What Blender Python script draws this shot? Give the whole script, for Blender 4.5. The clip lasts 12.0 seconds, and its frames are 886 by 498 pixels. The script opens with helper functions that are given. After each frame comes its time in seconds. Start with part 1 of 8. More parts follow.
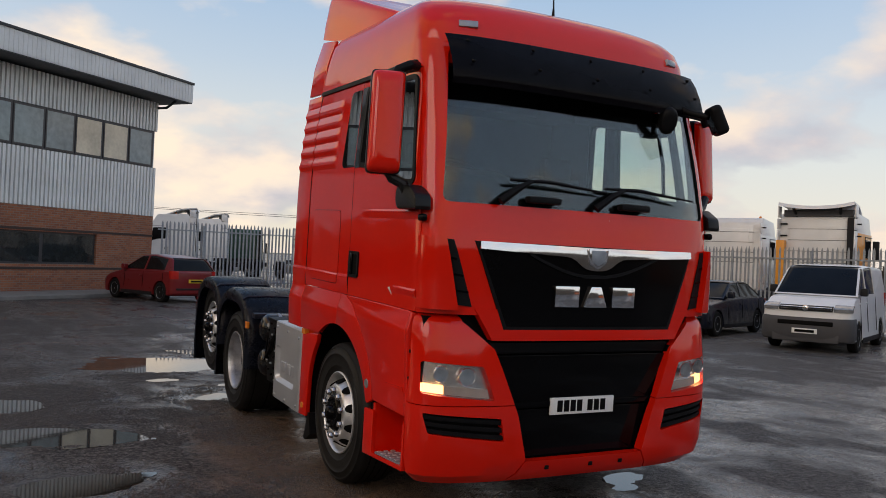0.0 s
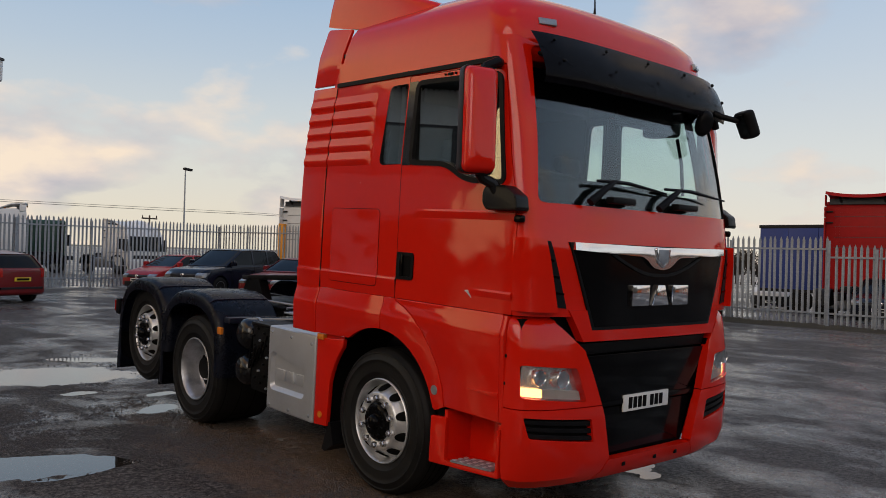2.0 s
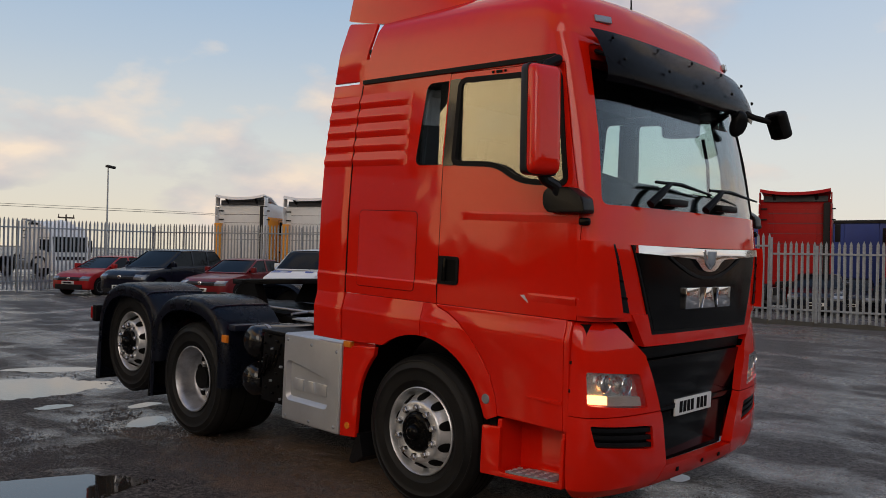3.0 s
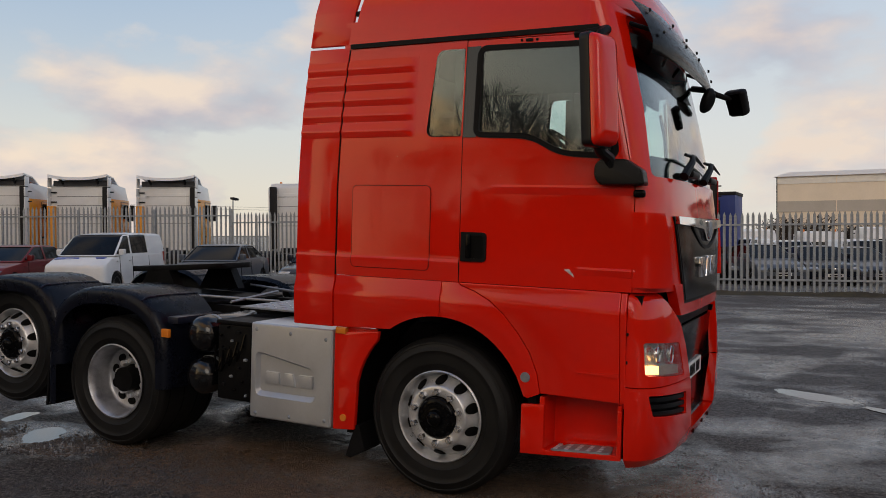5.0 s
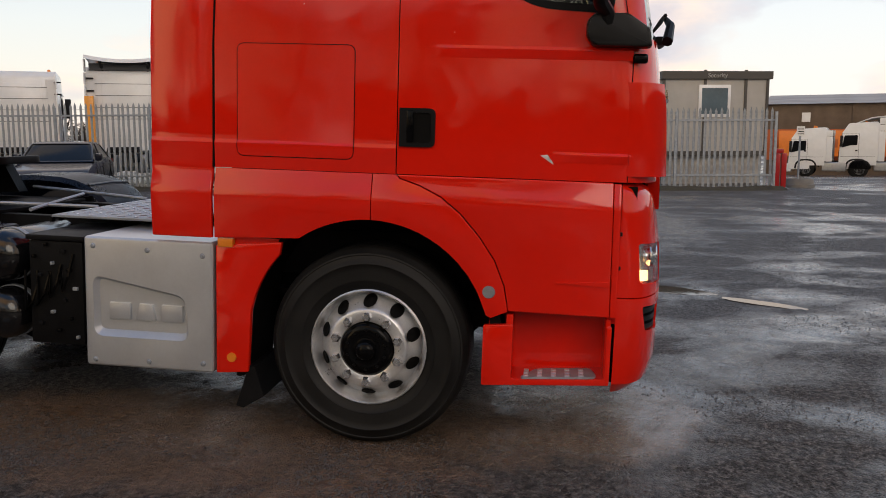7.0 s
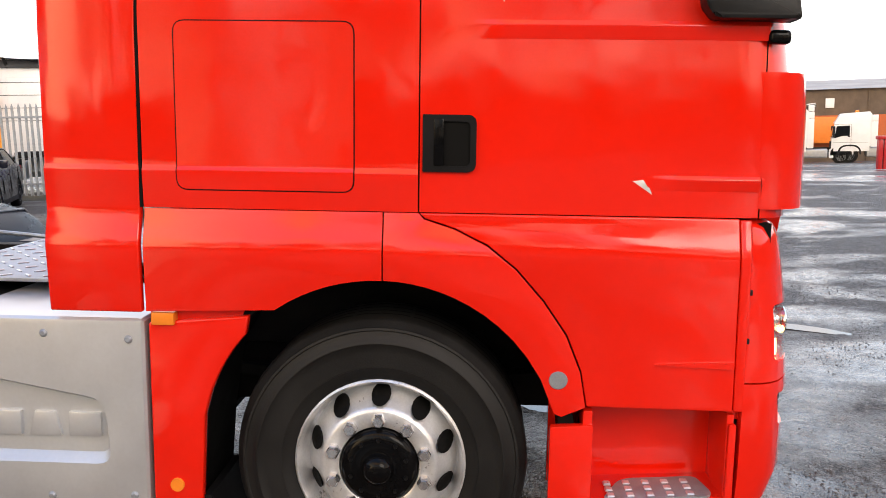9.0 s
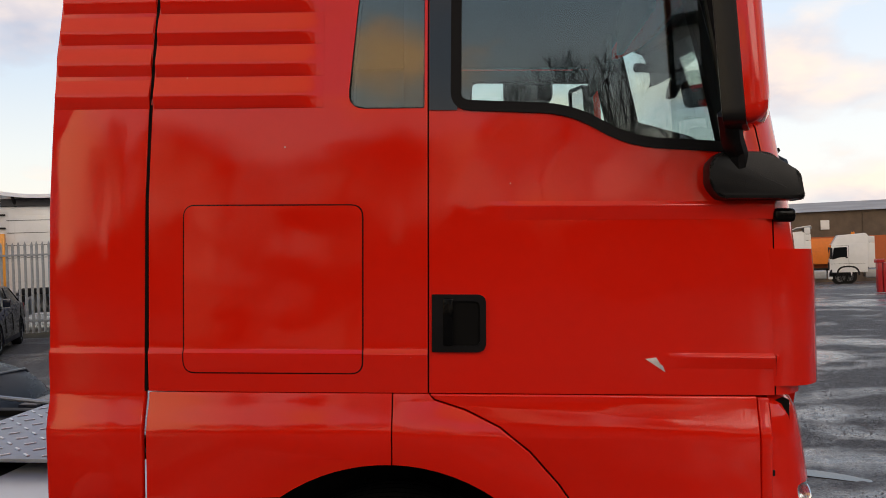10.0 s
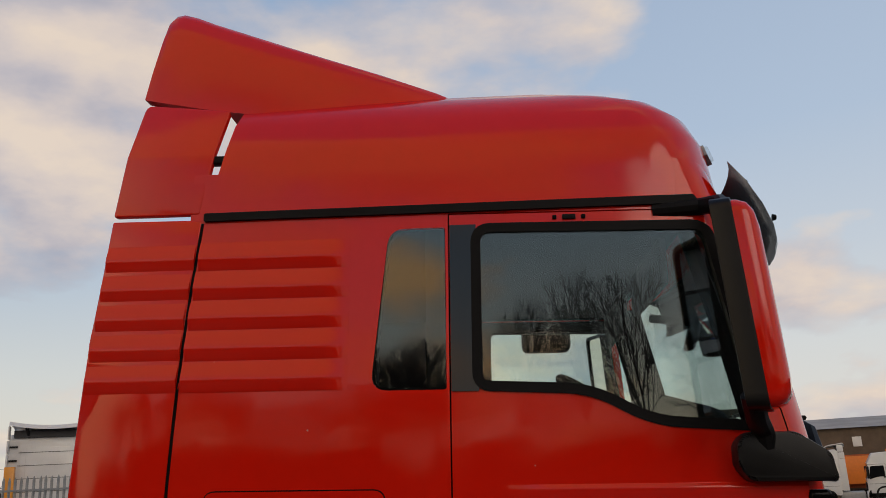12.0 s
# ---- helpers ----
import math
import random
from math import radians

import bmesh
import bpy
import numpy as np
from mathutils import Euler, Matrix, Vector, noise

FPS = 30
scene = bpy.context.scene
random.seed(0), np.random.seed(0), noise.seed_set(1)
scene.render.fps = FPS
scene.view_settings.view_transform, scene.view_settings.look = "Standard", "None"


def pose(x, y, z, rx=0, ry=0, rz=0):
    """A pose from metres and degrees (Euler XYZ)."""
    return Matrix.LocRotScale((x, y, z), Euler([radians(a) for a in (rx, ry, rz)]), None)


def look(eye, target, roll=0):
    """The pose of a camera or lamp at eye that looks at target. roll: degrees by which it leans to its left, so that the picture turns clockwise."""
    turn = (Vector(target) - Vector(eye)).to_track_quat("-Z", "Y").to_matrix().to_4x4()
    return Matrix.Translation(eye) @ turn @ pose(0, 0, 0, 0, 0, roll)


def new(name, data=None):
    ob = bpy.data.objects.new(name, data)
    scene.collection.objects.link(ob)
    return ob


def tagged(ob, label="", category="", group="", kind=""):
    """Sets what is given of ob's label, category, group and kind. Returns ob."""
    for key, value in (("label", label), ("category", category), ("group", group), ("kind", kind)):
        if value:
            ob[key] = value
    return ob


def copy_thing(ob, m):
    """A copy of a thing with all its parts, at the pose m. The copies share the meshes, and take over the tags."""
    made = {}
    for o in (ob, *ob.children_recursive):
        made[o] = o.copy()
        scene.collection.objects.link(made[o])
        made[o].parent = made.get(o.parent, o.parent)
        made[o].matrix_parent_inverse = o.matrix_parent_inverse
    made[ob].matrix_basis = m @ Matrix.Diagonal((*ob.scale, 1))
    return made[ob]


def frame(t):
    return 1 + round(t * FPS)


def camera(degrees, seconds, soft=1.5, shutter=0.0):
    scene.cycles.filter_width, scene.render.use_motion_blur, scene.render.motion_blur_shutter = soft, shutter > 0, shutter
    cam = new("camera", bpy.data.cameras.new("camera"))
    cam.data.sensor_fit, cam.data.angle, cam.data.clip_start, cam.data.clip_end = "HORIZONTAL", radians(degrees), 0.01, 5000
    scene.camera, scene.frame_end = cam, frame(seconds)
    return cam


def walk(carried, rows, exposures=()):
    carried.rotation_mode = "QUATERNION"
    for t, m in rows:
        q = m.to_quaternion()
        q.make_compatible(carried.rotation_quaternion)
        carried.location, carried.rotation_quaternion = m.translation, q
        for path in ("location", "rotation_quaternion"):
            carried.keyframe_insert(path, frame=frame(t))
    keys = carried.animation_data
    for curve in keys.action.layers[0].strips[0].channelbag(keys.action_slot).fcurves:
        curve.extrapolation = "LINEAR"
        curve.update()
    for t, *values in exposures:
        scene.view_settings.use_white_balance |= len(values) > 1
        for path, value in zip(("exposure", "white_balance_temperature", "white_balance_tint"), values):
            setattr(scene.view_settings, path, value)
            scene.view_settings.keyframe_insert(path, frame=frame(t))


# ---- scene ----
cam = camera(55.8, 12.0, soft=0.9)
METRES, EYE, TILT, LEAN, TURN = 8.0, 1.88, 0.0, 0.0, -28.2
ROWS = [
    (0.0, 0.0, 0.0, 0.0, 0.07, -1.1, -3.44),
    (0.5, -0.0576, 0.0058, 0.0003, -4.22, -0.74, -3.47),
    (1.0, -0.1204, 0.0053, 0.0008, -7.58, -0.86, -3.37),
    (1.5, -0.1693, 0.0271, -0.0028, -10.47, -1.26, -3.08),
    (2.0, -0.2189, 0.0449, -0.002, -13.67, -1.15, -3.05),
    (2.5, -0.2704, 0.0619, -0.0021, -16.0, -1.27, -2.78),
    (3.0, -0.3092, 0.0972, -0.0026, -18.9, -1.05, -2.72),
    (5.0, -0.4861, 0.2257, -0.0131, -35.66, -1.89, -1.62),
    (5.5, -0.5046, 0.267, -0.0195, -39.86, -2.77, -1.56),
    (6.0, -0.5049, 0.3249, -0.0232, -46.01, -4.39, -1.75),
    (6.5, -0.5031, 0.3842, -0.0273, -52.0, -6.13, -1.85),
    (7.0, -0.4854, 0.4365, -0.0336, -54.05, -8.1, -1.83),
    (9.0, -0.3767, 0.5749, -0.0252, -59.0, -8.44, -0.81),
    (9.5, -0.374, 0.5794, -0.0134, -59.57, -4.1, -0.26),
    (10.0, -0.3743, 0.5805, -0.0027, -58.98, 0.03, 0.05),
    (10.5, -0.3758, 0.5801, 0.0057, -58.42, 4.14, 0.37),
    (11.0, -0.3777, 0.579, 0.0136, -58.18, 7.52, 0.5),
    (11.5, -0.3797, 0.5789, 0.0186, -57.77, 10.92, 0.72),
    (12.0, -0.3803, 0.5791, 0.0228, -57.73, 14.82, 0.79),
]
AXLE = Vector((3.47, 5.82, 0.0))  # ground under the lorry's front axle
SLOPE = 2.1  # the raised rear suspension tips the lorry's nose down
LEVEL = Matrix.Translation(AXLE) @ pose(0, 0, 0, SLOPE) @ Matrix.Translation(-AXLE)
walk(cam, [(t, LEVEL @ pose(0, 0, EYE, TILT, LEAN, TURN) @ pose(METRES * x, METRES * y, METRES * z, 90 + pitch, roll, yaw)) for t, x, y, z, yaw, pitch, roll in ROWS],
     [(0.0, 0.05), (1.5, -0.07), (2.5, -0.12), (5.0, -0.12), (6.0, 0.12), (7.2, 0.44), (8.6, 1.66), (9.2, 1.58), (9.5, 1.0), (9.8, 0.52), (10.4, 0.10), (11.0, -0.02), (12.0, -0.24)])

# ---- world and light ----
SUN_AZ, SUN_EL = 240.0, 5.0
CLOUD_SEED = 3.0
GLOW_AZ = 318.0
world = bpy.data.worlds.new("world")
scene.world = world
world.use_nodes = True


def world_nodes():
    nt = world.node_tree
    nt.nodes.clear()
    N, K = nt.nodes.new, nt.links.new
    out = N("ShaderNodeOutputWorld")
    sky = N("ShaderNodeTexSky")
    sky.sky_type, sky.sun_disc = "NISHITA", False
    sky.sun_elevation, sky.sun_rotation = radians(SUN_EL), radians(SUN_AZ)
    sky.air_density, sky.dust_density, sky.ozone_density = 1.0, 1.2, 1.5
    co = N("ShaderNodeTexCoord")
    sep = N("ShaderNodeSeparateXYZ")
    K(co.outputs["Generated"], sep.inputs[0])

    def m(op, a, b=None, c=None):
        n = N("ShaderNodeMath")
        n.operation = op
        for i, v in enumerate((a, b, c)):
            if v is None:
                continue
            if isinstance(v, (int, float)):
                n.inputs[i].default_value = v
            else:
                K(v, n.inputs[i])
        return n.outputs[0]

    def mix(f, a, b, kind="MIX"):
        n = N("ShaderNodeMix")
        n.data_type, n.blend_type = "RGBA", kind
        for sock, v in ((n.inputs[0], f), (n.inputs[6], a), (n.inputs[7], b)):
            if isinstance(v, (int, float)):
                sock.default_value = v
            elif isinstance(v, tuple):
                sock.default_value = (*v, 1)
            else:
                K(v, sock)
        return n.outputs[2]

    def ramp(f, stops):
        n = N("ShaderNodeValToRGB")
        els = n.color_ramp.elements
        while len(els) < len(stops):
            els.new(0.5)
        for e, (p, c) in zip(els, stops):
            e.position, e.color = p, (*c, 1) if isinstance(c, tuple) else (c, c, c, 1)
        K(f, n.inputs[0])
        return n.outputs[0]

    z = sep.outputs[2]
    up = m("MAXIMUM", z, 0.0)
    # thin high haze over the clear sky: pale and warm near the ground, blue above
    haze = ramp(up, [(0.0, (0.74, 0.66, 0.52)), (0.05, (0.72, 0.67, 0.57)), (0.12, (0.63, 0.65, 0.63)), (0.22, (0.45, 0.54, 0.64)), (0.36, (0.26, 0.41, 0.62)), (0.7, (0.14, 0.26, 0.48)), (1.0, (0.11, 0.21, 0.43))])
    clear = mix(1.0, sky.outputs[0], (0.045, 0.045, 0.045), "MULTIPLY")
    base = mix(0.9, clear, haze)
    # the sky is paler away from the sunset, and warmer towards it
    south = m("MAXIMUM", m("MULTIPLY_ADD", sep.outputs[0], 0.75, m("MULTIPLY", sep.outputs[1], -0.66)), 0.0)
    base = mix(m("MULTIPLY", south, 0.42), base, (0.68, 0.70, 0.73))
    base = mix(m("MAXIMUM", m("MULTIPLY", sep.outputs[0], -1.0), 0.0), base, mix(1.0, base, (0.98, 0.90, 0.78), "MULTIPLY"))
    # heaped clouds on a flat layer: direction over height, with a wide noise that gathers them into groups
    lift = m("ADD", up, 0.42)
    comb = N("ShaderNodeCombineXYZ")
    K(m("DIVIDE", sep.outputs[0], lift), comb.inputs[0])
    K(m("DIVIDE", sep.outputs[1], lift), comb.inputs[1])
    K(m("MULTIPLY", up, 1.6), comb.inputs[2])

    def cloud_noise(vector, scale, detail, rough):
        n = N("ShaderNodeTexNoise")
        n.noise_dimensions = "4D"
        n.inputs["W"].default_value = CLOUD_SEED
        n.inputs["Scale"].default_value, n.inputs["Detail"].default_value, n.inputs["Roughness"].default_value = scale, detail, rough
        K(vector, n.inputs["Vector"])
        return n.outputs[0]

    def moved(v):
        n = N("ShaderNodeVectorMath")
        n.operation = "ADD"
        n.inputs[1].default_value = v
        K(comb.outputs[0], n.inputs[0])
        return n.outputs[0]
    groups = cloud_noise(comb.outputs[0], 0.9, 1.0, 0.5)

    def heap(v):
        return m("MULTIPLY_ADD", groups, 0.55, m("MULTIPLY", cloud_noise(v, 2.7, 9.0, 0.50), 0.62))
    n1, n2 = heap(comb.outputs[0]), heap(moved((-0.055, -0.02, 0.10)))
    west = m("MULTIPLY_ADD", sep.outputs[0], -1.6, -0.2)
    west = m("MINIMUM", m("MAXIMUM", west, 0.0), 1.0)
    cover = ramp(m("MULTIPLY_ADD", west, 0.055, n1), [(0.572, 0.0), (0.607, 0.5), (0.655, 0.93)])
    lit = m("MULTIPLY_ADD", m("SUBTRACT", n1, n2), 6.5, 0.55)
    tone = ramp(lit, [(0.0, (0.37, 0.38, 0.44)), (0.4, (0.57, 0.52, 0.51)), (0.7, (0.74, 0.63, 0.54)), (1.0, (0.86, 0.71, 0.55))])
    tone = mix(west, tone, mix(1.0, tone, (1.05, 0.72, 0.42), "MULTIPLY"))
    # warm glow where the sun has gone down
    dot = N("ShaderNodeVectorMath")
    dot.operation = "DOT_PRODUCT"
    dot.inputs[1].default_value = (math.sin(radians(GLOW_AZ)) * 0.978, math.cos(radians(GLOW_AZ)) * 0.978, 0.21)
    K(co.outputs["Generated"], dot.inputs[0])
    lobe = m("EXPONENT", m("MULTIPLY", m("SUBTRACT", 1.0, dot.outputs["Value"]), -15.0))
    base = mix(lobe, base, (1.65, 1.30, 0.80))
    tone = mix(lobe, tone, (1.7, 1.2, 0.62))
    # away from it the clouds are pinkish grey
    tone = mix(m("MAXIMUM", m("MULTIPLY", sep.outputs[0], 0.9), 0.0), tone, mix(1.0, tone, (0.84, 0.85, 0.93), "MULTIPLY"))
    body = mix(cover, base, tone)
    below = m("LESS_THAN", z, 0.0)
    col = mix(below, body, (0.12, 0.11, 0.10))
    bg = N("ShaderNodeBackground")
    K(col, bg.inputs[0])
    bg.inputs[1].default_value = 1.25
    K(bg.outputs[0], out.inputs[0])


world_nodes()
sun = new("sun", bpy.data.lights.new("sun", "SUN"))
sun.data.energy, sun.data.angle, sun.data.color = 0.50, radians(30), (1.0, 0.89, 0.76)
_az, _el = radians(SUN_AZ), radians(24)
sun.matrix_world = look((0, 0, 30), Vector((0, 0, 30)) - Vector((math.sin(_az) * math.cos(_el), math.cos(_az) * math.cos(_el), math.sin(_el))))

# ---- materials ----
def mat(name, color, rough=0.5, metal=0.0, coat=0.0, var=0.15, scale=6.0, bump=0.0, bscale=60.0, tint=None, spec=0.5):
    """A surface with two scales of colour variation and fine relief."""
    ma = bpy.data.materials.new(name)
    ma.use_nodes = True
    nt = ma.node_tree
    N, K = nt.nodes.new, nt.links.new
    b = nt.nodes["Principled BSDF"]
    b.inputs["Metallic"].default_value = metal
    b.inputs["Coat Weight"].default_value = coat
    b.inputs["Specular IOR Level"].default_value = spec
    b.inputs["Coat Roughness"].default_value = 0.03
    co = N("ShaderNodeTexCoord")
    n1, n2 = N("ShaderNodeTexNoise"), N("ShaderNodeTexNoise")
    n1.inputs["Scale"].default_value, n1.inputs["Detail"].default_value = scale, 5
    n2.inputs["Scale"].default_value, n2.inputs["Detail"].default_value = scale * 14, 4
    K(co.outputs["Object"], n1.inputs["Vector"])
    K(co.outputs["Object"], n2.inputs["Vector"])
    s = N("ShaderNodeMath")
    s.operation = "MULTIPLY_ADD"
    s.inputs[1].default_value = 0.35
    K(n2.outputs[0], s.inputs[0])
    K(n1.outputs[0], s.inputs[2])
    r = N("ShaderNodeValToRGB")
    dark = tuple(c * (1 - var) for c in color)
    light = tint or tuple(min(1, c * (1 + var)) for c in color)
    r.color_ramp.elements[0].position, r.color_ramp.elements[0].color = 0.40, (*dark, 1)
    r.color_ramp.elements[1].position, r.color_ramp.elements[1].color = 0.95, (*light, 1)
    K(s.outputs[0], r.inputs[0])
    K(r.outputs[0], b.inputs["Base Color"])
    rr = N("ShaderNodeMapRange")
    rr.inputs[1].default_value, rr.inputs[2].default_value = 0.3, 1.0
    rr.inputs[3].default_value, rr.inputs[4].default_value = max(0.0, rough * 0.8), min(1.0, rough * 1.25)
    K(s.outputs[0], rr.inputs[0])
    K(rr.outputs[0], b.inputs["Roughness"])
    if bump:
        n3, bp = N("ShaderNodeTexNoise"), N("ShaderNodeBump")
        n3.inputs["Scale"].default_value, n3.inputs["Detail"].default_value = bscale, 4
        bp.inputs["Strength"].default_value, bp.inputs["Distance"].default_value = bump, 0.02
        K(co.outputs["Object"], n3.inputs["Vector"])
        K(n3.outputs[0], bp.inputs["Height"])
        K(bp.outputs[0], b.inputs["Normal"])
    return ma


def glass(name, tint=(0.8, 0.88, 0.87), rough=0.0, sheen=0.05, power=2.5):
    """Thin pane: clear with a mirror-like sheen."""
    ma = bpy.data.materials.new(name)
    ma.use_nodes = True
    nt = ma.node_tree
    nt.nodes.clear()
    N, K = nt.nodes.new, nt.links.new
    out, mx, tr, gl, fr = N("ShaderNodeOutputMaterial"), N("ShaderNodeMixShader"), N("ShaderNodeBsdfTransparent"), N("ShaderNodeBsdfGlossy"), N("ShaderNodeLayerWeight")
    tr.inputs[0].default_value = (*tint, 1)
    gl.inputs["Roughness"].default_value = rough
    fr.inputs[0].default_value = 0.5
    pw, ma2 = N("ShaderNodeMath"), N("ShaderNodeMath")
    pw.operation, ma2.operation = "POWER", "MULTIPLY_ADD"
    K(fr.outputs["Facing"], pw.inputs[0])
    pw.inputs[1].default_value = power
    K(pw.outputs[0], ma2.inputs[0])
    ma2.inputs[1].default_value, ma2.inputs[2].default_value = 1 - sheen, sheen
    K(ma2.outputs[0], mx.inputs[0])
    K(tr.outputs[0], mx.inputs[1])
    K(gl.outputs[0], mx.inputs[2])
    K(mx.outputs[0], out.inputs[0])
    return ma


def glow(name, color, strength):
    ma = bpy.data.materials.new(name)
    ma.use_nodes = True
    b = ma.node_tree.nodes["Principled BSDF"]
    b.inputs["Base Color"].default_value = (*color, 1)
    b.inputs["Emission Color"].default_value = (*color, 1)
    b.inputs["Emission Strength"].default_value = strength
    return ma


def car_paint(name, color, wave=0.0045, chips=True):
    """Pigment under a clear coat that waves a little, with dust in the coat and a few stone chips."""
    ma = mat(name, color, 0.55, coat=1.0, var=0.05, scale=1.5, spec=0.0)
    nt = ma.node_tree
    N, K = nt.nodes.new, nt.links.new
    b = nt.nodes["Principled BSDF"]
    co, n1, n2, bp, rr = N("ShaderNodeTexCoord"), N("ShaderNodeTexNoise"), N("ShaderNodeTexNoise"), N("ShaderNodeBump"), N("ShaderNodeMapRange")
    n1.inputs["Scale"].default_value, n1.inputs["Detail"].default_value = 3.2, 1.5
    n2.inputs["Scale"].default_value, n2.inputs["Detail"].default_value = 9.0, 6
    K(co.outputs["Object"], n1.inputs["Vector"])
    K(co.outputs["Object"], n2.inputs["Vector"])
    bp.inputs["Strength"].default_value, bp.inputs["Distance"].default_value = 1.0, wave
    K(n1.outputs[0], bp.inputs["Height"])
    K(bp.outputs[0], b.inputs["Coat Normal"])
    rr.inputs[1].default_value, rr.inputs[2].default_value, rr.inputs[3].default_value, rr.inputs[4].default_value = 0.35, 0.8, 0.045, 0.13
    K(n2.outputs[0], rr.inputs[0])
    K(rr.outputs[0], b.inputs["Coat Roughness"])
    if chips:
        vo, lt, mx = N("ShaderNodeTexVoronoi"), N("ShaderNodeMath"), N("ShaderNodeMix")
        vo.inputs["Scale"].default_value = 4.5
        K(co.outputs["Object"], vo.inputs["Vector"])
        lt.operation = "LESS_THAN"
        lt.inputs[1].default_value = 0.014
        K(vo.outputs["Distance"], lt.inputs[0])
        mx.data_type = "RGBA"
        K(lt.outputs[0], mx.inputs[0])
        K(b.inputs["Base Color"].links[0].from_socket, mx.inputs[6])
        mx.inputs[7].default_value = (0.55, 0.42, 0.38, 1)
        K(mx.outputs[2], b.inputs["Base Color"])
    return ma


RED = car_paint("red_paint", (0.70, 0.0115, 0.0028))
BLACK_PLASTIC = mat("black_plastic", (0.008, 0.008, 0.009), 0.45, var=0.3, bump=0.05, bscale=300, spec=0.10)
MIRROR_PLASTIC = mat("mirror_plastic", (0.007, 0.007, 0.008), 0.34, var=0.35, scale=6, bump=0.06, bscale=300, spec=0.26)
BLACK_GLOSS = mat("black_gloss", (0.003, 0.003, 0.0035), 0.12, var=0.2, spec=0.12)
TANK = mat("black_tank_enamel", (0.005, 0.005, 0.006), 0.16, coat=0.25, var=0.25, scale=10, spec=0.5)
GUARD = mat("mudguard_plastic", (0.009, 0.012, 0.024), 0.27, var=0.35, scale=4, bump=0.05, bscale=120, spec=0.42)
FRAME = mat("chassis_paint", (0.005, 0.005, 0.0055), 0.5, var=0.5, scale=8, bump=0.1, bscale=90, spec=0.12)
RUBBER = mat("tyre_rubber", (0.007, 0.007, 0.0075), 0.52, var=0.4, scale=5, bump=0.06, bscale=140, tint=(0.012, 0.0119, 0.0118), spec=0.26)
SILVER = mat("silver_wheel_paint", (0.64, 0.65, 0.67), 0.30, metal=0.6, var=0.22, scale=9, bump=0.06, bscale=200)
BOXGREY = mat("silver_plastic_cover", (0.52, 0.54, 0.57), 0.33, metal=0.55, var=0.08, scale=5, bump=0.03, bscale=300)
CHROME = mat("chrome", (0.80, 0.80, 0.82), 0.08, metal=1.0, var=0.04)
STEEL = mat("galvanised_steel", (0.33, 0.36, 0.40), 0.5, metal=0.6, var=0.25, scale=12, bump=0.05)
DARKIN = mat("cab_trim", (0.009, 0.0095, 0.011), 0.7, var=0.2, scale=12, bump=0.1, bscale=200, spec=0.15)
GREYIN = mat("cab_cloth", (0.010, 0.011, 0.014), 0.9, var=0.2, scale=20, bump=0.2, bscale=300, spec=0.1)
LIGHTER_LINING = mat("lightened_lining", (0.040, 0.048, 0.060), 0.9, var=0.15, scale=14, spec=0.05)
AMBER = mat("amber_lens", (0.75, 0.22, 0.02), 0.2, var=0.1)
CLEARLENS = glass("clear_lens", (0.97, 0.98, 0.98), sheen=0.04, power=4.0)
PILLAR = mat("pillar_gloss", (0.012, 0.012, 0.014), 0.12, coat=0.35, var=0.2, scale=4, spec=0.5)
GLASS = glass("cab_glass", (0.91, 0.975, 0.955), sheen=0.10, power=1.8)
SCREENGLASS = glass("windscreen_glass", (0.90, 0.97, 0.96), sheen=0.065, power=3.5)
SMOKE = mat("smoked_visor", (0.008, 0.007, 0.010), 0.12, var=0.2, spec=0.16)
WHITE = mat("white_paint", (0.74, 0.75, 0.76), 0.35, coat=0.5, var=0.08, scale=2)
PLATE = mat("white_plate", (0.78, 0.78, 0.76), 0.35, var=0.04)
YPLATE = mat("yellow_plate", (0.75, 0.52, 0.03), 0.35, var=0.04)
INK = mat("black_ink", (0.006, 0.006, 0.006), 0.6, var=0.1, spec=0.05)


# ---- building helpers ----
def finish(name, bm, material, parent=None, smooth=None):
    """One mesh object from a bmesh; smooth: angle in degrees under which edges are shaded round."""
    bmesh.ops.recalc_face_normals(bm, faces=bm.faces)
    if smooth is not None:
        for f in bm.faces:
            f.smooth = True
        for e in bm.edges:
            if len(e.link_faces) == 2 and e.calc_face_angle(0) > radians(smooth):
                e.smooth = False
    me = bpy.data.meshes.new(name)
    bm.to_mesh(me)
    bm.free()
    me.materials.append(material)
    ob = new(name, me)
    ob.parent = parent
    return ob


def part(name, bm, material, parent, label="", smooth=35):
    ob = finish(name, bm, material, parent, smooth)
    if label:
        ob["label"] = label
    return ob


def empty(name, m, label, category, group="", kind=""):
    ob = new(name)
    ob.empty_display_size = 0.2
    ob.matrix_world = m
    return tagged(ob, label, category, group, kind)


def bm_box(x0, x1, y0, y1, z0, z1, bevel=0.0, seg=2, bm=None):
    own = bm is None
    b = bmesh.new()
    bmesh.ops.create_cube(b, size=1)
    for v in b.verts:
        v.co = Vector(((x0 + x1) / 2 + v.co.x * (x1 - x0), (y0 + y1) / 2 + v.co.y * (y1 - y0), (z0 + z1) / 2 + v.co.z * (z1 - z0)))
    if bevel:
        bmesh.ops.bevel(b, geom=b.edges[:], offset=bevel, segments=seg, affect="EDGES", profile=0.6)
    if own:
        return b
    join(bm, b)
    return bm


def join(bm, other):
    me = bpy.data.meshes.new("tmp")
    other.to_mesh(me)
    other.free()
    bm.from_mesh(me)
    bpy.data.meshes.remove(me)


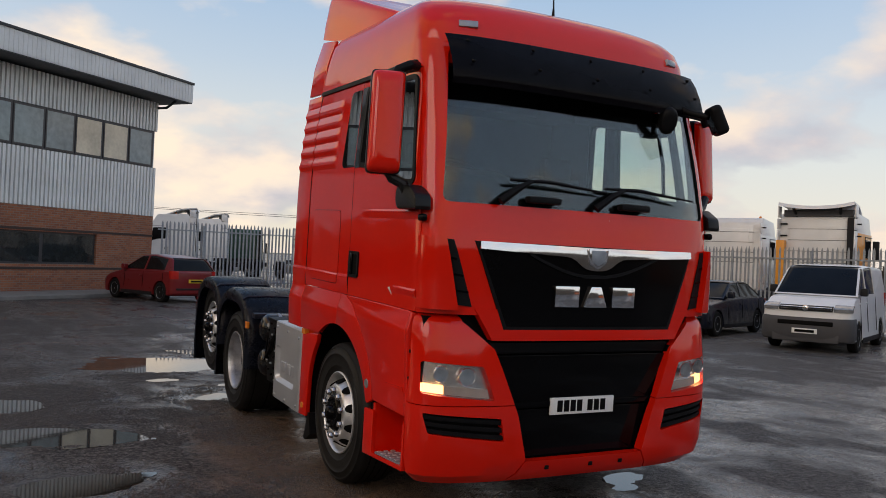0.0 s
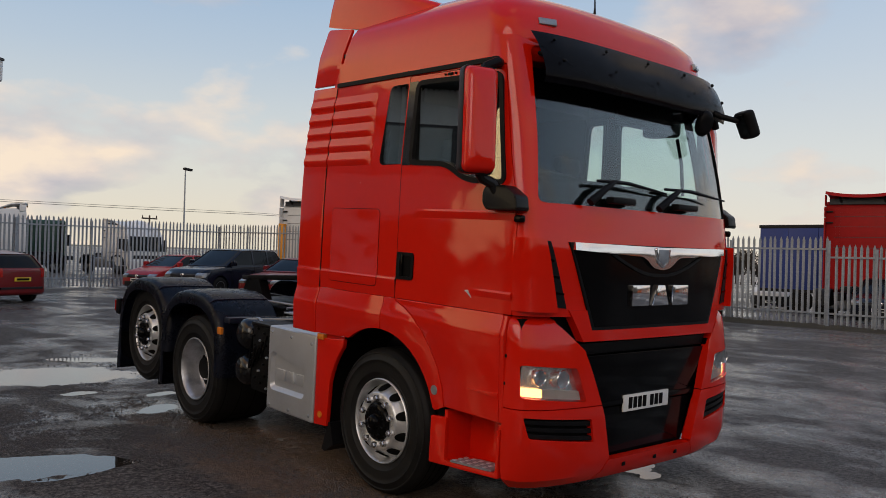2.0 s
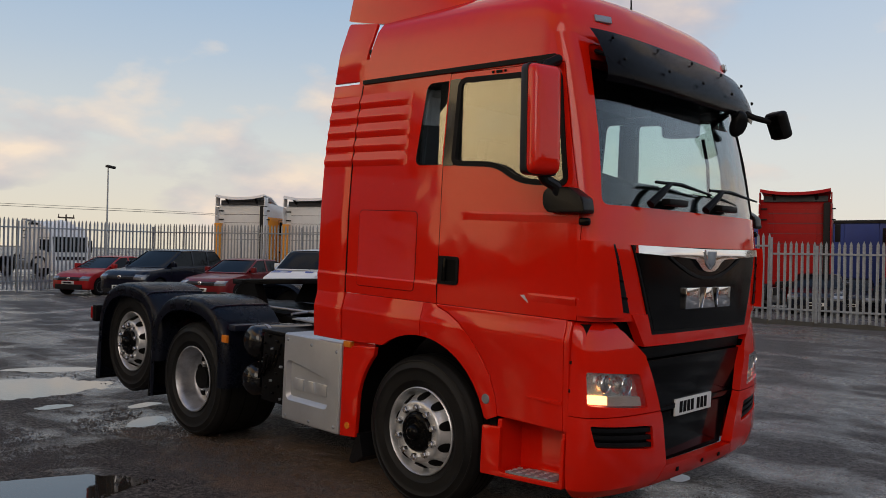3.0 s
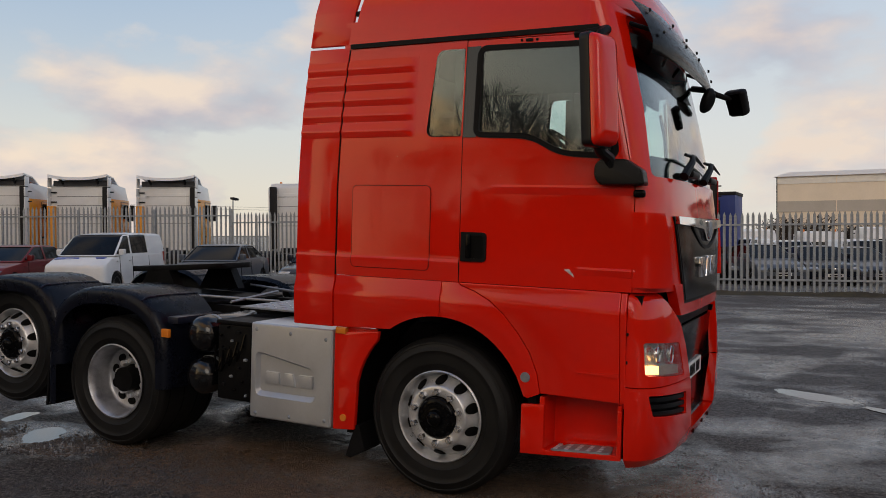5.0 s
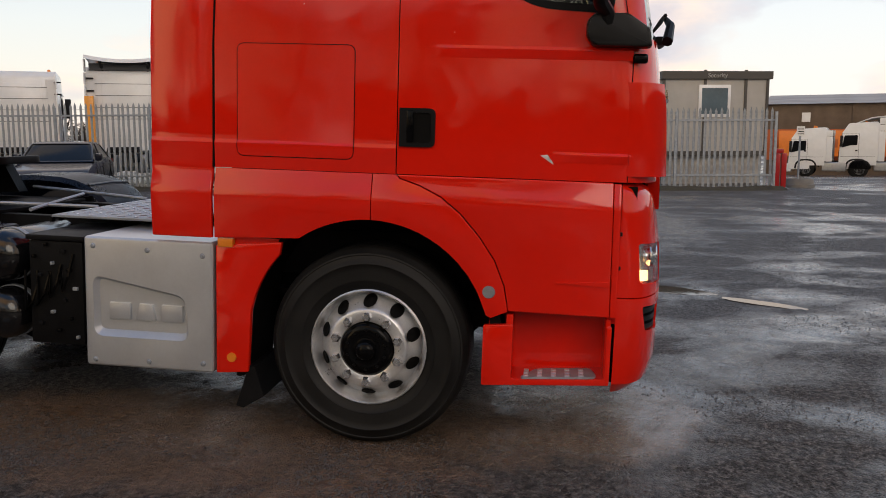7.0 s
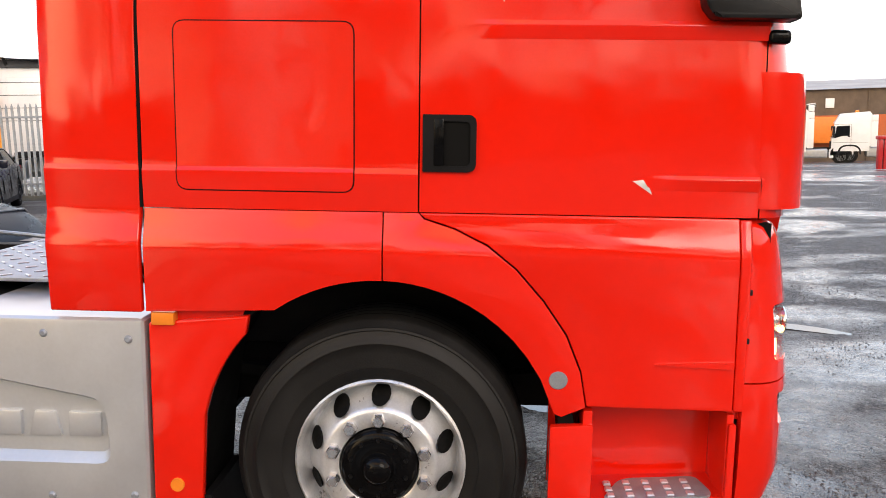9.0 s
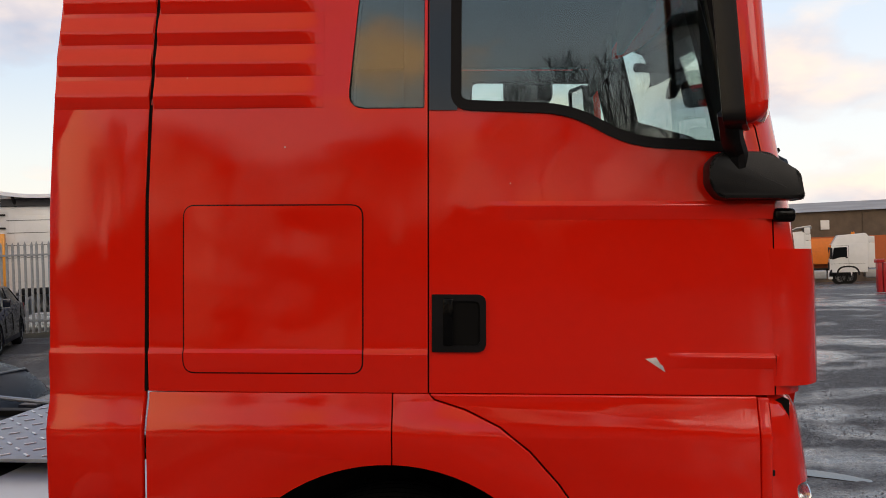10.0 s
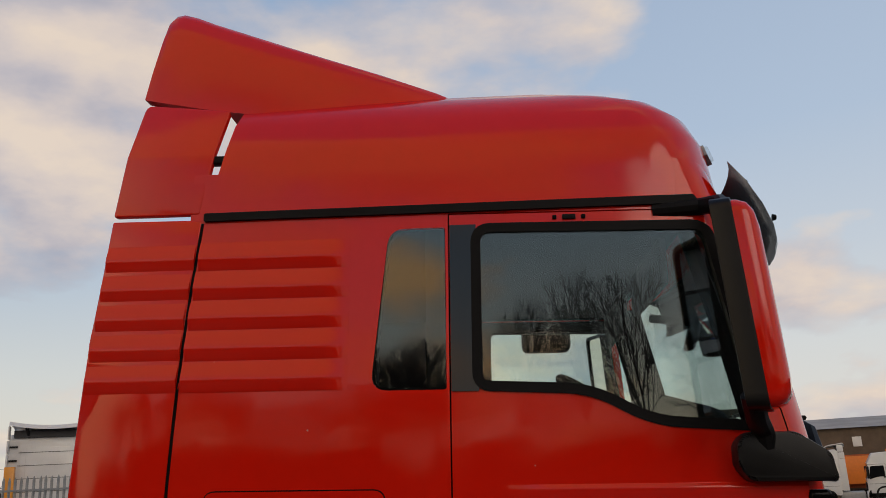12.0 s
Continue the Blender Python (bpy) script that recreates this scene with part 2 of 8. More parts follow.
def bm_prism(pts, axis, a, b, bevel=0.0):
    """A polygon drawn in the two axes other than axis, in order, pushed from a to b along axis."""
    bm = bmesh.new()

    def put(p, q):
        return {"x": (q, p[0], p[1]), "y": (p[0], q, p[1]), "z": (p[0], p[1], q)}[axis]
    lo = [bm.verts.new(put(p, a)) for p in pts]
    hi = [bm.verts.new(put(p, b)) for p in pts]
    n = len(pts)
    bm.faces.new(lo)
    bm.faces.new(hi[::-1])
    for i in range(n):
        bm.faces.new((lo[i], hi[i], hi[(i + 1) % n], lo[(i + 1) % n]))
    bmesh.ops.recalc_face_normals(bm, faces=bm.faces)
    if bevel:
        bmesh.ops.bevel(bm, geom=bm.edges[:], offset=bevel, segments=2, affect="EDGES", profile=0.6)
    return bm


def rounded(pts, r, seg=5):
    """The polygon with its corners rounded off by r (a number or one for each corner)."""
    out, n = [], len(pts)
    for i in range(n):
        p0, p, p1 = Vector(pts[i - 1]), Vector(pts[i]), Vector(pts[(i + 1) % n])
        rad = r[i] if isinstance(r, (list, tuple)) else r
        a, b = (p0 - p), (p1 - p)
        k = min(rad, a.length * 0.49, b.length * 0.49)
        s, e = p + a.normalized() * k, p + b.normalized() * k
        for j in range(seg + 1):
            t = j / seg
            out.append(tuple((1 - t) ** 2 * s + 2 * t * (1 - t) * p + t * t * e))
    return out


def bm_lathe(profile, axis="x", seg=40, bm=None, caps=(True, True)):
    """Turns (along, radius) pairs round an axis through the origin."""
    own = bm is None
    bm = bm or bmesh.new()
    rings = []
    for along, r in profile:
        ring = []
        for i in range(seg):
            a = 2 * math.pi * i / seg
            c, s = r * math.cos(a), r * math.sin(a)
            ring.append(bm.verts.new({"x": (along, c, s), "y": (c, along, s), "z": (c, s, along)}[axis]))
        rings.append(ring)
    for p, q in zip(rings, rings[1:]):
        for i in range(seg):
            bm.faces.new((p[i], p[(i + 1) % seg], q[(i + 1) % seg], q[i]))
    for ring, on in zip((rings[0], rings[-1]), caps):
        if on:
            bm.faces.new(ring)
    return bm


def bm_tube(points, r, seg=8, bm=None):
    """A round bar along a line of points; r a number or one for each point."""
    bm = bm or bmesh.new()
    pts = [Vector(p) for p in points]
    rings = []
    for i, p in enumerate(pts):
        d = (pts[min(i + 1, len(pts) - 1)] - pts[max(i - 1, 0)]).normalized()
        side = d.cross(Vector((0, 0, 1)) if abs(d.z) < 0.9 else Vector((1, 0, 0))).normalized()
        top = side.cross(d)
        rad = r[i] if isinstance(r, (list, tuple)) else r
        rings.append([bm.verts.new(p + rad * (math.cos(2 * math.pi * k / seg) * side + math.sin(2 * math.pi * k / seg) * top)) for k in range(seg)])
    for a, b in zip(rings, rings[1:]):
        for k in range(seg):
            bm.faces.new((a[k], a[(k + 1) % seg], b[(k + 1) % seg], b[k]))
    bm.faces.new(rings[0])
    bm.faces.new(rings[-1])
    return bm


def bm_loft(rings, closed=True, caps=True):
    bm = bmesh.new()
    rows = [[bm.verts.new(p) for p in ring] for ring in rings]
    n = len(rows[0])
    for a, b in zip(rows, rows[1:]):
        for i in range(n if closed else n - 1):
            bm.faces.new((a[i], a[(i + 1) % n], b[(i + 1) % n], b[i]))
    if caps:
        bm.faces.new(rows[0])
        bm.faces.new(rows[-1])
    bmesh.ops.recalc_face_normals(bm, faces=bm.faces)
    return bm


def cut(bm, *tools, how="DIFFERENCE"):
    """Boolean of a bmesh with others, one after the other. The tools are used up."""
    bmesh.ops.recalc_face_normals(bm, faces=bm.faces)
    for tool in tools:
        bmesh.ops.recalc_face_normals(tool, faces=tool.faces)
        a, b = bpy.data.meshes.new("a"), bpy.data.meshes.new("b")
        bm.to_mesh(a)
        tool.to_mesh(b)
        oa, ob = new("a", a), new("b", b)
        mod = oa.modifiers.new("cut", "BOOLEAN")
        mod.operation, mod.object, mod.solver = how, ob, "EXACT"
        bpy.context.view_layer.update()
        got = oa.evaluated_get(bpy.context.evaluated_depsgraph_get()).to_mesh()
        bm.clear()
        bm.from_mesh(got)
        bpy.data.objects.remove(oa)
        bpy.data.objects.remove(ob)
        bpy.data.meshes.remove(a)
        bpy.data.meshes.remove(b)
        tool.free()
    return bm


def round_edges(bm, r, over=50):
    """Rounds off the sharp edges of a plate."""
    bmesh.ops.recalc_face_normals(bm, faces=bm.faces)
    sharp = [e for e in bm.edges if len(e.link_faces) == 2 and e.calc_face_angle(0) > radians(over)]
    bmesh.ops.bevel(bm, geom=sharp, offset=r, segments=3, affect="EDGES", profile=0.5, clamp_overlap=True)
    return bm


def mirror_x(bm):
    for v in bm.verts:
        v.co.x = -v.co.x
    bmesh.ops.reverse_faces(bm, faces=bm.faces[:])
    return bm


def both(fn):
    """Runs fn for the driver's side (-1, as drawn) and for the far side (+1, mirrored)."""
    for s in (-1, 1):
        fn(s, (lambda b: b) if s < 0 else mirror_x)


def interp(table, x):
    for (x0, y0), (x1, y1) in zip(table, table[1:]):
        if x <= x1:
            k = max(0.0, (x - x0) / (x1 - x0))
            return y0 + (y1 - y0) * k
    return table[-1][1]


# ---- the red lorry ----
lorry = empty("lorry", LEVEL @ Matrix.Translation(AXLE), "red three-axle tractor unit with high sleeper cab on wet gravel", "lorry")

HALF = [(0.3, 1.19), (2.3, 1.188), (2.955, 1.145), (3.1, 1.135)]
NOSE = [(0.3, -1.47), (1.2, -1.465), (1.8, -1.455), (2.05, -1.42), (2.5, -1.33), (3.0, -1.20), (3.2, -1.13)]


LEDGE = [(1.39, 0.0), (1.44, 0.003), (1.513, 0.008), (1.518, 0.0075), (1.529, 0.001), (1.535, 0.0)]


def half(z, ledge=False):
    """Half the cab's width at height z; with the narrow pressed ledge that runs along the rear side panels."""
    return interp(HALF, z) + (interp(LEDGE, z) if ledge else 0.0)


def nose(z):
    return interp(NOSE, z)


def outline(z, inset=0.0, rear=0.80, n=26, corner=0.30, power=3.1, w=None, f=None, ledge=False):
    """The cab's plan at height z: straight sides and a bowed front with rounded corners."""
    w = (w or half(z, ledge)) - inset
    f = (f if f is not None else nose(z)) + inset
    yc = f + corner
    pts = [(-w, rear - inset, z), (-w, (rear + yc) / 2, z)]
    for i in range(n + 1):
        a = math.pi * i / n
        c, s = math.cos(a), math.sin(a)
        x = -w * math.copysign(abs(c) ** (2 / power), c)
        pts.append((x, yc - corner * abs(s) ** (2 / power) if 0 < i < n else yc, z))
    pts += [(w, (rear + yc) / 2, z), (w, rear - inset, z)]
    return pts


def front_y(x, z, out=0.0, corner=0.30, power=3.1):
    """The y of the cab's front face at x, z."""
    w = half(z)
    k = min(1.0, abs(x) / w)
    return nose(z) + corner - corner * (1 - k ** power) ** (1 / power) - out


def front_patch(pts_fn, nx, nz, out, thick):
    """A plate that follows the front face; pts_fn(u, v) gives x, z for u, v in 0..1."""
    front, back = [], []
    for j in range(nz + 1):
        for i in range(nx + 1):
            x, z = pts_fn(i / nx, j / nz)
            front.append((x, front_y(x, z, out), z))
            back.append((x, front_y(x, z, out - thick), z))
    bm = bmesh.new()
    fv, bv = [bm.verts.new(p) for p in front], [bm.verts.new(p) for p in back]
    w = nx + 1
    for j in range(nz):
        for i in range(nx):
            a, b, c, d = j * w + i, j * w + i + 1, (j + 1) * w + i + 1, (j + 1) * w + i
            bm.faces.new((fv[a], fv[b], fv[c], fv[d]))
            bm.faces.new((bv[d], bv[c], bv[b], bv[a]))
    edge = [i for i in range(w)] + [j * w + nx for j in range(1, nz + 1)] + [nz * w + i for i in range(nx - 1, -1, -1)] + [j * w for j in range(nz - 1, 0, -1)]
    for a, b in zip(edge, edge[1:] + edge[:1]):
        bm.faces.new((fv[b], fv[a], bv[a], bv[b]))
    return bm


def quad(bl, br, tr, tl):
    """u, v to x, z inside four corners."""
    def at(u, v):
        p = [(1 - u) * (1 - v) * bl[k] + u * (1 - v) * br[k] + u * v * tr[k] + (1 - u) * v * tl[k] for k in (0, 1)]
        return p
    return at


def side_plate(pts, out, thick, bevel=0.0, ledge=False):
    """A plate on the driver's side, drawn in y, z; it stands out by so much from the cab's side."""
    bm = bm_prism(pts, "x", -1, 0, bevel)
    if ledge:
        for z, _ in LEDGE:
            bmesh.ops.bisect_plane(bm, geom=bm.verts[:] + bm.edges[:] + bm.faces[:], plane_co=(0, 0, z), plane_no=(0, 0, 1))
    for v in bm.verts:
        w = half(v.co.z, ledge)
        v.co.x = -(w + out) if v.co.x < -0.5 else -(w + out - thick)
    return bm


def side_pane(pts, out, thick):
    """A flat pane, nearly upright in the leaning upper cab side."""
    bm = bm_prism(pts, "x", -1, 0)
    for v in bm.verts:
        w = 1.180 - 0.016 * (v.co.z - 2.2)
        v.co.x = -(w + out) if v.co.x < -0.5 else -(w + out - thick)
    return bm


def grown(pts, d):
    """The polygon pushed outwards by d."""
    n = len(pts)
    area = sum(pts[i - 1][0] * pts[i][1] - pts[i][0] * pts[i - 1][1] for i in range(n))
    s = 1 if area > 0 else -1
    out = []
    for i in range(n):
        a, p, b = Vector(pts[i - 1]), Vector(pts[i]), Vector(pts[(i + 1) % n])
        e1, e2 = (p - a).normalized(), (b - p).normalized()
        n1, n2 = Vector((e1.y, -e1.x)) * s, Vector((e2.y, -e2.x)) * s
        m = (n1 + n2)
        m = m.normalized() * (d / max(0.35, math.sqrt(max(0.01, (1 + n1.dot(n2)) / 2)))) if m.length > 1e-4 else n1 * d
        out.append(tuple(p + m))
    return out


DOOR_GLASS = rounded([(-0.225, 2.335), (-0.60, 2.318), (-0.775, 2.212), (-1.125, 2.19), (-1.01, 2.862), (-0.228, 2.875)], [0.04, 0.10, 0.10, 0.05, 0.05, 0.05])
QUARTER = rounded([(0.137, 2.32), (-0.118, 2.32), (-0.118, 2.886), (0.08, 2.886)], [0.06, 0.01, 0.01, 0.06])
DOOR = [(-0.13, 1.388), (-0.13, 2.935), (-1.035, 2.925), (-1.24, 2.0), (-1.245, 1.388)]
SCREEN = rounded([(-1.075, 2.075), (1.075, 2.075), (0.985, 3.06), (-0.985, 3.06)], 0.05)
HATCH = rounded([(0.085, 1.452), (0.085, 2.005), (0.682, 2.005), (0.682, 1.452)], 0.04)


DEFLECTOR_EDGE = [(1.03, 0.812), (1.383, 0.812), (2.0, 0.809), (2.6, 0.785), (2.945, 0.756)]


RIB = [(0.0, 0.0), (0.04, 0.12), (0.12, 0.36), (0.34, 0.92), (0.40, 1.0), (0.47, 0.98), (0.60, 0.74), (0.80, 0.33), (0.94, 0.08), (1.0, 0.0)]
SWAGE = [(0.0, 0.0), (0.25, 0.35), (0.62, 0.85), (0.72, 1.0), (0.80, 0.97), (0.96, 0.10), (1.0, 0.0)]


def rib_bar(y0, y1, z0, fade="front", height=0.104, swell=0.013, section=RIB, run=0.09):
    """A pressed bulge along the side sheet, with the given section from its foot up; it runs out at its front or rear end."""
    rings = []
    steps = [0.0, 0.02, 0.04, 0.06, 0.085, 0.11, 0.14, 0.17, 0.21, 0.3, 0.5, 0.75, 1.0]
    if fade == "rear":
        steps = [1 - u for u in reversed(steps)]
    for u in steps:
        y = y0 + (y1 - y0) * u
        k = min(1.0, (y - y0) / run) if fade == "front" else min(1.0, (y1 - y) / run) if fade == "rear" else 1.0
        k = max(0.0, k)
        k = k * k * (3 - 2 * k)
        ring = []
        for v, o in section:
            z = z0 + height * v
            ring.append((-(half(z) + 0.0008 + swell * o * k), y, z))
        ring += [(-(half(z0 + height) - 0.006), y, z0 + height), (-(half(z0) - 0.006), y, z0)]
        rings.append(ring)
    return bm_loft(rings)


def cab_shell(ledge=False):
    levels = [1.39, 1.44, 1.505, 1.513, 1.518, 1.529, 1.535, 1.56, 1.7, 1.8, 1.95, 2.03, 2.07, 2.2, 2.35, 2.5, 2.7, 2.85, 2.955, 3.06, 3.12]
    outer = bm_loft([outline(z, ledge=ledge) for z in levels])
    inner = bm_loft([outline(z, 0.045) for z in (1.45, 1.8, 2.05, 2.2, 2.5, 2.8, 3.3)])
    return cut(outer, inner)


def lined(ob):
    """Gives the faces that look into the cab the dark inner trim."""
    ob.data.materials.append(DARKIN)
    for f in ob.data.polygons:
        c, n = f.center, f.normal
        if 1.44 < c.z < 3.15 and n.x * c.x + n.y * (c.y + 0.3) < -0.05:
            f.material_index = 1


def build_cab():
    shell = cab_shell(True)
    whole = cab_shell()
    tools = []
    for s in (-1, 1):
        a, b = (-1.5, -0.9) if s < 0 else (0.9, 1.5)
        tools.append(bm_prism(grown(DOOR, 0.0025), "x", a, b))
        tools.append(bm_prism(QUARTER, "x", a, b))
    tools.append(bm_prism(SCREEN, "y", -1.9, -0.92))
    lined(part("cab_shell", cut(shell, *tools), RED, lorry, smooth=30))
    doors = {}

    def door(s, flip):
        a, b = (-1.5, -0.9) if s < 0 else (0.9, 1.5)
        d = cut(whole.copy(), bm_prism(grown(DOOR, -0.0025), "x", a, b), how="INTERSECT")
        d = cut(d, bm_prism(DOOR_GLASS, "x", a, b))
        doors[s] = part("door", d, RED, lorry, "red cab door with a chipped white paint mark" if s < 0 else "", smooth=30)
        lined(doors[s])
        part("door_window", flip(side_pane(grown(DOOR_GLASS, -0.002), -0.02, 0.005)), GLASS, doors[s], "tinted door glass", None)
        ring = cut(side_plate(grown(DOOR_GLASS, 0.022), 0.006, 0.03), bm_prism(grown(DOOR_GLASS, -0.012), "x", -1.6, -0.8))
        part("window_seal", flip(ring), BLACK_PLASTIC, doors[s], "black rubber window seal", 30)
        part("window_pillar", flip(side_plate([(-0.1335, 2.313), (-0.1335, 2.893), (-0.225, 2.893), (-0.225, 2.313)], 0.004, 0.01, 0.002)), PILLAR, doors[s], "glossy black door pillar trim", None)
        part("quarter_window", flip(side_pane(grown(QUARTER, -0.002), -0.012, 0.005)), GLASS, lorry, "small rear cab side window", None)
        ring = cut(side_plate(grown(QUARTER, 0.008), 0.004, 0.03), bm_prism(grown(QUARTER, -0.012), "x", -1.6, -0.8))
        part("quarter_window_seal", flip(ring), BLACK_PLASTIC, lorry, "", 30)
        part("quarter_window_border", flip(side_pane([(-0.048, 2.325), (-0.112, 2.325), (-0.112, 2.88), (-0.048, 2.88)], -0.0185, 0.003)), INK, lorry, "black printed border behind the glass", None)
        # black strip behind the door gap, put there for the dark inside it
        part("door_gap_backing", flip(side_plate([(-0.142, 1.40), (-0.142, 2.925), (-0.1195, 2.925), (-0.1195, 1.40)], -0.022, 0.012)), INK, lorry, "", None)
        # crease lines
        part("crease", flip(rib_bar(-1.238, -0.27, 1.955, "rear", 0.06, 0.007, SWAGE, 0.25)), RED, doors[s], "", 60)
        part("crease", flip(rib_bar(-1.238, -0.86, 1.475, "rear", 0.05, 0.009, SWAGE, 0.20)), RED, doors[s], "", 60)
        # handle set in a black cup
        cup = side_plate(rounded([(-0.142, 1.525), (-0.142, 1.712), (-0.318, 1.712), (-0.318, 1.525)], [0.004, 0.004, 0.03, 0.03]), 0.012, 0.03)
        cup = cut(cup, bm_prism(rounded([(-0.185, 1.545), (-0.185, 1.69), (-0.298, 1.69), (-0.298, 1.545)], 0.02), "x", -1.6, -1.165))
        handle = part("door_handle", flip(cup), BLACK_PLASTIC, doors[s], "black recessed door handle", 35)
        part("handle_cup", flip(bm_box(-1.1925, -1.180, -0.305, -0.15, 1.54, 1.695)), INK, doors[s], "", None)
        part("handle_grip", flip(bm_box(-1.206, -1.184, -0.212, -0.178, 1.545, 1.70, 0.006)), BLACK_GLOSS, doors[s])
        # roof gutter, ribs, hatch
        part("drip_rail", flip(side_plate([(0.748, 2.936), (0.748, 2.966), (-0.98, 2.976), (-1.0, 2.945)], 0.014, 0.03, 0.006)), BLACK_PLASTIC, lorry, "black gutter strip along the roof", 35)
        for i in range(5):
            part("rib", flip(rib_bar(0.215, interp(DEFLECTOR_EDGE, 2.371 + 0.107 * i) - 0.012, 2.325 + 0.107 * i)), RED, lorry, "", 60)
        ring = cut(side_plate(grown(HATCH, 0.0022), 0.0005, 0.01, ledge=True), bm_prism(grown(HATCH, -0.004), "x", -1.6, -0.8))
        part("hatch_gap", flip(ring), INK, lorry, "", None)
        part("hatch", flip(side_plate(grown(HATCH, -0.0022), 0.003, 0.012, 0.002, True)), RED, lorry, "red locker hatch", 14)
        # marker holes over the window
        for y in (-0.50, -0.60):
            part("marker_hole", flip(bm_box(-1.158, -1.12, y - 0.007, y + 0.007, 2.903, 2.917, 0.003)), INK, lorry)
        part("marker_slot", flip(bm_box(-1.158, -1.12, -0.573, -0.527, 2.901, 2.919, 0.004)), BLACK_PLASTIC, lorry)

    both(door)
    whole.free()
    # white chip in the driver's door paint
    chip = side_plate([(-0.83, 1.505), (-0.865, 1.51), (-0.872, 1.498), (-0.85, 1.494), (-0.895, 1.462), (-0.885, 1.485)], 0.002, 0.004)
    part("paint_chip", chip, PLATE, doors[-1], "white chipped paint mark", None)
    # windscreen
    w = quad((-1.085, 2.068), (1.085, 2.068), (0.995, 3.07), (-0.995, 3.07))
    part("windscreen", front_patch(w, 24, 6, -0.014, 0.006), SCREENGLASS, lorry, "large bowed windscreen", 60)
    band = quad((-1.07, 2.075), (1.07, 2.075), (1.055, 2.20), (-1.055, 2.20))
    part("screen_lower_band", front_patch(band, 24, 1, -0.022, 0.004), INK, lorry, "black band below the windscreen", 60)
    # high roof
    rows = []
    for z, hw, f, rear in ((2.965, 1.150, -1.205, 0.735), (3.10, 1.14, -1.205, 0.715), (3.22, 1.125, -1.19, 0.69), (3.32, 1.10, -1.145, 0.67), (3.385, 1.06, -1.075, 0.655), (3.435, 1.0, -0.97, 0.65), (3.48, 0.93, -0.79, 0.645), (3.525, 0.80, -0.55, 0.635), (3.555, 0.55, -0.22, 0.62), (3.57, 0.25, 0.1, 0.5)):
        rows.append(outline(z, 0, rear, n=60, w=hw, f=f, corner=0.36, power=2.7))
    part("high_roof", bm_loft(rows), RED, lorry, "tall rounded red roof", 50)
    for s in (-1, 1):
        bm = bm_box(-0.055, 0.055, -0.02, 0.03, -0.016, 0.016, 0.008)
        lens = part("roof_marker_lamp", bm, CLEARLENS, lorry, "small clear roof marker lamp")
        lens.matrix_local = pose(s * 0.86, -1.19 + 0.36 - 0.36 * (1 - (0.86 / 1.125) ** 3) ** (1 / 3) + 0.012, 3.225, -18, 0, s * 22)
        part("lamp_base", bm_box(-0.062, 0.062, -0.008, 0.04, -0.022, 0.022, 0.004), STEEL, lens)
    part("aerial", bm_tube([(0.02, -0.78, 3.49), (0.02, -0.78, 3.56), (0.02, -0.76, 3.80)], [0.012, 0.006, 0.003]), BLACK_PLASTIC, lorry, "thin black roof aerial")


build_cab()


def plan_y(x, w, f, corner=0.30, power=3.1):
    k = min(1.0, abs(x) / w)
    return f + corner - corner * (1 - k ** power) ** (1 / power)


BUMP = [(0.34, 1.13, -1.42), (0.40, 1.185, -1.475), (0.50, 1.20, -1.50), (0.80, 1.205, -1.505), (1.05, 1.20, -1.49), (1.22, 1.20, -1.465), (1.32, 1.199, -1.445), (1.358, 1.196, -1.425), (1.383, 1.182, -1.395)]


def bump_y(x, z):
    w = interp([(a, b) for a, b, _ in BUMP], z)
    f = interp([(a, c) for a, _, c in BUMP], z)
    return plan_y(x, w, f)


def bump_patch(at, nx, nz, out, thick, material_bm=None):
    bm = bmesh.new()
    g = {}
    for layer, o in ((0, out), (1, out - thick)):
        for j in range(nz + 1):
            for i in range(nx + 1):
                x, z = at(i / nx, j / nz)
                g[layer, i, j] = bm.verts.new((x, bump_y(x, z) - o, z))
    for j in range(nz):
        for i in range(nx):
            for layer in (0, 1):
                bm.faces.new([g[layer, a, b] for a, b in ((i, j), (i + 1, j), (i + 1, j + 1), (i, j + 1))])
    ring = [(i, 0) for i in range(nx)] + [(nx, j) for j in range(nz)] + [(i, nz) for i in range(nx, 0, -1)] + [(0, j) for j in range(nz, 0, -1)]
    for a, b in zip(ring, ring[1:] + ring[:1]):
        bm.faces.new((g[0, a[0], a[1]], g[0, b[0], b[1]], g[1, b[0], b[1]], g[1, a[0], a[1]]))
    return bm


LAMP = rounded([(-1.165, 0.905), (-0.715, 0.865), (-0.795, 1.075), (-1.165, 1.10)], 0.02)
FOG = rounded([(-1.12, 0.665), (-0.635, 0.61), (-0.665, 0.755), (-1.155, 0.79)], 0.015)


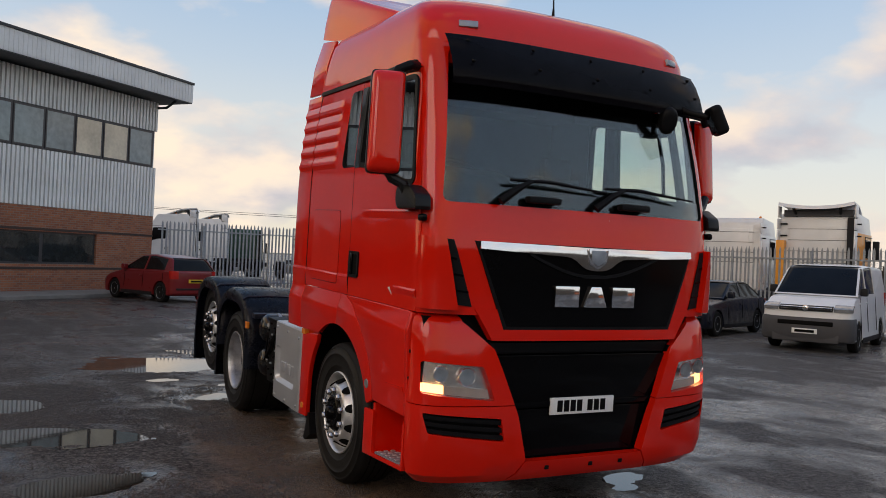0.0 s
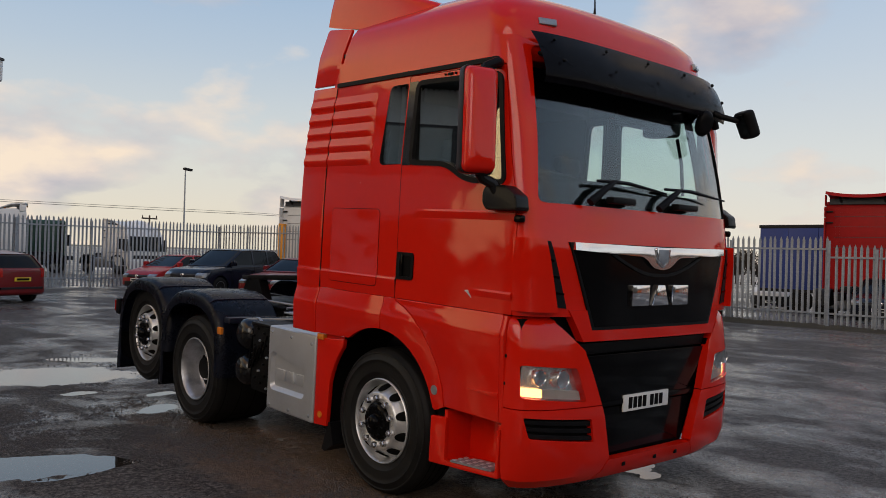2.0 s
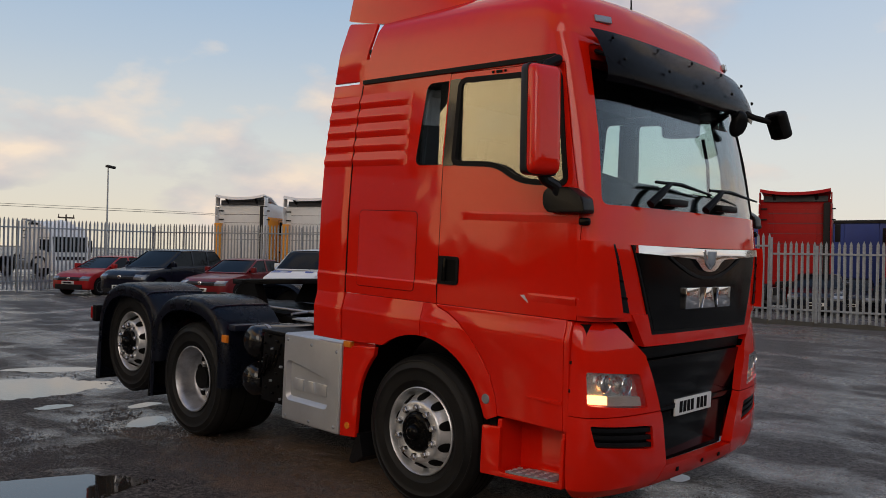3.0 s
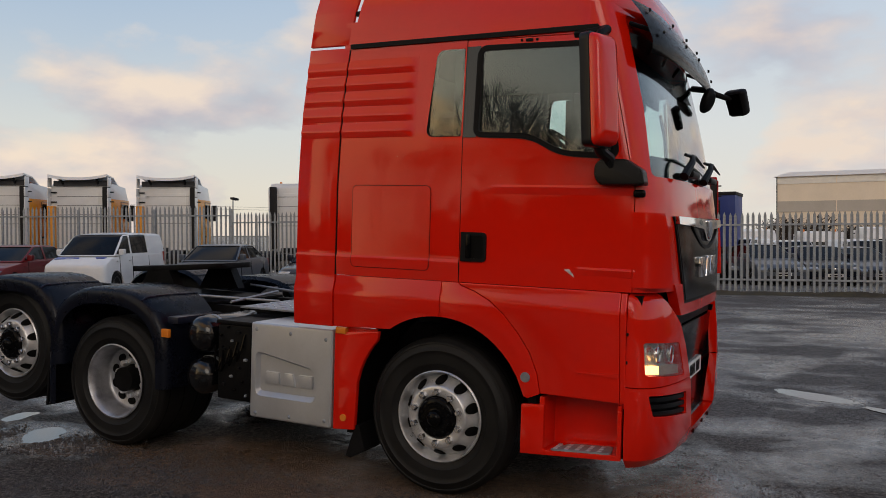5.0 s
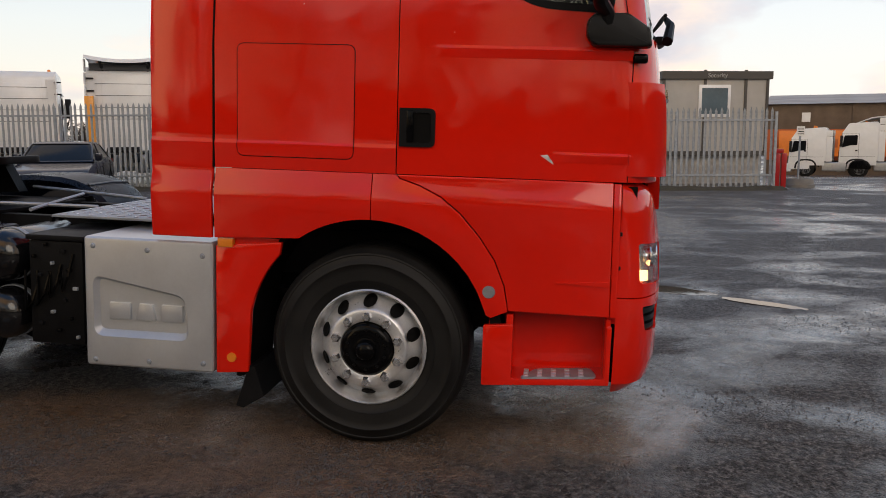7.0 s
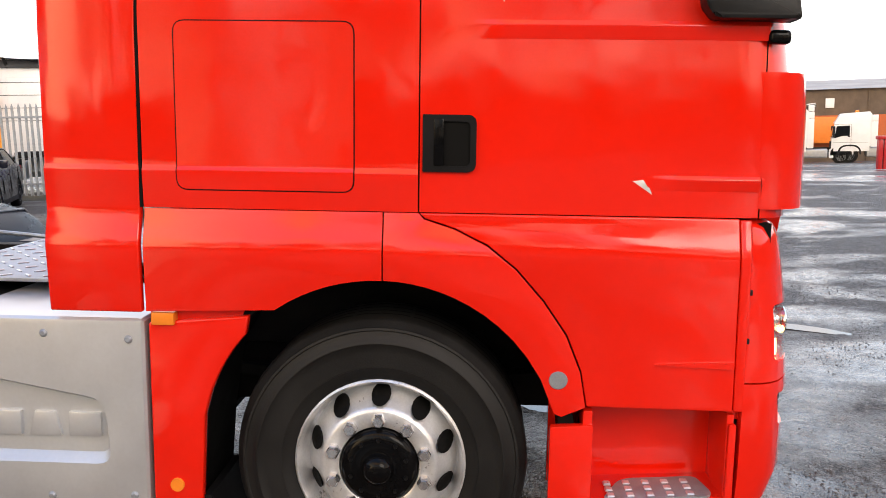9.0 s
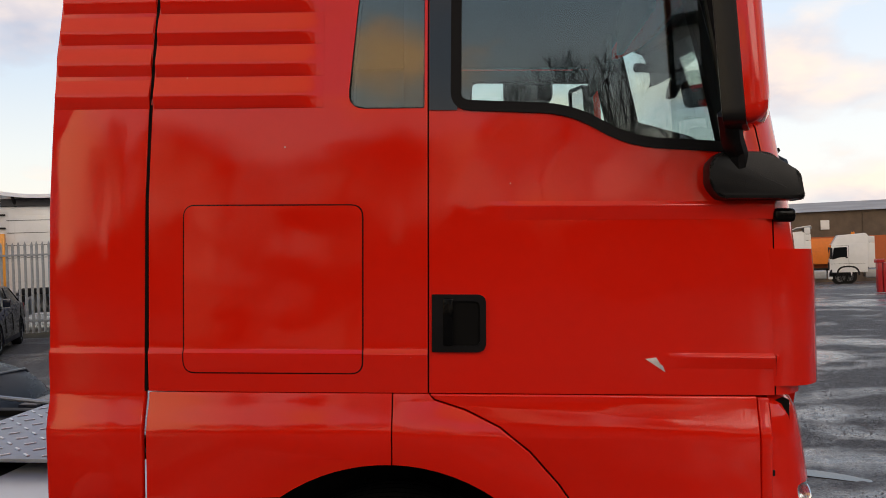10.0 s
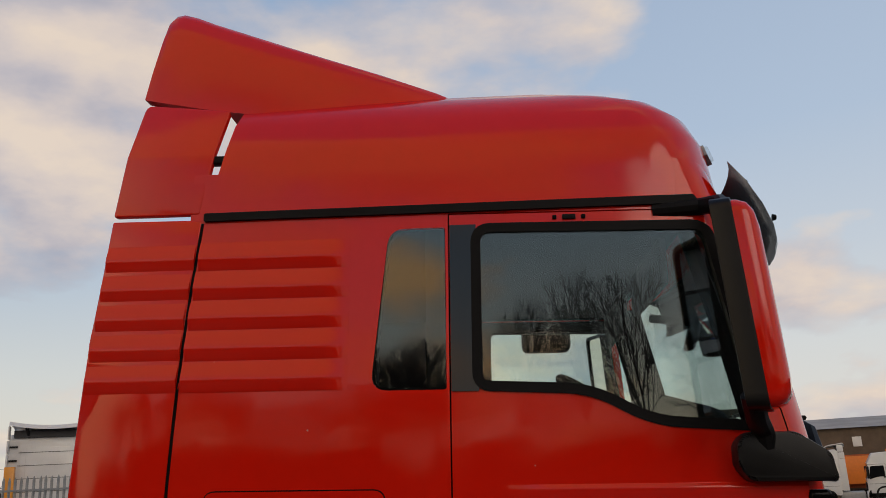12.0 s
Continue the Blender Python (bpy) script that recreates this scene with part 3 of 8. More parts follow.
def build_front():
    # red panel below the windscreen, with its black grille
    lip = quad((-0.745, 1.235), (0.745, 1.235), (0.87, 1.43), (-0.87, 1.43))
    part("front_panel_lip", front_patch(lip, 20, 2, 0.012, 0.06), RED, lorry, "", 50)
    gr = quad((-0.655, 1.325), (0.655, 1.325), (0.865, 1.825), (-0.865, 1.825))
    part("grille", front_patch(gr, 24, 4, 0.016, 0.03), BLACK_GLOSS, lorry, "glossy black upper grille panel", 50)
    rim = quad((-0.675, 1.305), (0.675, 1.305), (0.885, 1.845), (-0.885, 1.845))
    part("grille_surround", front_patch(rim, 24, 4, 0.0135, 0.03), BLACK_PLASTIC, lorry, "", 50)

    def bar(u, v):
        x = -0.862 + 1.724 * u
        k = math.exp(-(x / 0.16) ** 4)
        side = abs(x) / 0.862
        top = 1.838 + 0.008 * side
        bottom = 1.765 + 0.035 * side - 0.075 * k
        return x, bottom + (top - bottom) * v
    part("chrome_bar", front_patch(bar, 40, 3, 0.034, 0.03), CHROME, lorry, "bright chrome bar over the grille", 40)
    for s in (-1, 1):
        def swoop(u, v, s=s):
            x = 0.10 + 0.42 * u
            z = 1.645 + 0.13 * u ** 1.5
            return s * x, z + 0.020 * v
        part("grille_swoop", front_patch(swoop, 12, 1, 0.024, 0.012), BLACK_PLASTIC, lorry, "", 50)
    part("grille_swoop", front_patch(quad((-0.10, 1.640), (0.10, 1.640), (0.10, 1.662), (-0.10, 1.662)), 6, 1, 0.024, 0.012), BLACK_PLASTIC, lorry, "", 50)
    badge = bm_prism(rounded([(-0.085, 1.835), (0.085, 1.835), (0.07, 1.74), (0.0, 1.70), (-0.07, 1.74)], 0.015), "y", -1.497, -1.46, 0.004)
    part("badge", badge, CHROME, lorry, "chrome shield badge")
    part("badge_inlay", bm_prism(rounded([(-0.06, 1.825), (0.06, 1.825), (0.05, 1.75), (0.0, 1.722), (-0.05, 1.75)], 0.012), "y", -1.501, -1.49, 0.002), STEEL, lorry)
    # maker's mark as three plain chrome blocks
    for x0, slant in ((-0.325, 0.0), (-0.095, 0.055), (0.135, 0.0)):
        z0, z1 = 1.452, 1.588
        pts = [(x0, z0), (x0 + 0.19, z0), (x0 + 0.19 - slant, z1), (x0 + slant, z1)]
        part("maker_mark", bm_prism(pts, "y", -1.497, -1.46, 0.006), CHROME, lorry, "plain chrome block of the maker's mark", 30)
    # corner vents
    def vents(s, flip):
        v = quad((-0.985, 1.45), (-0.890, 1.44), (-1.015, 1.845), (-1.066, 1.85))
        part("corner_vent", flip(front_patch(v, 3, 6, 0.008, 0.02)), BLACK_PLASTIC, lorry, "black slim corner air vent", 40)
        for k in range(3):
            z = 1.53 + 0.10 * k
            x = -0.985 - 0.081 * (z - 1.45) / 0.4
            part("vent_slat", flip(front_patch(quad((x, z), (x + 0.085 - 0.02 * k, z - 0.008), (x + 0.085 - 0.02 * k, z + 0.004), (x, z + 0.012)), 2, 1, 0.013, 0.01)), BLACK_GLOSS, lorry, "", 40)
        flank = quad((-1.183, 1.42), (-0.995, 1.42), (-1.078, 1.86), (-1.183, 1.86))
        part("corner_flap", flip(front_patch(flank, 8, 4, 0.058, 0.075)), RED, lorry, "red corner air deflector", 40)
        pod = bm_box(-1.205, -1.165, -1.305, -1.235, 1.945, 1.990, 0.018, 4)
        part("corner_camera", flip(pod), BLACK_GLOSS, lorry, "small black side camera pod", 40)
    both(vents)
    # bumper with a wide black middle
    outer = bm_loft([outline(z, 0, -0.95, w=w, f=f) for z, w, f in BUMP])
    inner = bm_loft([outline(z, 0, -0.80, w=w - 0.05, f=f + 0.05) for z, w, f in ((0.30, 1.15, -1.46), (0.8, 1.205, -1.50), (1.5, 1.16, -1.44))])
    hole = [(-0.96, 1.50), (-0.925, 1.345), (-0.72, 1.18), (-0.545, 0.76), (-0.47, 0.475)]
    hole = hole + [(-x, z) for x, z in hole[::-1]]
    tools = [inner, bm_box(-2, 2, -1.228, -0.5, 0.0, 2.0), bm_prism(hole, "y", -2, -1.0)]
    for s in (-1, 1):
        tools.append(bm_prism([(s * -x, z) for x, z in LAMP], "y", -2, -1.0))
        tools.append(bm_prism([(s * -x, z) for x, z in FOG], "y", -2, -1.0))
        tools.append(bm_prism([(s * 0.462, 0.485), (s * 0.474, 0.485), (s * 0.60, 0.30), (s * 0.588, 0.30)], "y", -2, -1.0))
    for z in (0.835,):
        tools.append(bm_box(-1.4, 1.4, -2, -1.0, z - 0.003, z + 0.003))
    bumper = part("bumper", cut(outer, *tools), RED, lorry, "red wrap-round front bumper", 30)
    # black middle: recessed panels with joints
    for z0, z1, a, b, y in ((0.47, 0.785, 0.475, 0.56, -1.405), (0.795, 1.135, 0.56, 0.70, -1.415), (1.145, 1.215, 0.70, 0.73, -1.40)):
        bm = bm_prism([(-a, z0), (a, z0), (b, z1), (-b, z1)], "y", y, y + 0.05, 0.006)
        part("lower_grille", bm, BLACK_GLOSS if z0 < 1.1 else BLACK_PLASTIC, lorry, "black lower front panel", 30)
    part("lower_backing", bm_prism([(-0.55, 0.44), (0.55, 0.44), (0.95, 1.40), (-0.95, 1.40)], "y", -1.355, -1.33), INK, lorry)
    # facets of the lower panel: slanted side fins and a crossbar behind the plate
    for s in (-1, 1):
        fin = bm_prism([(s * 0.66, 0.83), (s * 0.635, 0.815), (s * 0.715, 1.19), (s * 0.80, 1.19)], "y", -1.432, -1.36, 0.008)
        part("grille_fin", fin, BLACK_GLOSS, lorry, "", 30)
    part("grille_crossbar", bm_prism([(-0.66, 0.80), (0.66, 0.80), (0.675, 0.835), (-0.675, 0.835)], "y", -1.424, -1.36, 0.006), BLACK_GLOSS, lorry, "", 30)
    # number plate with plain bars
    plate = part("number_plate", bm_box(-0.26, 0.26, -1.428, -1.415, 0.745, 0.856, 0.004), PLATE, lorry, "white number plate with dark bars")
    x = -0.205
    for n, w in ((4, 0.042), (3, 0.042)):
        for i in range(n):
            part("plate_bar", bm_box(x, x + w, -1.4295, -1.427, 0.763, 0.838), INK, plate, "", None)
            x += w + 0.011
        x += 0.033

    def lamps(s, flip):
        lens = part("headlamp", flip(bump_patch(quad((-1.16, 0.908), (-0.72, 0.868), (-0.80, 1.072), (-1.16, 1.097)), 8, 4, -0.004, 0.004)), CLEARLENS, lorry, "clear headlamp with a lit amber-white corner", 60)
        at = quad((-1.175, 0.90), (-0.705, 0.86), (-0.785, 1.08), (-1.175, 1.105))
        part("lamp_housing", flip(bump_patch(at, 8, 4, -0.055, 0.01)), LAMPBOWL, lens, "grey metallic lamp housing", 40)
        for cx, cz, r in ((-1.055, 1.025, 0.052), (-0.895, 1.01, 0.058)):
            cup = bm_lathe([(0.004, r), (0.0, r * 0.96), (0.018, r * 0.78), (0.034, r * 0.4), (0.038, 0.01)], "y", 24)
            bmesh.ops.translate(cup, verts=cup.verts, vec=(cx, bump_y(cx, cz) + 0.012, cz))
            part("reflector", flip(cup), CHROME, lens, "round chrome reflector", 40)
        at = quad((-1.155, 0.914), (-1.035, 0.903), (-1.035, 0.953), (-1.155, 0.962))
        part("side_light", flip(bump_patch(at, 4, 1, -0.03, 0.02)), GLOW_LAMP, lens, "lit warm side light", 40)
        at = quad((-1.03, 0.901), (-0.74, 0.876), (-0.755, 0.932), (-1.03, 0.953))
        part("turn_lens", flip(bump_patch(at, 4, 1, -0.03, 0.02)), mat("turn_lens", (0.55, 0.47, 0.42), 0.2, metal=0.3), lens, "pale orange turn lens", 40)
        for k in range(3):
            f0, f1 = (k + 0.12) / 3, (k + 0.72) / 3
            at = quad((-1.13 - 0.03 * f0, 0.665 + 0.125 * f0), (-0.635 - 0.03 * f0, 0.612 + 0.143 * f0), (-0.635 - 0.03 * f1, 0.612 + 0.143 * f1), (-1.13 - 0.03 * f1, 0.665 + 0.125 * f1))
            part("fog_slat", flip(bump_patch(at, 6, 1, -0.015, 0.03)), BLACK_PLASTIC, bumper, "black vent slat", 40)
        at = quad((-1.16, 0.65), (-0.62, 0.60), (-0.65, 0.77), (-1.17, 0.80))
        part("fog_backing", flip(bump_patch(at, 6, 2, -0.05, 0.01)), INK, bumper, "", 40)
    both(lamps)
    for x in (-0.30, 0.05, 0.30):
        part("bumper_notch", bm_box(x - 0.015, x + 0.015, -1.487, -1.45, 0.412, 0.438, 0.003), INK, bumper)


GLOW_LAMP = glow("lit_lamp", (1.0, 0.56, 0.20), 3.2)
LAMPBOWL = mat("lamp_bowl", (0.85, 0.86, 0.88), 0.20, metal=0.75, var=0.2, scale=14)
build_front()


# lower side panels
ARCH_R, HUB_Z = 0.625, 0.535


def arc(y0, y1, n=10, r=ARCH_R):
    """Points on the wheel opening between two y, over the hub."""
    out = []
    for i in range(n + 1):
        y = y0 + (y1 - y0) * i / n
        out.append((y, HUB_Z + math.sqrt(max(0.0, r * r - y * y))))
    return out


LIP = [(-0.148, 1.366), (-0.25, 1.335), (-0.36, 1.283), (-0.457, 1.205), (-0.55, 1.10), (-0.63, 0.985), (-0.682, 0.86), (-0.705, 0.735)]


def low_panel(pts, thick=0.03):
    bm = bm_prism(pts, "x", -1, 0)
    for z in (0.75, 1.05, 1.245, 1.262, 1.30, 1.36):
        bmesh.ops.bisect_plane(bm, geom=bm.verts[:] + bm.edges[:] + bm.faces[:], plane_co=(0, 0, z), plane_no=(0, 0, 1))
    for v in bm.verts:
        o = interp([(0.3, 0.006), (0.75, 0.012), (1.05, 0.022), (1.245, 0.030), (1.262, 0.030), (1.30, 0.022), (1.36, 0.004), (1.39, 0.002)], v.co.z)
        v.co.x = -(1.19 + o) if v.co.x < -0.5 else -(1.19 + o - thick)
    return round_edges(bm, 0.005)


def build_sides():
    def side(s, flip):
        rear = [(0.797, 1.035), (0.797, 1.387), (-0.010, 1.387)] + arc(-0.010, 0.355, 8)
        part("lower_side_panel", flip(low_panel(rear)), RED, lorry, "", 35)
        front = [(-0.0145, 1.387), (-0.130, 1.387)] + LIP + [(-0.625, 0.70)] + arc(-0.600, -0.0145, 12)
        part("wheel_arch_panel", flip(low_panel(front)), RED, lorry, "red curved wheel arch panel", 35)
        lip = [(y - 0.004, z + 0.0035) for y, z in LIP]
        flap = [(-0.134, 1.387)] + lip + [(-1.197, 0.735), (-1.183, 1.387)]
        part("lower_door_flap", flip(low_panel(flap)), RED, lorry, "", 35)
        strip = [(-1.20, 0.735), (-1.186, 1.383), (-1.222, 1.383), (-1.232, 0.735)]
        part("flap_edge", flip(low_panel(strip, 0.05)), RED, lorry, "", 35)
        part("flap_backing", flip(bm_box(-1.15, -1.10, -1.30, -0.72, 0.74, 1.37)), INK, lorry)
        part("flap_return", flip(bm_prism([(-1.19, 0.70), (-1.19, 1.372), (-1.238, 1.372), (-1.27, 1.2), (-1.285, 0.9), (-1.285, 0.70)], "x", -1.166, -1.145)), RED, lorry)
        for z in (1.135, 0.97):
            part("flap_hinge", flip(bm_box(-1.203, -1.17, -1.238, -1.224, z, z + 0.020, 0.004)), BLACK_PLASTIC, lorry)
        part("flap_crease", flip(bm_prism([(-1.19, 0.885), (-0.93, 0.893), (-0.93, 0.897), (-1.19, 0.91)], "x", -1.215, -1.18)), RED, lorry, "", 60)
        post = [(0.800, 0.315), (0.800, 0.99), (0.45, 1.022)] + [(y, z) for y, z in arc(0.462, 0.612, 6)] + [(0.628, 0.33)]
        part("arch_rear_panel", flip(round_edges(bm_prism(post, "x", -1.19, -1.15), 0.007)), RED, lorry, "", 35)
        part("arch_rear_ledge", flip(bm_prism([(0.80, 0.985), (0.80, 1.035), (0.47, 1.035), (0.48, 1.01)], "x", -1.165, -1.10)), RED, lorry, "", 35)
        # reflectors and small lamps
        disc = bm_lathe([(-1.208, 0.005), (-1.208, 0.030), (-1.202, 0.034), (-1.18, 0.034)], "x", 20)
        bmesh.ops.translate(disc, verts=disc.verts, vec=(0, -0.61, 0.83))
        part("side_marker", flip(disc), STEEL, lorry, "round grey cover on the wheel arch", 40)
        disc = bm_lathe([(-1.198, 0.005), (-1.198, 0.024), (-1.185, 0.026)], "x", 16)
        bmesh.ops.translate(disc, verts=disc.verts, vec=(0, 0.715, 0.405))
        part("side_reflector", flip(disc), AMBER, lorry, "small round amber reflector", 40)
        part("side_lamp", flip(bm_box(-1.205, -1.16, 0.705, 0.785, 0.985, 1.03, 0.006)), AMBER, lorry, "small amber side lamp")
        # wheel-arch liner and flap
        liner = bm_prism(arc(-0.60, 0.60, 16, 0.66) + [(0.64, 0.55), (0.66, 0.30), (0.70, 0.30), (0.70, 0.6)] + arc(0.64, -0.64, 16, 0.70) + [(-0.70, 0.55), (-0.64, 0.5)], "x", -1.16, -0.72)
        part("arch_liner", flip(liner), INK, lorry, "", 35)
        part("mud_flap", flip(bm_prism([(0.60, 0.36), (0.63, 0.36), (0.70, 0.14), (0.66, 0.13), (0.55, 0.20)], "x", -1.17, -0.80)), BLACK_PLASTIC, lorry, "black rubber mud flap")
        # entry step in a red box
        part("step_box", flip(bm_prism(rounded([(-0.588, 0.355), (-0.588, 0.662), (-0.735, 0.672), (-0.735, 0.40), (-0.76, 0.395), (-1.19, 0.425), (-1.19, 0.69), (-1.215, 0.69), (-1.215, 0.395)], 0.008, 2), "x", -1.20, -1.165, 0.004)), RED, lorry, "red entry step box", 35)
        part("step_box_wall", flip(bm_prism([(-0.60, 0.37), (-0.60, 0.735), (-1.21, 0.735), (-1.21, 0.40)], "x", -0.97, -0.94)), RED, lorry, "", 35)
        part("step_box_cheek", flip(bm_box(-1.185, -0.95, -0.735, -0.70, 0.37, 0.72, 0.01)), RED, lorry)
        part("step_box_cheek", flip(bm_box(-1.185, -0.95, -1.21, -1.185, 0.40, 0.72, 0.006)), RED, lorry)
        part("step_box_floor", flip(bm_prism([(-0.72, 0.36), (-0.72, 0.395), (-1.20, 0.425), (-1.20, 0.40)], "x", -1.18, -0.95)), RED, lorry)
        tread = bm_prism(rounded([(-1.03, -0.86), (-1.198, -0.775), (-1.198, -1.16), (-1.03, -1.13)], [0.05, 0.03, 0.05, 0.03], 4), "z", 0.398, 0.408)
        for v in tread.verts:
            v.co.z += (-0.77 - v.co.y) * 0.067
        t = part("step_tread", flip(tread), STEEL, lorry, "worn steel tread plate", None)
        for i in range(5):
            for j in range(3):
                y = -0.80 - 0.068 * i
                stud = bm_box(-1.185 + 0.05 * j, -1.155 + 0.05 * j, y - 0.022, y + 0.004, 0.402 - (y + 0.77) * 0.0667, 0.413 - (y + 0.77) * 0.0667, 0.003, 1)
                part("tread_stud", flip(stud), SILVER, t, "", None)
        part("step_seam", flip(bm_box(-1.15, -1.0, -1.26, -1.20, 0.40, 1.37, 0.004)), INK, lorry)
        # air deflectors behind the cab
        low = [(0.812, 1.03), (0.812, 1.383), (0.809, 2.0), (0.785, 2.6), (0.756, 2.945), (1.088, 2.948), (1.118, 2.5), (1.138, 2.0), (1.138, 1.383), (1.132, 1.03)]
        bm = bm_prism(low, "x", -1, 0)
        for z in (1.245, 1.262, 1.30, 1.36, 1.39, 1.44, 1.505, 1.513, 1.518, 1.529, 1.535, 1.56, 1.8, 1.95, 2.03, 2.07, 2.2, 2.35, 2.5, 2.7, 2.85):
            bmesh.ops.bisect_plane(bm, geom=bm.verts[:] + bm.edges[:] + bm.faces[:], plane_co=(0, 0, z), plane_no=(0, 0, 1))
        bmesh.ops.bisect_plane(bm, geom=bm.verts[:] + bm.edges[:] + bm.faces[:], plane_co=(0, 0.95, 0), plane_no=(0, 1, 0))
        for v in bm.verts:
            o = interp([(1.03, 0.022), (1.245, 0.030), (1.262, 0.030), (1.30, 0.022), (1.36, 0.004), (1.39, 0.002)], v.co.z)
            v.co.x = -(half(v.co.z, True) + o - (0 if v.co.x < -0.5 else 0.03))
        defl = part("side_deflector", flip(round_edges(bm, 0.007)), RED, lorry, "red air deflector behind the cab", 30)
        for i in range(5):
            bar = rib_bar(interp(DEFLECTOR_EDGE, 2.371 + 0.107 * i) + 0.003, 1.115 - 0.006 * i, 2.325 + 0.107 * i, "")
            part("rib", flip(bar), RED, defl, "", 60)
        # black strip drawn ahead of the deflector for the dark open gap
        levels = [1.39, 1.6, 1.8, 1.95, 2.03, 2.07, 2.13, 2.2, 2.27, 2.35, 2.5, 2.7, 2.85, 2.93]
        seal = [(interp(DEFLECTOR_EDGE, z) - 0.008, z) for z in levels] + [(interp(DEFLECTOR_EDGE, z) + 0.001, z) for z in reversed(levels)]
        part("deflector_gap_strip", flip(side_plate(seal, 0.003, 0.02)), INK, lorry, "black strip for the dark gap before the deflector", None)
        up = rounded([(0.768, 2.965), (0.735, 3.20), (0.697, 3.395), (1.030, 3.438), (1.066, 3.2), (1.088, 2.965)], [0.012, 0.01, 0.015, 0.03, 0.01, 0.012], 3)
        bm = bm_prism(up, "x", -1, 0)
        bmesh.ops.bisect_plane(bm, geom=bm.verts[:] + bm.edges[:] + bm.faces[:], plane_co=(0, 0, 3.2), plane_no=(0, 0, 1))
        for v in bm.verts:
            w = interp([(2.9, 1.150), (3.1, 1.14), (3.25, 1.12), (3.45, 1.07)], v.co.z)
            v.co.x = -(w - (0 if v.co.x < -0.5 else 0.03))
        part("upper_deflector", flip(round_edges(bm, 0.007)), RED, lorry, "red upper air deflector beside the roof", 30)
        part("deflector_strut", flip(bm_box(-1.12, -1.08, 0.62, 0.80, 3.17, 3.20, 0.006)), BLACK_PLASTIC, lorry)
        part("deflector_strut", flip(bm_box(-1.11, -1.08, 0.78, 0.81, 2.90, 3.0, 0.006)), BLACK_PLASTIC, lorry)

    both(side)
    # roof spoiler: its upper and lower edge in y, z from front to rear, and half its width
    rows = []
    for ty, tz, by, bz, w in ((-0.30, 3.43, -0.30, 3.38, 0.86), (-0.22, 3.462, -0.22, 3.38, 0.90), (-0.08, 3.515, -0.08, 3.385, 0.95), (0.15, 3.590, 0.15, 3.39, 0.995), (0.35, 3.655, 0.36, 3.39, 1.02), (0.55, 3.722, 0.60, 3.39, 1.045), (0.70, 3.775, 0.78, 3.412, 1.06), (0.80, 3.812, 0.87, 3.428, 1.065), (0.87, 3.842, 0.95, 3.443, 1.068), (0.925, 3.858, 0.99, 3.451, 1.07), (0.955, 3.853, 1.015, 3.456, 1.07), (0.975, 3.832, 1.032, 3.460, 1.07), (0.985, 3.795, 1.042, 3.463, 1.07)):
        sect = [(1.0, 0.0, 0.0), (0.995, 0.35, 0.0), (0.982, 0.75, 0.0), (0.972, 0.92, 0.0), (0.955, 0.98, 0.0), (0.925, 1.0, 0.0), (0.6, 1.0, 0.012), (0.25, 1.0, 0.02)]
        ring = []
        for k, v, up in [(-a, b, c) for a, b, c in sect] + [(a, b, c) for a, b, c in sect[::-1]]:
            ring.append((w * k, by + (ty - by) * v, bz + (tz - bz) * v + up))
        rows.append(ring)
    hollow = bm_prism([(0.72, 3.30), (0.72, 3.735), (0.90, 3.80), (1.2, 3.80), (1.2, 3.30)], "x", -1.02, 1.02)
    part("roof_spoiler", cut(bm_loft(rows), hollow), RED, lorry, "red roof spoiler sloping up to the rear", 40)
    part("cab_rear_wall", bm_box(-1.06, 1.06, 0.70, 0.74, 1.2, 2.95), BLACK_PLASTIC, lorry)


build_sides()


DIRTYRIM = mat("brake_dusted_rim", (0.42, 0.43, 0.46), 0.36, metal=0.7, var=0.45, scale=9, bump=0.08, bscale=160)
NUT = mat("bright_wheel_nut", (0.66, 0.66, 0.67), 0.22, metal=0.9, var=0.2, scale=20)


# wheels
def bm_disc_nuts(parent, n, r, x0, x1, size, material):
    me = None
    for i in range(n):
        a = 2 * math.pi * (i + 0.5) / n
        if me is None:
            bm = bm_lathe([(x0, 0.004), (x0, size * 0.7), (x0 + 0.01, size), (x1, size * 1.05)], "x", 6)
            ob = part("wheel_nut", bm, material, parent, "", 30)
            me = ob.data
        else:
            ob = new("wheel_nut", me)
            ob.parent = parent
        ob.location = (0, r * math.cos(a), r * math.sin(a))


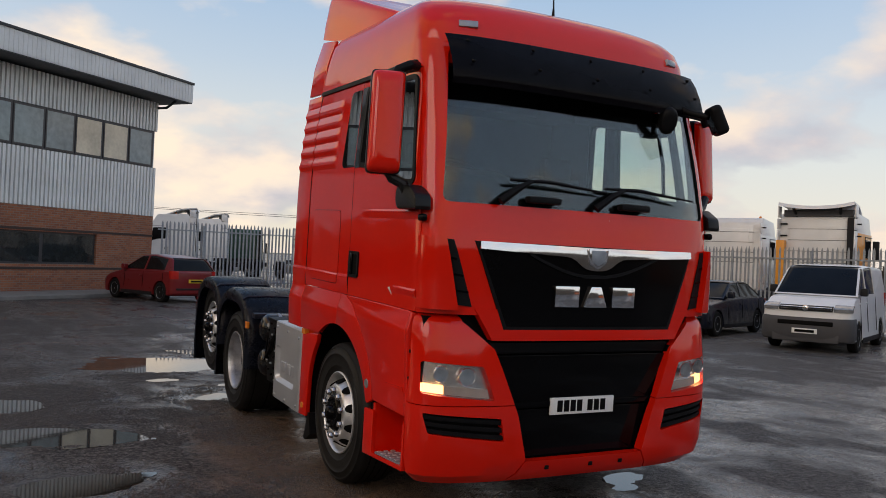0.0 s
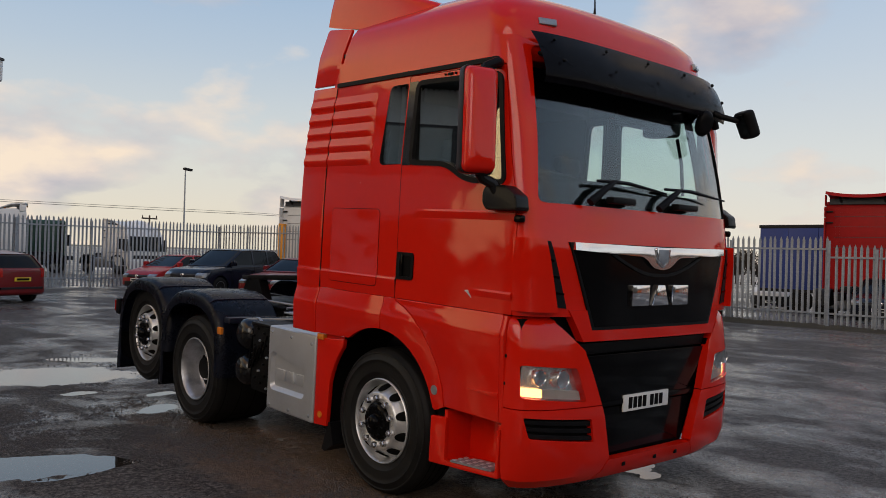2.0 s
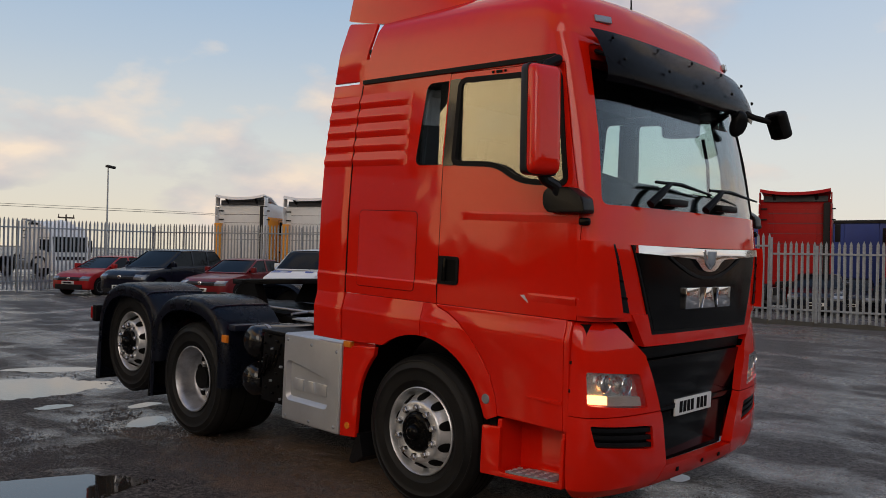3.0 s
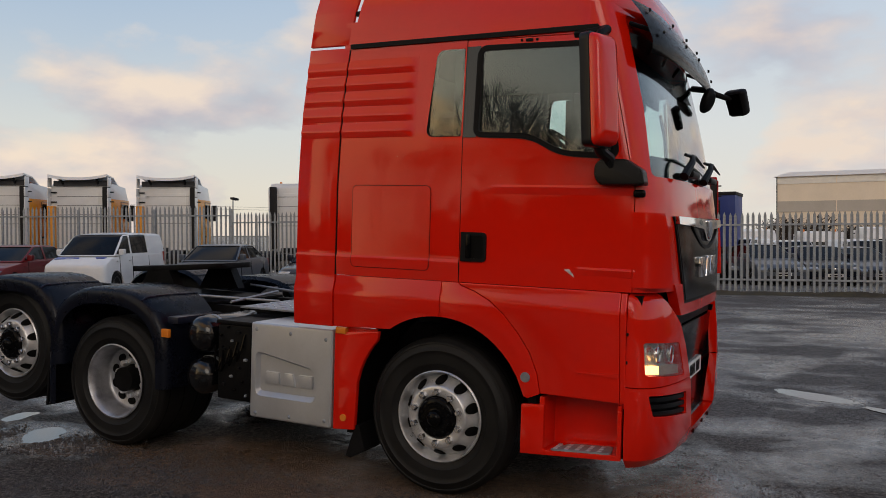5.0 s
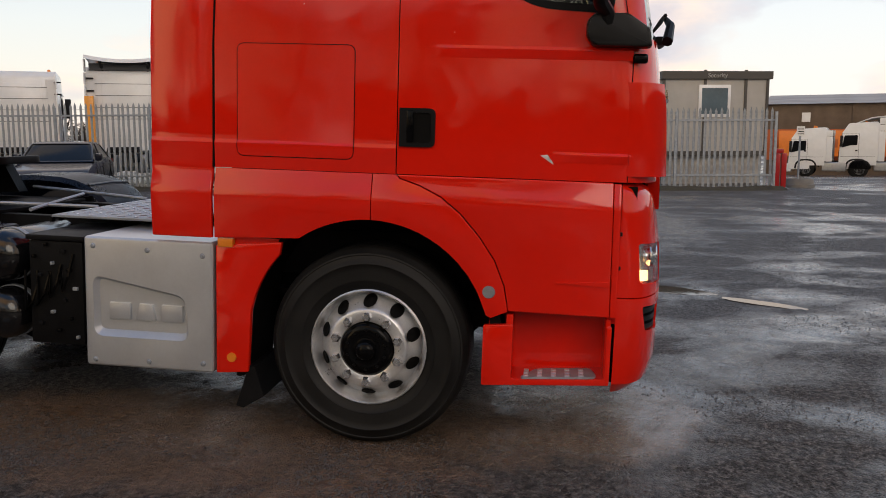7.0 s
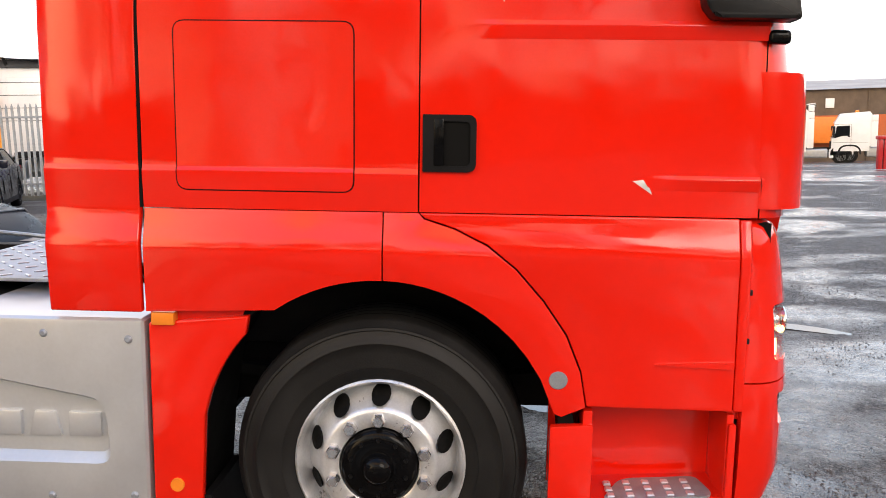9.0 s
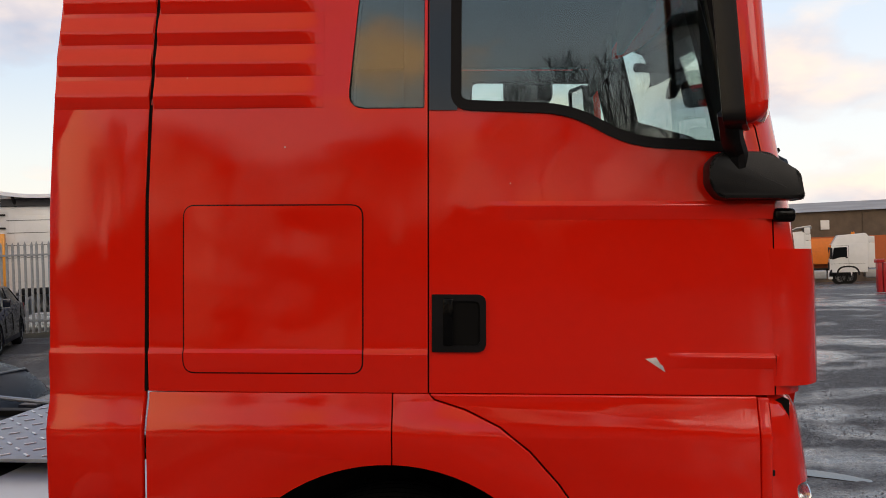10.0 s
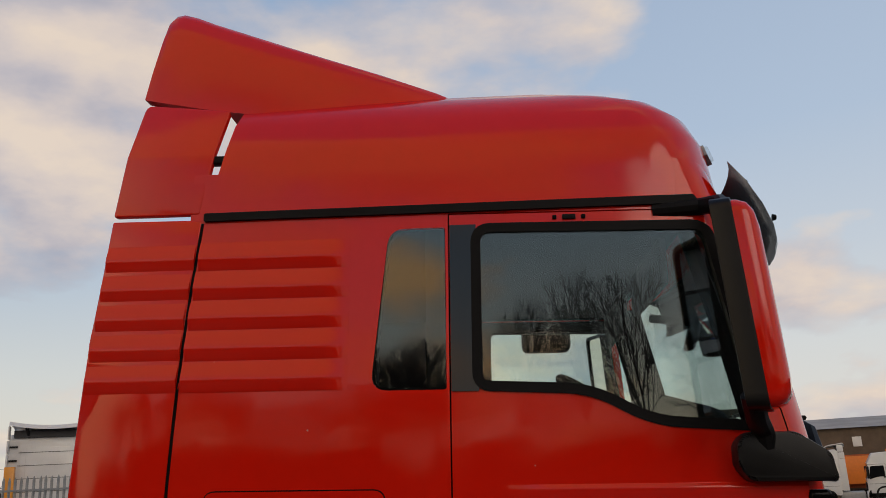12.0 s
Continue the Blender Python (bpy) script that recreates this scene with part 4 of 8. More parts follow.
def wheel(name, y, z, side, dished, x_out, width, r=0.52):
    """A wheel on the axle at y, z; its outer face at x_out, drawn for the driver's side."""
    w = empty(name, Matrix.Identity(4), "", "")
    for k in ("label", "category"):
        if k in w:
            del w[k]
    w.parent = lorry
    w.matrix_local = pose(side * x_out, y, z, 0, 0, 0 if side < 0 else 180)
    # local: outer face towards -x
    prof = [(0.07, 0.285), (0.012, 0.292), (0.0, 0.315), (-0.010, 0.345), (-0.016, 0.349), (-0.018, 0.40), (-0.020, 0.43), (-0.024, 0.434), (-0.023, 0.442), (-0.017, 0.446), (-0.010, 0.476), (-0.013, 0.480), (-0.011, 0.488), (0.0, 0.492), (0.012, 0.508), (0.03, r - 0.004), (0.055, r)]
    prof += [(width - 0.055, r), (width - 0.03, r - 0.004), (width - 0.01, 0.48), (width, 0.40), (width - 0.02, 0.30), (width - 0.06, 0.285)]
    ty = bm_lathe(prof, "x", 64, caps=(False, True))
    part("tyre", ty, RUBBER, w, "worn black tyre", 50)
    groove = bmesh.new()
    for k in range(4):
        x = 0.075 + (width - 0.15) * k / 3
        bm_lathe([(x - 0.006, r + 0.0008), (x + 0.006, r + 0.0008)], "x", 48, groove, (False, False))
    part("tread_groove", groove, INK, w, "", None)
    # shoulder notches round the tread
    if dished:
        rim = [(0.0, 0.300), (-0.006, 0.302), (-0.010, 0.292), (0.0, 0.280), (0.03, 0.268), (0.055, 0.262), (0.150, 0.257), (0.172, 0.248), (0.182, 0.232), (0.188, 0.12), (0.196, 0.115), (0.196, 0.02)]
        bm = bm_lathe(rim, "x", 48, caps=(False, True))
        hole_r, hx, hz = 0.032, 0.184, 0.192
        nut_r, nx = 0.142, (0.155, 0.188)
        hub = [(0.085, 0.01), (0.09, 0.06), (0.105, 0.078), (0.14, 0.088), (0.196, 0.112)]
    else:
        rim = [(0.02, 0.300), (-0.004, 0.303), (-0.010, 0.296), (0.0, 0.286), (0.03, 0.280), (0.070, 0.276), (0.080, 0.266), (0.066, 0.258), (0.02, 0.238), (-0.020, 0.212), (-0.032, 0.204), (-0.036, 0.194), (-0.036, 0.150), (-0.032, 0.141), (0.0, 0.138), (0.02, 0.02)]
        bm = bm_lathe(rim, "x", 48, caps=(False, True))
        hole_r, hx, hz = 0.027, 0.022, 0.240
        nut_r, nx = 0.1675, (-0.056, -0.034)
        hub = [(-0.105, 0.006), (-0.102, 0.026), (-0.092, 0.044), (-0.074, 0.052), (-0.060, 0.056), (-0.056, 0.070), (-0.058, 0.088), (-0.056, 0.118), (-0.046, 0.130), (-0.032, 0.137), (0.02, 0.138)]
    rimo = part("rim", bm, DIRTYRIM if dished else SILVER, w, "silver-painted steel rim with dirt", 40)
    # black discs laid on the rim stand in for the dark hand holes
    hole_me = None
    for i in range(10):
        a = 2 * math.pi * i / 10
        if hole_me is None:
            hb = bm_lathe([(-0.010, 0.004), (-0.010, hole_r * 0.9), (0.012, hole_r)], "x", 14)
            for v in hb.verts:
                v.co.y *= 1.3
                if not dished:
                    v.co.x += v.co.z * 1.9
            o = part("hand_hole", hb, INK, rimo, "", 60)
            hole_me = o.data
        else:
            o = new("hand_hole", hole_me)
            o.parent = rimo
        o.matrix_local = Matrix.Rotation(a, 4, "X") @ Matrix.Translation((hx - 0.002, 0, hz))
    part("hub", bm_lathe(hub, "x", 32), BLACK_GLOSS if not dished else FRAME, w, "black hub cap", 40)
    bm_disc_nuts(w, 10, nut_r, nx[0] - 0.014, nx[1], 0.024, NUT if not dished else SILVER)
    if not dished:
        bm_disc_nuts(w, 10, 0.101, -0.068, -0.05, 0.009, FRAME)
    return w


MID_Y, MID_Z, TAG_Y, TAG_Z = 2.89, 0.418, 4.14, 0.61
for s in (-1, 1):
    wheel("front_wheel", 0.0, 0.497, s, False, 1.150, 0.31)
    wheel("drive_wheel", MID_Y, MID_Z, s, True, 1.185, 0.62)
    wheel("lifted_wheel", TAG_Y, TAG_Z, s, False, 1.150, 0.31, 0.505)


# chassis, mudguards, tanks
def arch_line(yc, half_w, top, foot_r, foot_f, n=18, power=2.7, base=0.55):
    pts = [(yc + half_w, foot_r)]
    for i in range(n + 1):
        a = math.pi * i / n
        c, s = math.cos(a), math.sin(a)
        pts.append((yc + half_w * math.copysign(abs(c) ** (2 / power), c), base + (top - base) * abs(s) ** (2 / power)))
    pts.append((yc - half_w, foot_f))
    return pts


def mudguard(yc, half_w, top, foot_r, foot_f):
    def one(s, flip):
        line = arch_line(yc, half_w, top, foot_r, foot_f)
        rows = []
        for x, d in ((-1.240, 0.13), (-1.245, 0.075), (-1.238, 0.035), (-1.215, 0.010), (-1.17, -0.002), (-0.95, -0.01), (-0.62, -0.004), (-0.585, 0.03)):
            lo = arch_line(yc, half_w - d * 0.8, top - d, foot_r, foot_f)
            rows.append([(x, y, z) for y, z in lo])
        bm = bmesh.new()
        grid = [[bm.verts.new(p) for p in r] for r in rows]
        for a, b in zip(grid, grid[1:]):
            for i in range(len(a) - 1):
                bm.faces.new((a[i], a[i + 1], b[i + 1], b[i]))
        bmesh.ops.solidify(bm, geom=bm.faces[:], thickness=0.012)
        g = part("mudguard", flip(bm), GUARD, lorry, "black plastic mudguard with a rounded top", 40)
        # raised rib across the top and the joint to the side piece
        for u in (0.34, 0.66):
            i = int(u * (len(line) - 1))
            (ya, za), (yb, zb) = line[i], line[i + 1]
            seam = bm_tube([(-1.23, ya, za - 0.02), (-1.19, ya, za + 0.004), (-0.95, ya, za + 0.012), (-0.63, ya, za + 0.006)], 0.010, 8)
            part("guard_seam", flip(seam), GUARD, g, "", 40)
        part("spray_flap", flip(bm_prism([(yc + half_w - 0.015, 0.55), (yc + half_w + 0.005, 0.55), (yc + half_w + 0.03, foot_r - 0.03), (yc + half_w + 0.01, foot_r - 0.03)], "x", -1.225, -0.62)), BLACK_PLASTIC, g, "black spray suppression flap")
    both(one)


mudguard(2.955, 0.655, 1.172, 0.17, 0.42)
mudguard(4.10, 0.64, 1.205, 0.17, 0.50)


def build_chassis():
    for s in (-1, 1):
        part("chassis_rail", bm_box(s * 0.43 - 0.04, s * 0.43 + 0.04, -1.2, 5.0, 0.74, 1.01, 0.008), FRAME, lorry, "black chassis rail")
    for y in (1.3, 2.2, 3.5, 4.95):
        part("cross_member", bm_box(-0.40, 0.40, y - 0.05, y + 0.05, 0.78, 0.98, 0.01), FRAME, lorry)
    part("engine_block", bm_box(-0.40, 0.40, -0.9, 0.9, 0.45, 1.38, 0.05), FRAME, lorry)
    # gearbox to silencer box: unseen underside parts, added to block light below
    part("gearbox", bm_prism(rounded([(0.9, 0.50), (0.9, 1.05), (1.5, 1.0), (2.0, 0.85), (2.0, 0.60), (1.5, 0.48)], 0.08), "x", -0.30, 0.30, 0.04), FRAME, lorry, "black gearbox casing")
    part("prop_shaft", bm_tube([(0, 2.0, 0.70), (0, 2.65, 0.52)], 0.07, 12), FRAME, lorry)
    part("light_block_tray", bm_box(-0.56, 0.56, 0.75, 2.5, 0.40, 0.43, 0.005), FRAME, lorry)
    for s in (-1, 1):
        part("leaf_spring", bm_prism([(-0.8, 0.62), (0.0, 0.54), (0.8, 0.62), (0.8, 0.66), (0.0, 0.60), (-0.8, 0.66)], "x", s * 0.46 - 0.05, s * 0.46 + 0.05), FRAME, lorry)
        part("air_bellow", bm_lathe([(0.50, 0.10), (0.56, 0.15), (0.64, 0.13), (0.70, 0.15), (0.76, 0.11)], "z", 20), FRAME, lorry).location = (s * 0.55, 3.45, 0.0)
    part("silencer_box", bm_box(0.56, 1.12, 1.9, 2.25, 0.32, 0.95, 0.05, 3), FRAME, lorry, "black silencer box")
    part("floor_tray", bm_box(-1.1, 1.1, -1.3, 0.75, 1.38, 1.43, 0.01), FRAME, lorry)
    part("front_axle", bm_tube([(-1.0, 0, 0.5), (1.0, 0, 0.5)], 0.07, 12), FRAME, lorry)
    part("drive_axle", bm_tube([(-1.1, MID_Y, MID_Z), (-0.25, MID_Y, MID_Z), (0, MID_Y, MID_Z), (0.25, MID_Y, MID_Z), (1.1, MID_Y, MID_Z)], [0.1, 0.1, 0.24, 0.1, 0.1], 16), FRAME, lorry)
    part("tag_axle", bm_tube([(-1.0, TAG_Y, TAG_Z), (1.0, TAG_Y, TAG_Z)], 0.08, 12), FRAME, lorry)
    # silver side cover
    def cover(s, flip):
        dent = rounded([(0.935, 0.445), (1.485, 0.445), (1.485, 0.815), (0.955, 0.720)], 0.07)
        tool = bm_prism(dent, "x", -1.25, -1.16)
        small = grown(dent, -0.030)
        flat = grown(dent, 0.02)
        for v in tool.verts:
            k = min(range(len(dent)), key=lambda i: (dent[i][0] - v.co.y) ** 2 + (dent[i][1] - v.co.z) ** 2)
            v.co.y, v.co.z = small[k] if v.co.x > -1.2 else flat[k]
            if v.co.x > -1.2 and v.co.z < 0.55:
                v.co.z += 0.03
        bmesh.ops.recalc_face_normals(tool, faces=tool.faces[:])
        body = cut(bm_box(-1.195, -0.55, 0.815, 1.525, 0.31, 1.005, 0.025, 3), tool)
        box = part("side_cover", flip(body), BOXGREY, lorry, "silver plastic side locker cover with raised emblem", 25)
        for y, slant in ((0.99, 0.0), (1.135, 0.022), (1.28, 0.0)):
            part("cover_emblem", flip(bm_prism([(y, 0.565), (y + 0.118, 0.565), (y + 0.118 - slant, 0.655), (y + slant, 0.655)], "x", -1.176, -1.155, 0.006)), BOXGREY, box, "", 30)
        for y, z in ((0.87, 0.93), (1.17, 0.945), (1.47, 0.955), (0.87, 0.36), (1.17, 0.35), (1.47, 0.345)):
            bm = bm_lathe([(-1.203, 0.004), (-1.203, 0.008), (-1.195, 0.015), (-1.19, 0.016)], "x", 12)
            bmesh.ops.translate(bm, verts=bm.verts, vec=(0, y, z))
            part("cover_bolt", flip(bm), STEEL, box, "", 40)
        part("battery_box", flip(bm_box(-1.16, -0.55, 1.55, 1.86, 0.40, 0.965, 0.02)), FRAME, lorry, "black battery box behind the silver cover")
        part("battery_lid", flip(bm_box(-1.17, -0.55, 1.54, 1.87, 0.965, 0.995, 0.01)), BLACK_PLASTIC, lorry)
        for k in range(16):
            y, z = 1.575 + 0.034 * (k * 3 % 8), 0.44 + 0.033 * k
            part("box_fitting", flip(bm_box(-1.178, -1.15, y, y + 0.016 + 0.006 * (k % 3), z, z + 0.018, 0.004)), (STEEL, BLACK_GLOSS, BLACK_PLASTIC, BLACK_GLOSS)[k % 4], lorry)
        for k in range(4):
            y = 1.60 + 0.07 * k
            part("cable_loop", flip(bm_tube([(-1.165, y, 0.90 - 0.06 * k), (-1.185, y + 0.02, 0.78 - 0.05 * k), (-1.18, y + 0.06, 0.70 - 0.04 * k), (-1.16, y + 0.07, 0.80)], 0.008, 6)), BLACK_GLOSS, lorry)
        for z in (0.86, 0.54):
            bm = bm_lathe([(-1.19, 0.01), (-1.185, 0.06), (-1.165, 0.105), (-1.13, 0.135), (-1.09, 0.142), (-0.55, 0.142), (-0.50, 0.10), (-0.49, 0.01)], "x", 28)
            bmesh.ops.translate(bm, verts=bm.verts, vec=(0, 2.05, z))
            tank = part("air_tank", flip(bm), TANK, lorry, "black domed air tank", 50)
            band = bm_lathe([(-1.03, 0.144), (-1.03, 0.147), (-1.0, 0.147), (-1.0, 0.144)], "x", 28)
            bmesh.ops.translate(band, verts=band.verts, vec=(0, 2.05, z))
            part("tank_strap", flip(band), STEEL, tank, "", 40)
        part("guard_bracket", flip(bm_box(-1.2, -0.7, 2.22, 2.33, 0.93, 0.985, 0.015)), GUARD, lorry)
        part("marker_lamp", flip(bm_box(-1.262, -1.235, 2.255, 2.33, 0.83, 0.895, 0.006)), AMBER, lorry, "orange marker lamp on the mudguard")
    both(cover)
    # catwalk, fifth wheel, pipes
    cat = part("catwalk", bm_box(-0.80, 0.80, 1.15, 1.95, 1.045, 1.06, 0.003), STEEL, lorry, "chequered steel catwalk behind the cab")
    stud_me = None
    for i in range(17):
        for j in range(9):
            if stud_me is None:
                ob = part("chequer", bm_box(-0.024, 0.024, -0.006, 0.006, 0, 0.005, 0.002, 1), SILVER, cat, "", None)
                stud_me = ob.data
            else:
                ob = new("chequer", stud_me)
                ob.parent = cat
            ob.matrix_local = pose(-0.75 + i * 0.094, 1.2 + j * 0.088, 1.06, 0, 0, 45 if (i + j) % 2 else -45)
    edge_me = None
    for i in range(20):
        if edge_me is None:
            ob = part("catwalk_tooth", bm_box(-0.02, 0.02, -0.006, 0.006, -0.03, 0.0, 0.002, 1), FRAME, cat, "", None)
            edge_me = ob.data
        else:
            ob = new("catwalk_tooth", edge_me)
            ob.parent = cat
        ob.location = (-0.78 + i * 0.082, 1.957, 1.045)
    fw = rounded([(-0.42, 2.85), (-0.46, 3.25), (-0.34, 3.62), (-0.08, 3.66), (-0.045, 3.25), (0.045, 3.25), (0.08, 3.66), (0.34, 3.62), (0.46, 3.25), (0.42, 2.85), (0.2, 2.66), (-0.2, 2.66)], 0.05)
    bm = bm_prism(fw, "z", 1.205, 1.255, 0.01)
    plate = part("fifth_wheel", bm, FRAME, lorry, "black greasy coupling plate with a slot")
    plate.matrix_local = Matrix.Translation((0, 3.1, 1.27)) @ pose(0, 0, 0, -4) @ Matrix.Translation((0, -3.1, -1.21))
    for s in (-1, 1):
        part("coupling_bracket", bm_prism([(2.95, 1.0), (3.45, 1.0), (3.30, 1.21), (3.05, 1.21)], "x", s * 0.40 - 0.05, s * 0.40 + 0.05), FRAME, plate)
    part("coupling_bed", bm_box(-0.48, 0.48, 2.5, 3.7, 1.005, 1.03, 0.004), FRAME, lorry)
    part("rear_beam", bm_box(-1.15, 1.15, 4.98, 5.08, 0.72, 0.90, 0.015), FRAME, lorry, "black rear lamp beam")
    for s in (-1, 1):
        part("tail_lamp", bm_box(s * 0.95 - 0.2, s * 0.95 + 0.2, 5.06, 5.12, 0.75, 0.88, 0.01), mat("red_lens", (0.35, 0.01, 0.01), 0.2), lorry, "red tail lamp")
    for x0, x1, y0, y1 in ((-0.30, -0.62, 1.95, 3.0), (0.35, 0.62, 1.95, 3.0), (-0.62, 0.2, 2.2, 2.35)):
        part("support_bar", bm_tube([(x0, y0, 1.06), (x1, y1, 1.09)], 0.012), STEEL, lorry, "thin steel bar")
    hose = mat("air_hose_red", (0.3, 0.02, 0.02), 0.5)
    for k, m2 in enumerate((hose, INK, AMBER)):
        x = -0.2 + 0.2 * k
        pts = [(x + 0.04 * math.cos(i * 0.9), 0.86 + 0.04 * math.sin(i * 0.9), 1.15 + i * 0.025) for i in range(40)]
        part("coiled_hose", bm_tube(pts, 0.009, 6), m2, lorry, "coiled air hose")


build_chassis()


# mirrors, visor, wipers
SILVERED = mat("mirror_silver", (0.85, 0.86, 0.86), 0.02, metal=1.0, var=0.02)


def build_fittings():
    def mirror(s, flip):
        base = bm_prism(rounded([(-1.015, 2.06), (-1.015, 2.13), (-1.05, 2.165), (-1.20, 2.165), (-1.30, 2.10), (-1.315, 2.015), (-1.05, 2.015)], 0.02), "x", -1.26, -1.15, 0.012)
        arm = part("mirror_arm", flip(base), MIRROR_PLASTIC, lorry, "black mirror arm base")
        part("mirror_stalk", flip(bm_tube([(-1.22, -1.12, 2.10), (-1.25, -1.10, 2.17), (-1.31, -1.07, 2.20), (-1.35, -1.05, 2.27)], 0.035, 10)), MIRROR_PLASTIC, arm)
        part("mirror_bracket", flip(bm_tube([(-1.13, -0.84, 2.925), (-1.15, -1.0, 2.93), (-1.22, -1.05, 2.92), (-1.30, -1.04, 2.88), (-1.33, -1.04, 2.82)], 0.03, 10)), BLACK_PLASTIC, arm)
        rows = []
        for y, k in ((-1.040, 1.0), (-1.066, 0.985), (-1.092, 0.93), (-1.109, 0.80), (-1.117, 0.55)):
            rows.append([(-1.36 + (x + 1.36) * k, y, 2.545 + (z - 2.545) * (0.4 + 0.6 * k)) for x, z in rounded([(-1.475, 2.225), (-1.255, 2.225), (-1.245, 2.865), (-1.465, 2.865)], 0.045, 4)])
        rows = [[(x, y - (2.87 - z) * 0.08, z) for x, y, z in row] for row in rows]
        back = 0.0 if s < 0 else 0.11
        shell = part("mirror_shell", flip(bm_loft(rows)), RED, lorry, "red main mirror shell", 45)
        turn = Matrix.Translation((s * 1.36, -1.03, 0)) @ pose(0, 0, 0, 0, 0, s * 20) @ Matrix.Diagonal((0.94, 1, 1, 1)) @ Matrix.Translation((s * -1.36, 1.03, 0))
        shell.matrix_local = Matrix.Translation((0, back, 0)) @ turn
        frame = cut(bm_prism(rounded([(-1.482, 2.22), (-1.25, 2.22), (-1.24, 2.87), (-1.472, 2.87)], 0.04), "y", -1.050, -0.985, 0.006), bm_prism(rounded([(-1.465, 2.24), (-1.265, 2.24), (-1.255, 2.85), (-1.455, 2.85)], 0.03), "y", -1.0, -0.8))
        for v in frame.verts:
            v.co.y -= (2.87 - v.co.z) * 0.08
        part("mirror_frame", flip(frame), MIRROR_PLASTIC, shell, "black mirror frame", 40)
        for z0, z1 in ((2.275, 2.47), (2.485, 2.895)):
            pane = bm_box(-1.46, -1.262, -1.002, -0.995, z0 - 0.03, z1 - 0.04)
            for v in pane.verts:
                v.co.y -= (2.87 - v.co.z) * 0.08
            part("mirror_glass", flip(pane), SILVERED, shell, "silvered mirror glass", None)
    both(mirror)
    # far-side kerb and front mirrors on a stalk
    st = part("front_mirror_arm", bm_tube([(0.93, -1.18, 2.90), (0.80, -1.33, 2.86), (0.83, -1.38, 2.83), (0.90, -1.48, 2.80)], [0.026, 0.024, 0.022, 0.02], 10), BLACK_PLASTIC, lorry, "black arm of the front mirror")
    sh = bm_box(-0.085, 0.085, -0.05, 0.04, -0.105, 0.105, 0.04, 4)
    for v in sh.verts:
        v.co.x *= 1 + 0.9 * v.co.z
    o = part("front_mirror", sh, BLACK_PLASTIC, lorry, "black round-cornered front mirror", 50)
    part("front_mirror_glass", bm_box(-0.066, 0.066, 0.036, 0.043, -0.085, 0.085, 0.003), BLACK_GLOSS, o, "dark mirror face", None)
    o.matrix_local = pose(0.935, -1.525, 2.775, -25, 0, 60)
    sh2 = bm_lathe([(-0.03, 0.03), (-0.026, 0.055), (0.0, 0.07), (0.02, 0.07)], "y", 20)
    for v in sh2.verts:
        v.co.z *= 1.4
    o = part("kerb_mirror", sh2, BLACK_PLASTIC, lorry, "black kerb mirror", 50)
    o.matrix_local = pose(0.66, -1.345, 2.76, 20, 0, -20)
    # smoked sun visor on brackets
    rows = []
    n = 24
    for j, (z, fwd) in enumerate(((3.135, 0.055), (3.06, 0.115), (2.97, 0.165), (2.89, 0.195), (2.84, 0.20), (2.805, 0.19))):
        rows.append([(-1.04 + 2.08 * i / n, front_y((-1.04 + 2.08 * i / n) * 0.96, 3.1) - fwd - 0.01, z) for i in range(n + 1)])
    bm = bmesh.new()
    grid = [[bm.verts.new(p) for p in r] for r in rows]
    for a, b in zip(grid, grid[1:]):
        for i in range(n):
            bm.faces.new((a[i], a[i + 1], b[i + 1], b[i]))
    bmesh.ops.solidify(bm, geom=bm.faces[:], thickness=0.006)
    visor = part("sun_visor", bm, SMOKE, lorry, "dark smoked plastic sun visor", 40)
    for i in range(5):
        x = -0.92 + 0.46 * i
        part("visor_bracket", bm_tube([(x, front_y(x, 3.02) + 0.02, 3.02), (x, front_y(x, 3.1) - 0.14, 2.97)], 0.014, 8), BLACK_PLASTIC, visor)
        for z, fwd in ((2.95, 0.19), (3.09, 0.10)):
            bm = bm_lathe([(-0.014, 0.004), (-0.012, 0.010), (0.0, 0.013)], "y", 12)
            bmesh.ops.translate(bm, verts=bm.verts, vec=(x, front_y(x * 0.96, 3.1) - fwd - 0.016, z))
            part("visor_bolt", bm, BLACK_GLOSS, visor, "", 40)
    # wipers
    for x0, x1 in ((-0.62, 0.10), (0.12, 0.86)):
        y = front_y(0.3, 2.1) - 0.02
        bm = bm_tube([(x0 - 0.12, y - 0.01, 2.095), (x0, y - 0.035, 2.19), (x0 + 0.10, y - 0.02, 2.235)], [0.028, 0.022, 0.014], 8)
        arm = part("wiper", bm, BLACK_PLASTIC, lorry, "black windscreen wiper")
        part("wiper_blade", bm_tube([(x0 - 0.05, y + 0.0, 2.235), (x0 + 0.25, y - 0.01, 2.24), (x1, y + 0.005, 2.205)], [0.010, 0.014, 0.006], 6), BLACK_PLASTIC, arm)
        part("wiper_motor_cover", bm_box(x0 + 0.08, x0 + 0.33, y - 0.035, y + 0.03, 2.10, 2.145, 0.015), BLACK_PLASTIC, arm)


build_fittings()


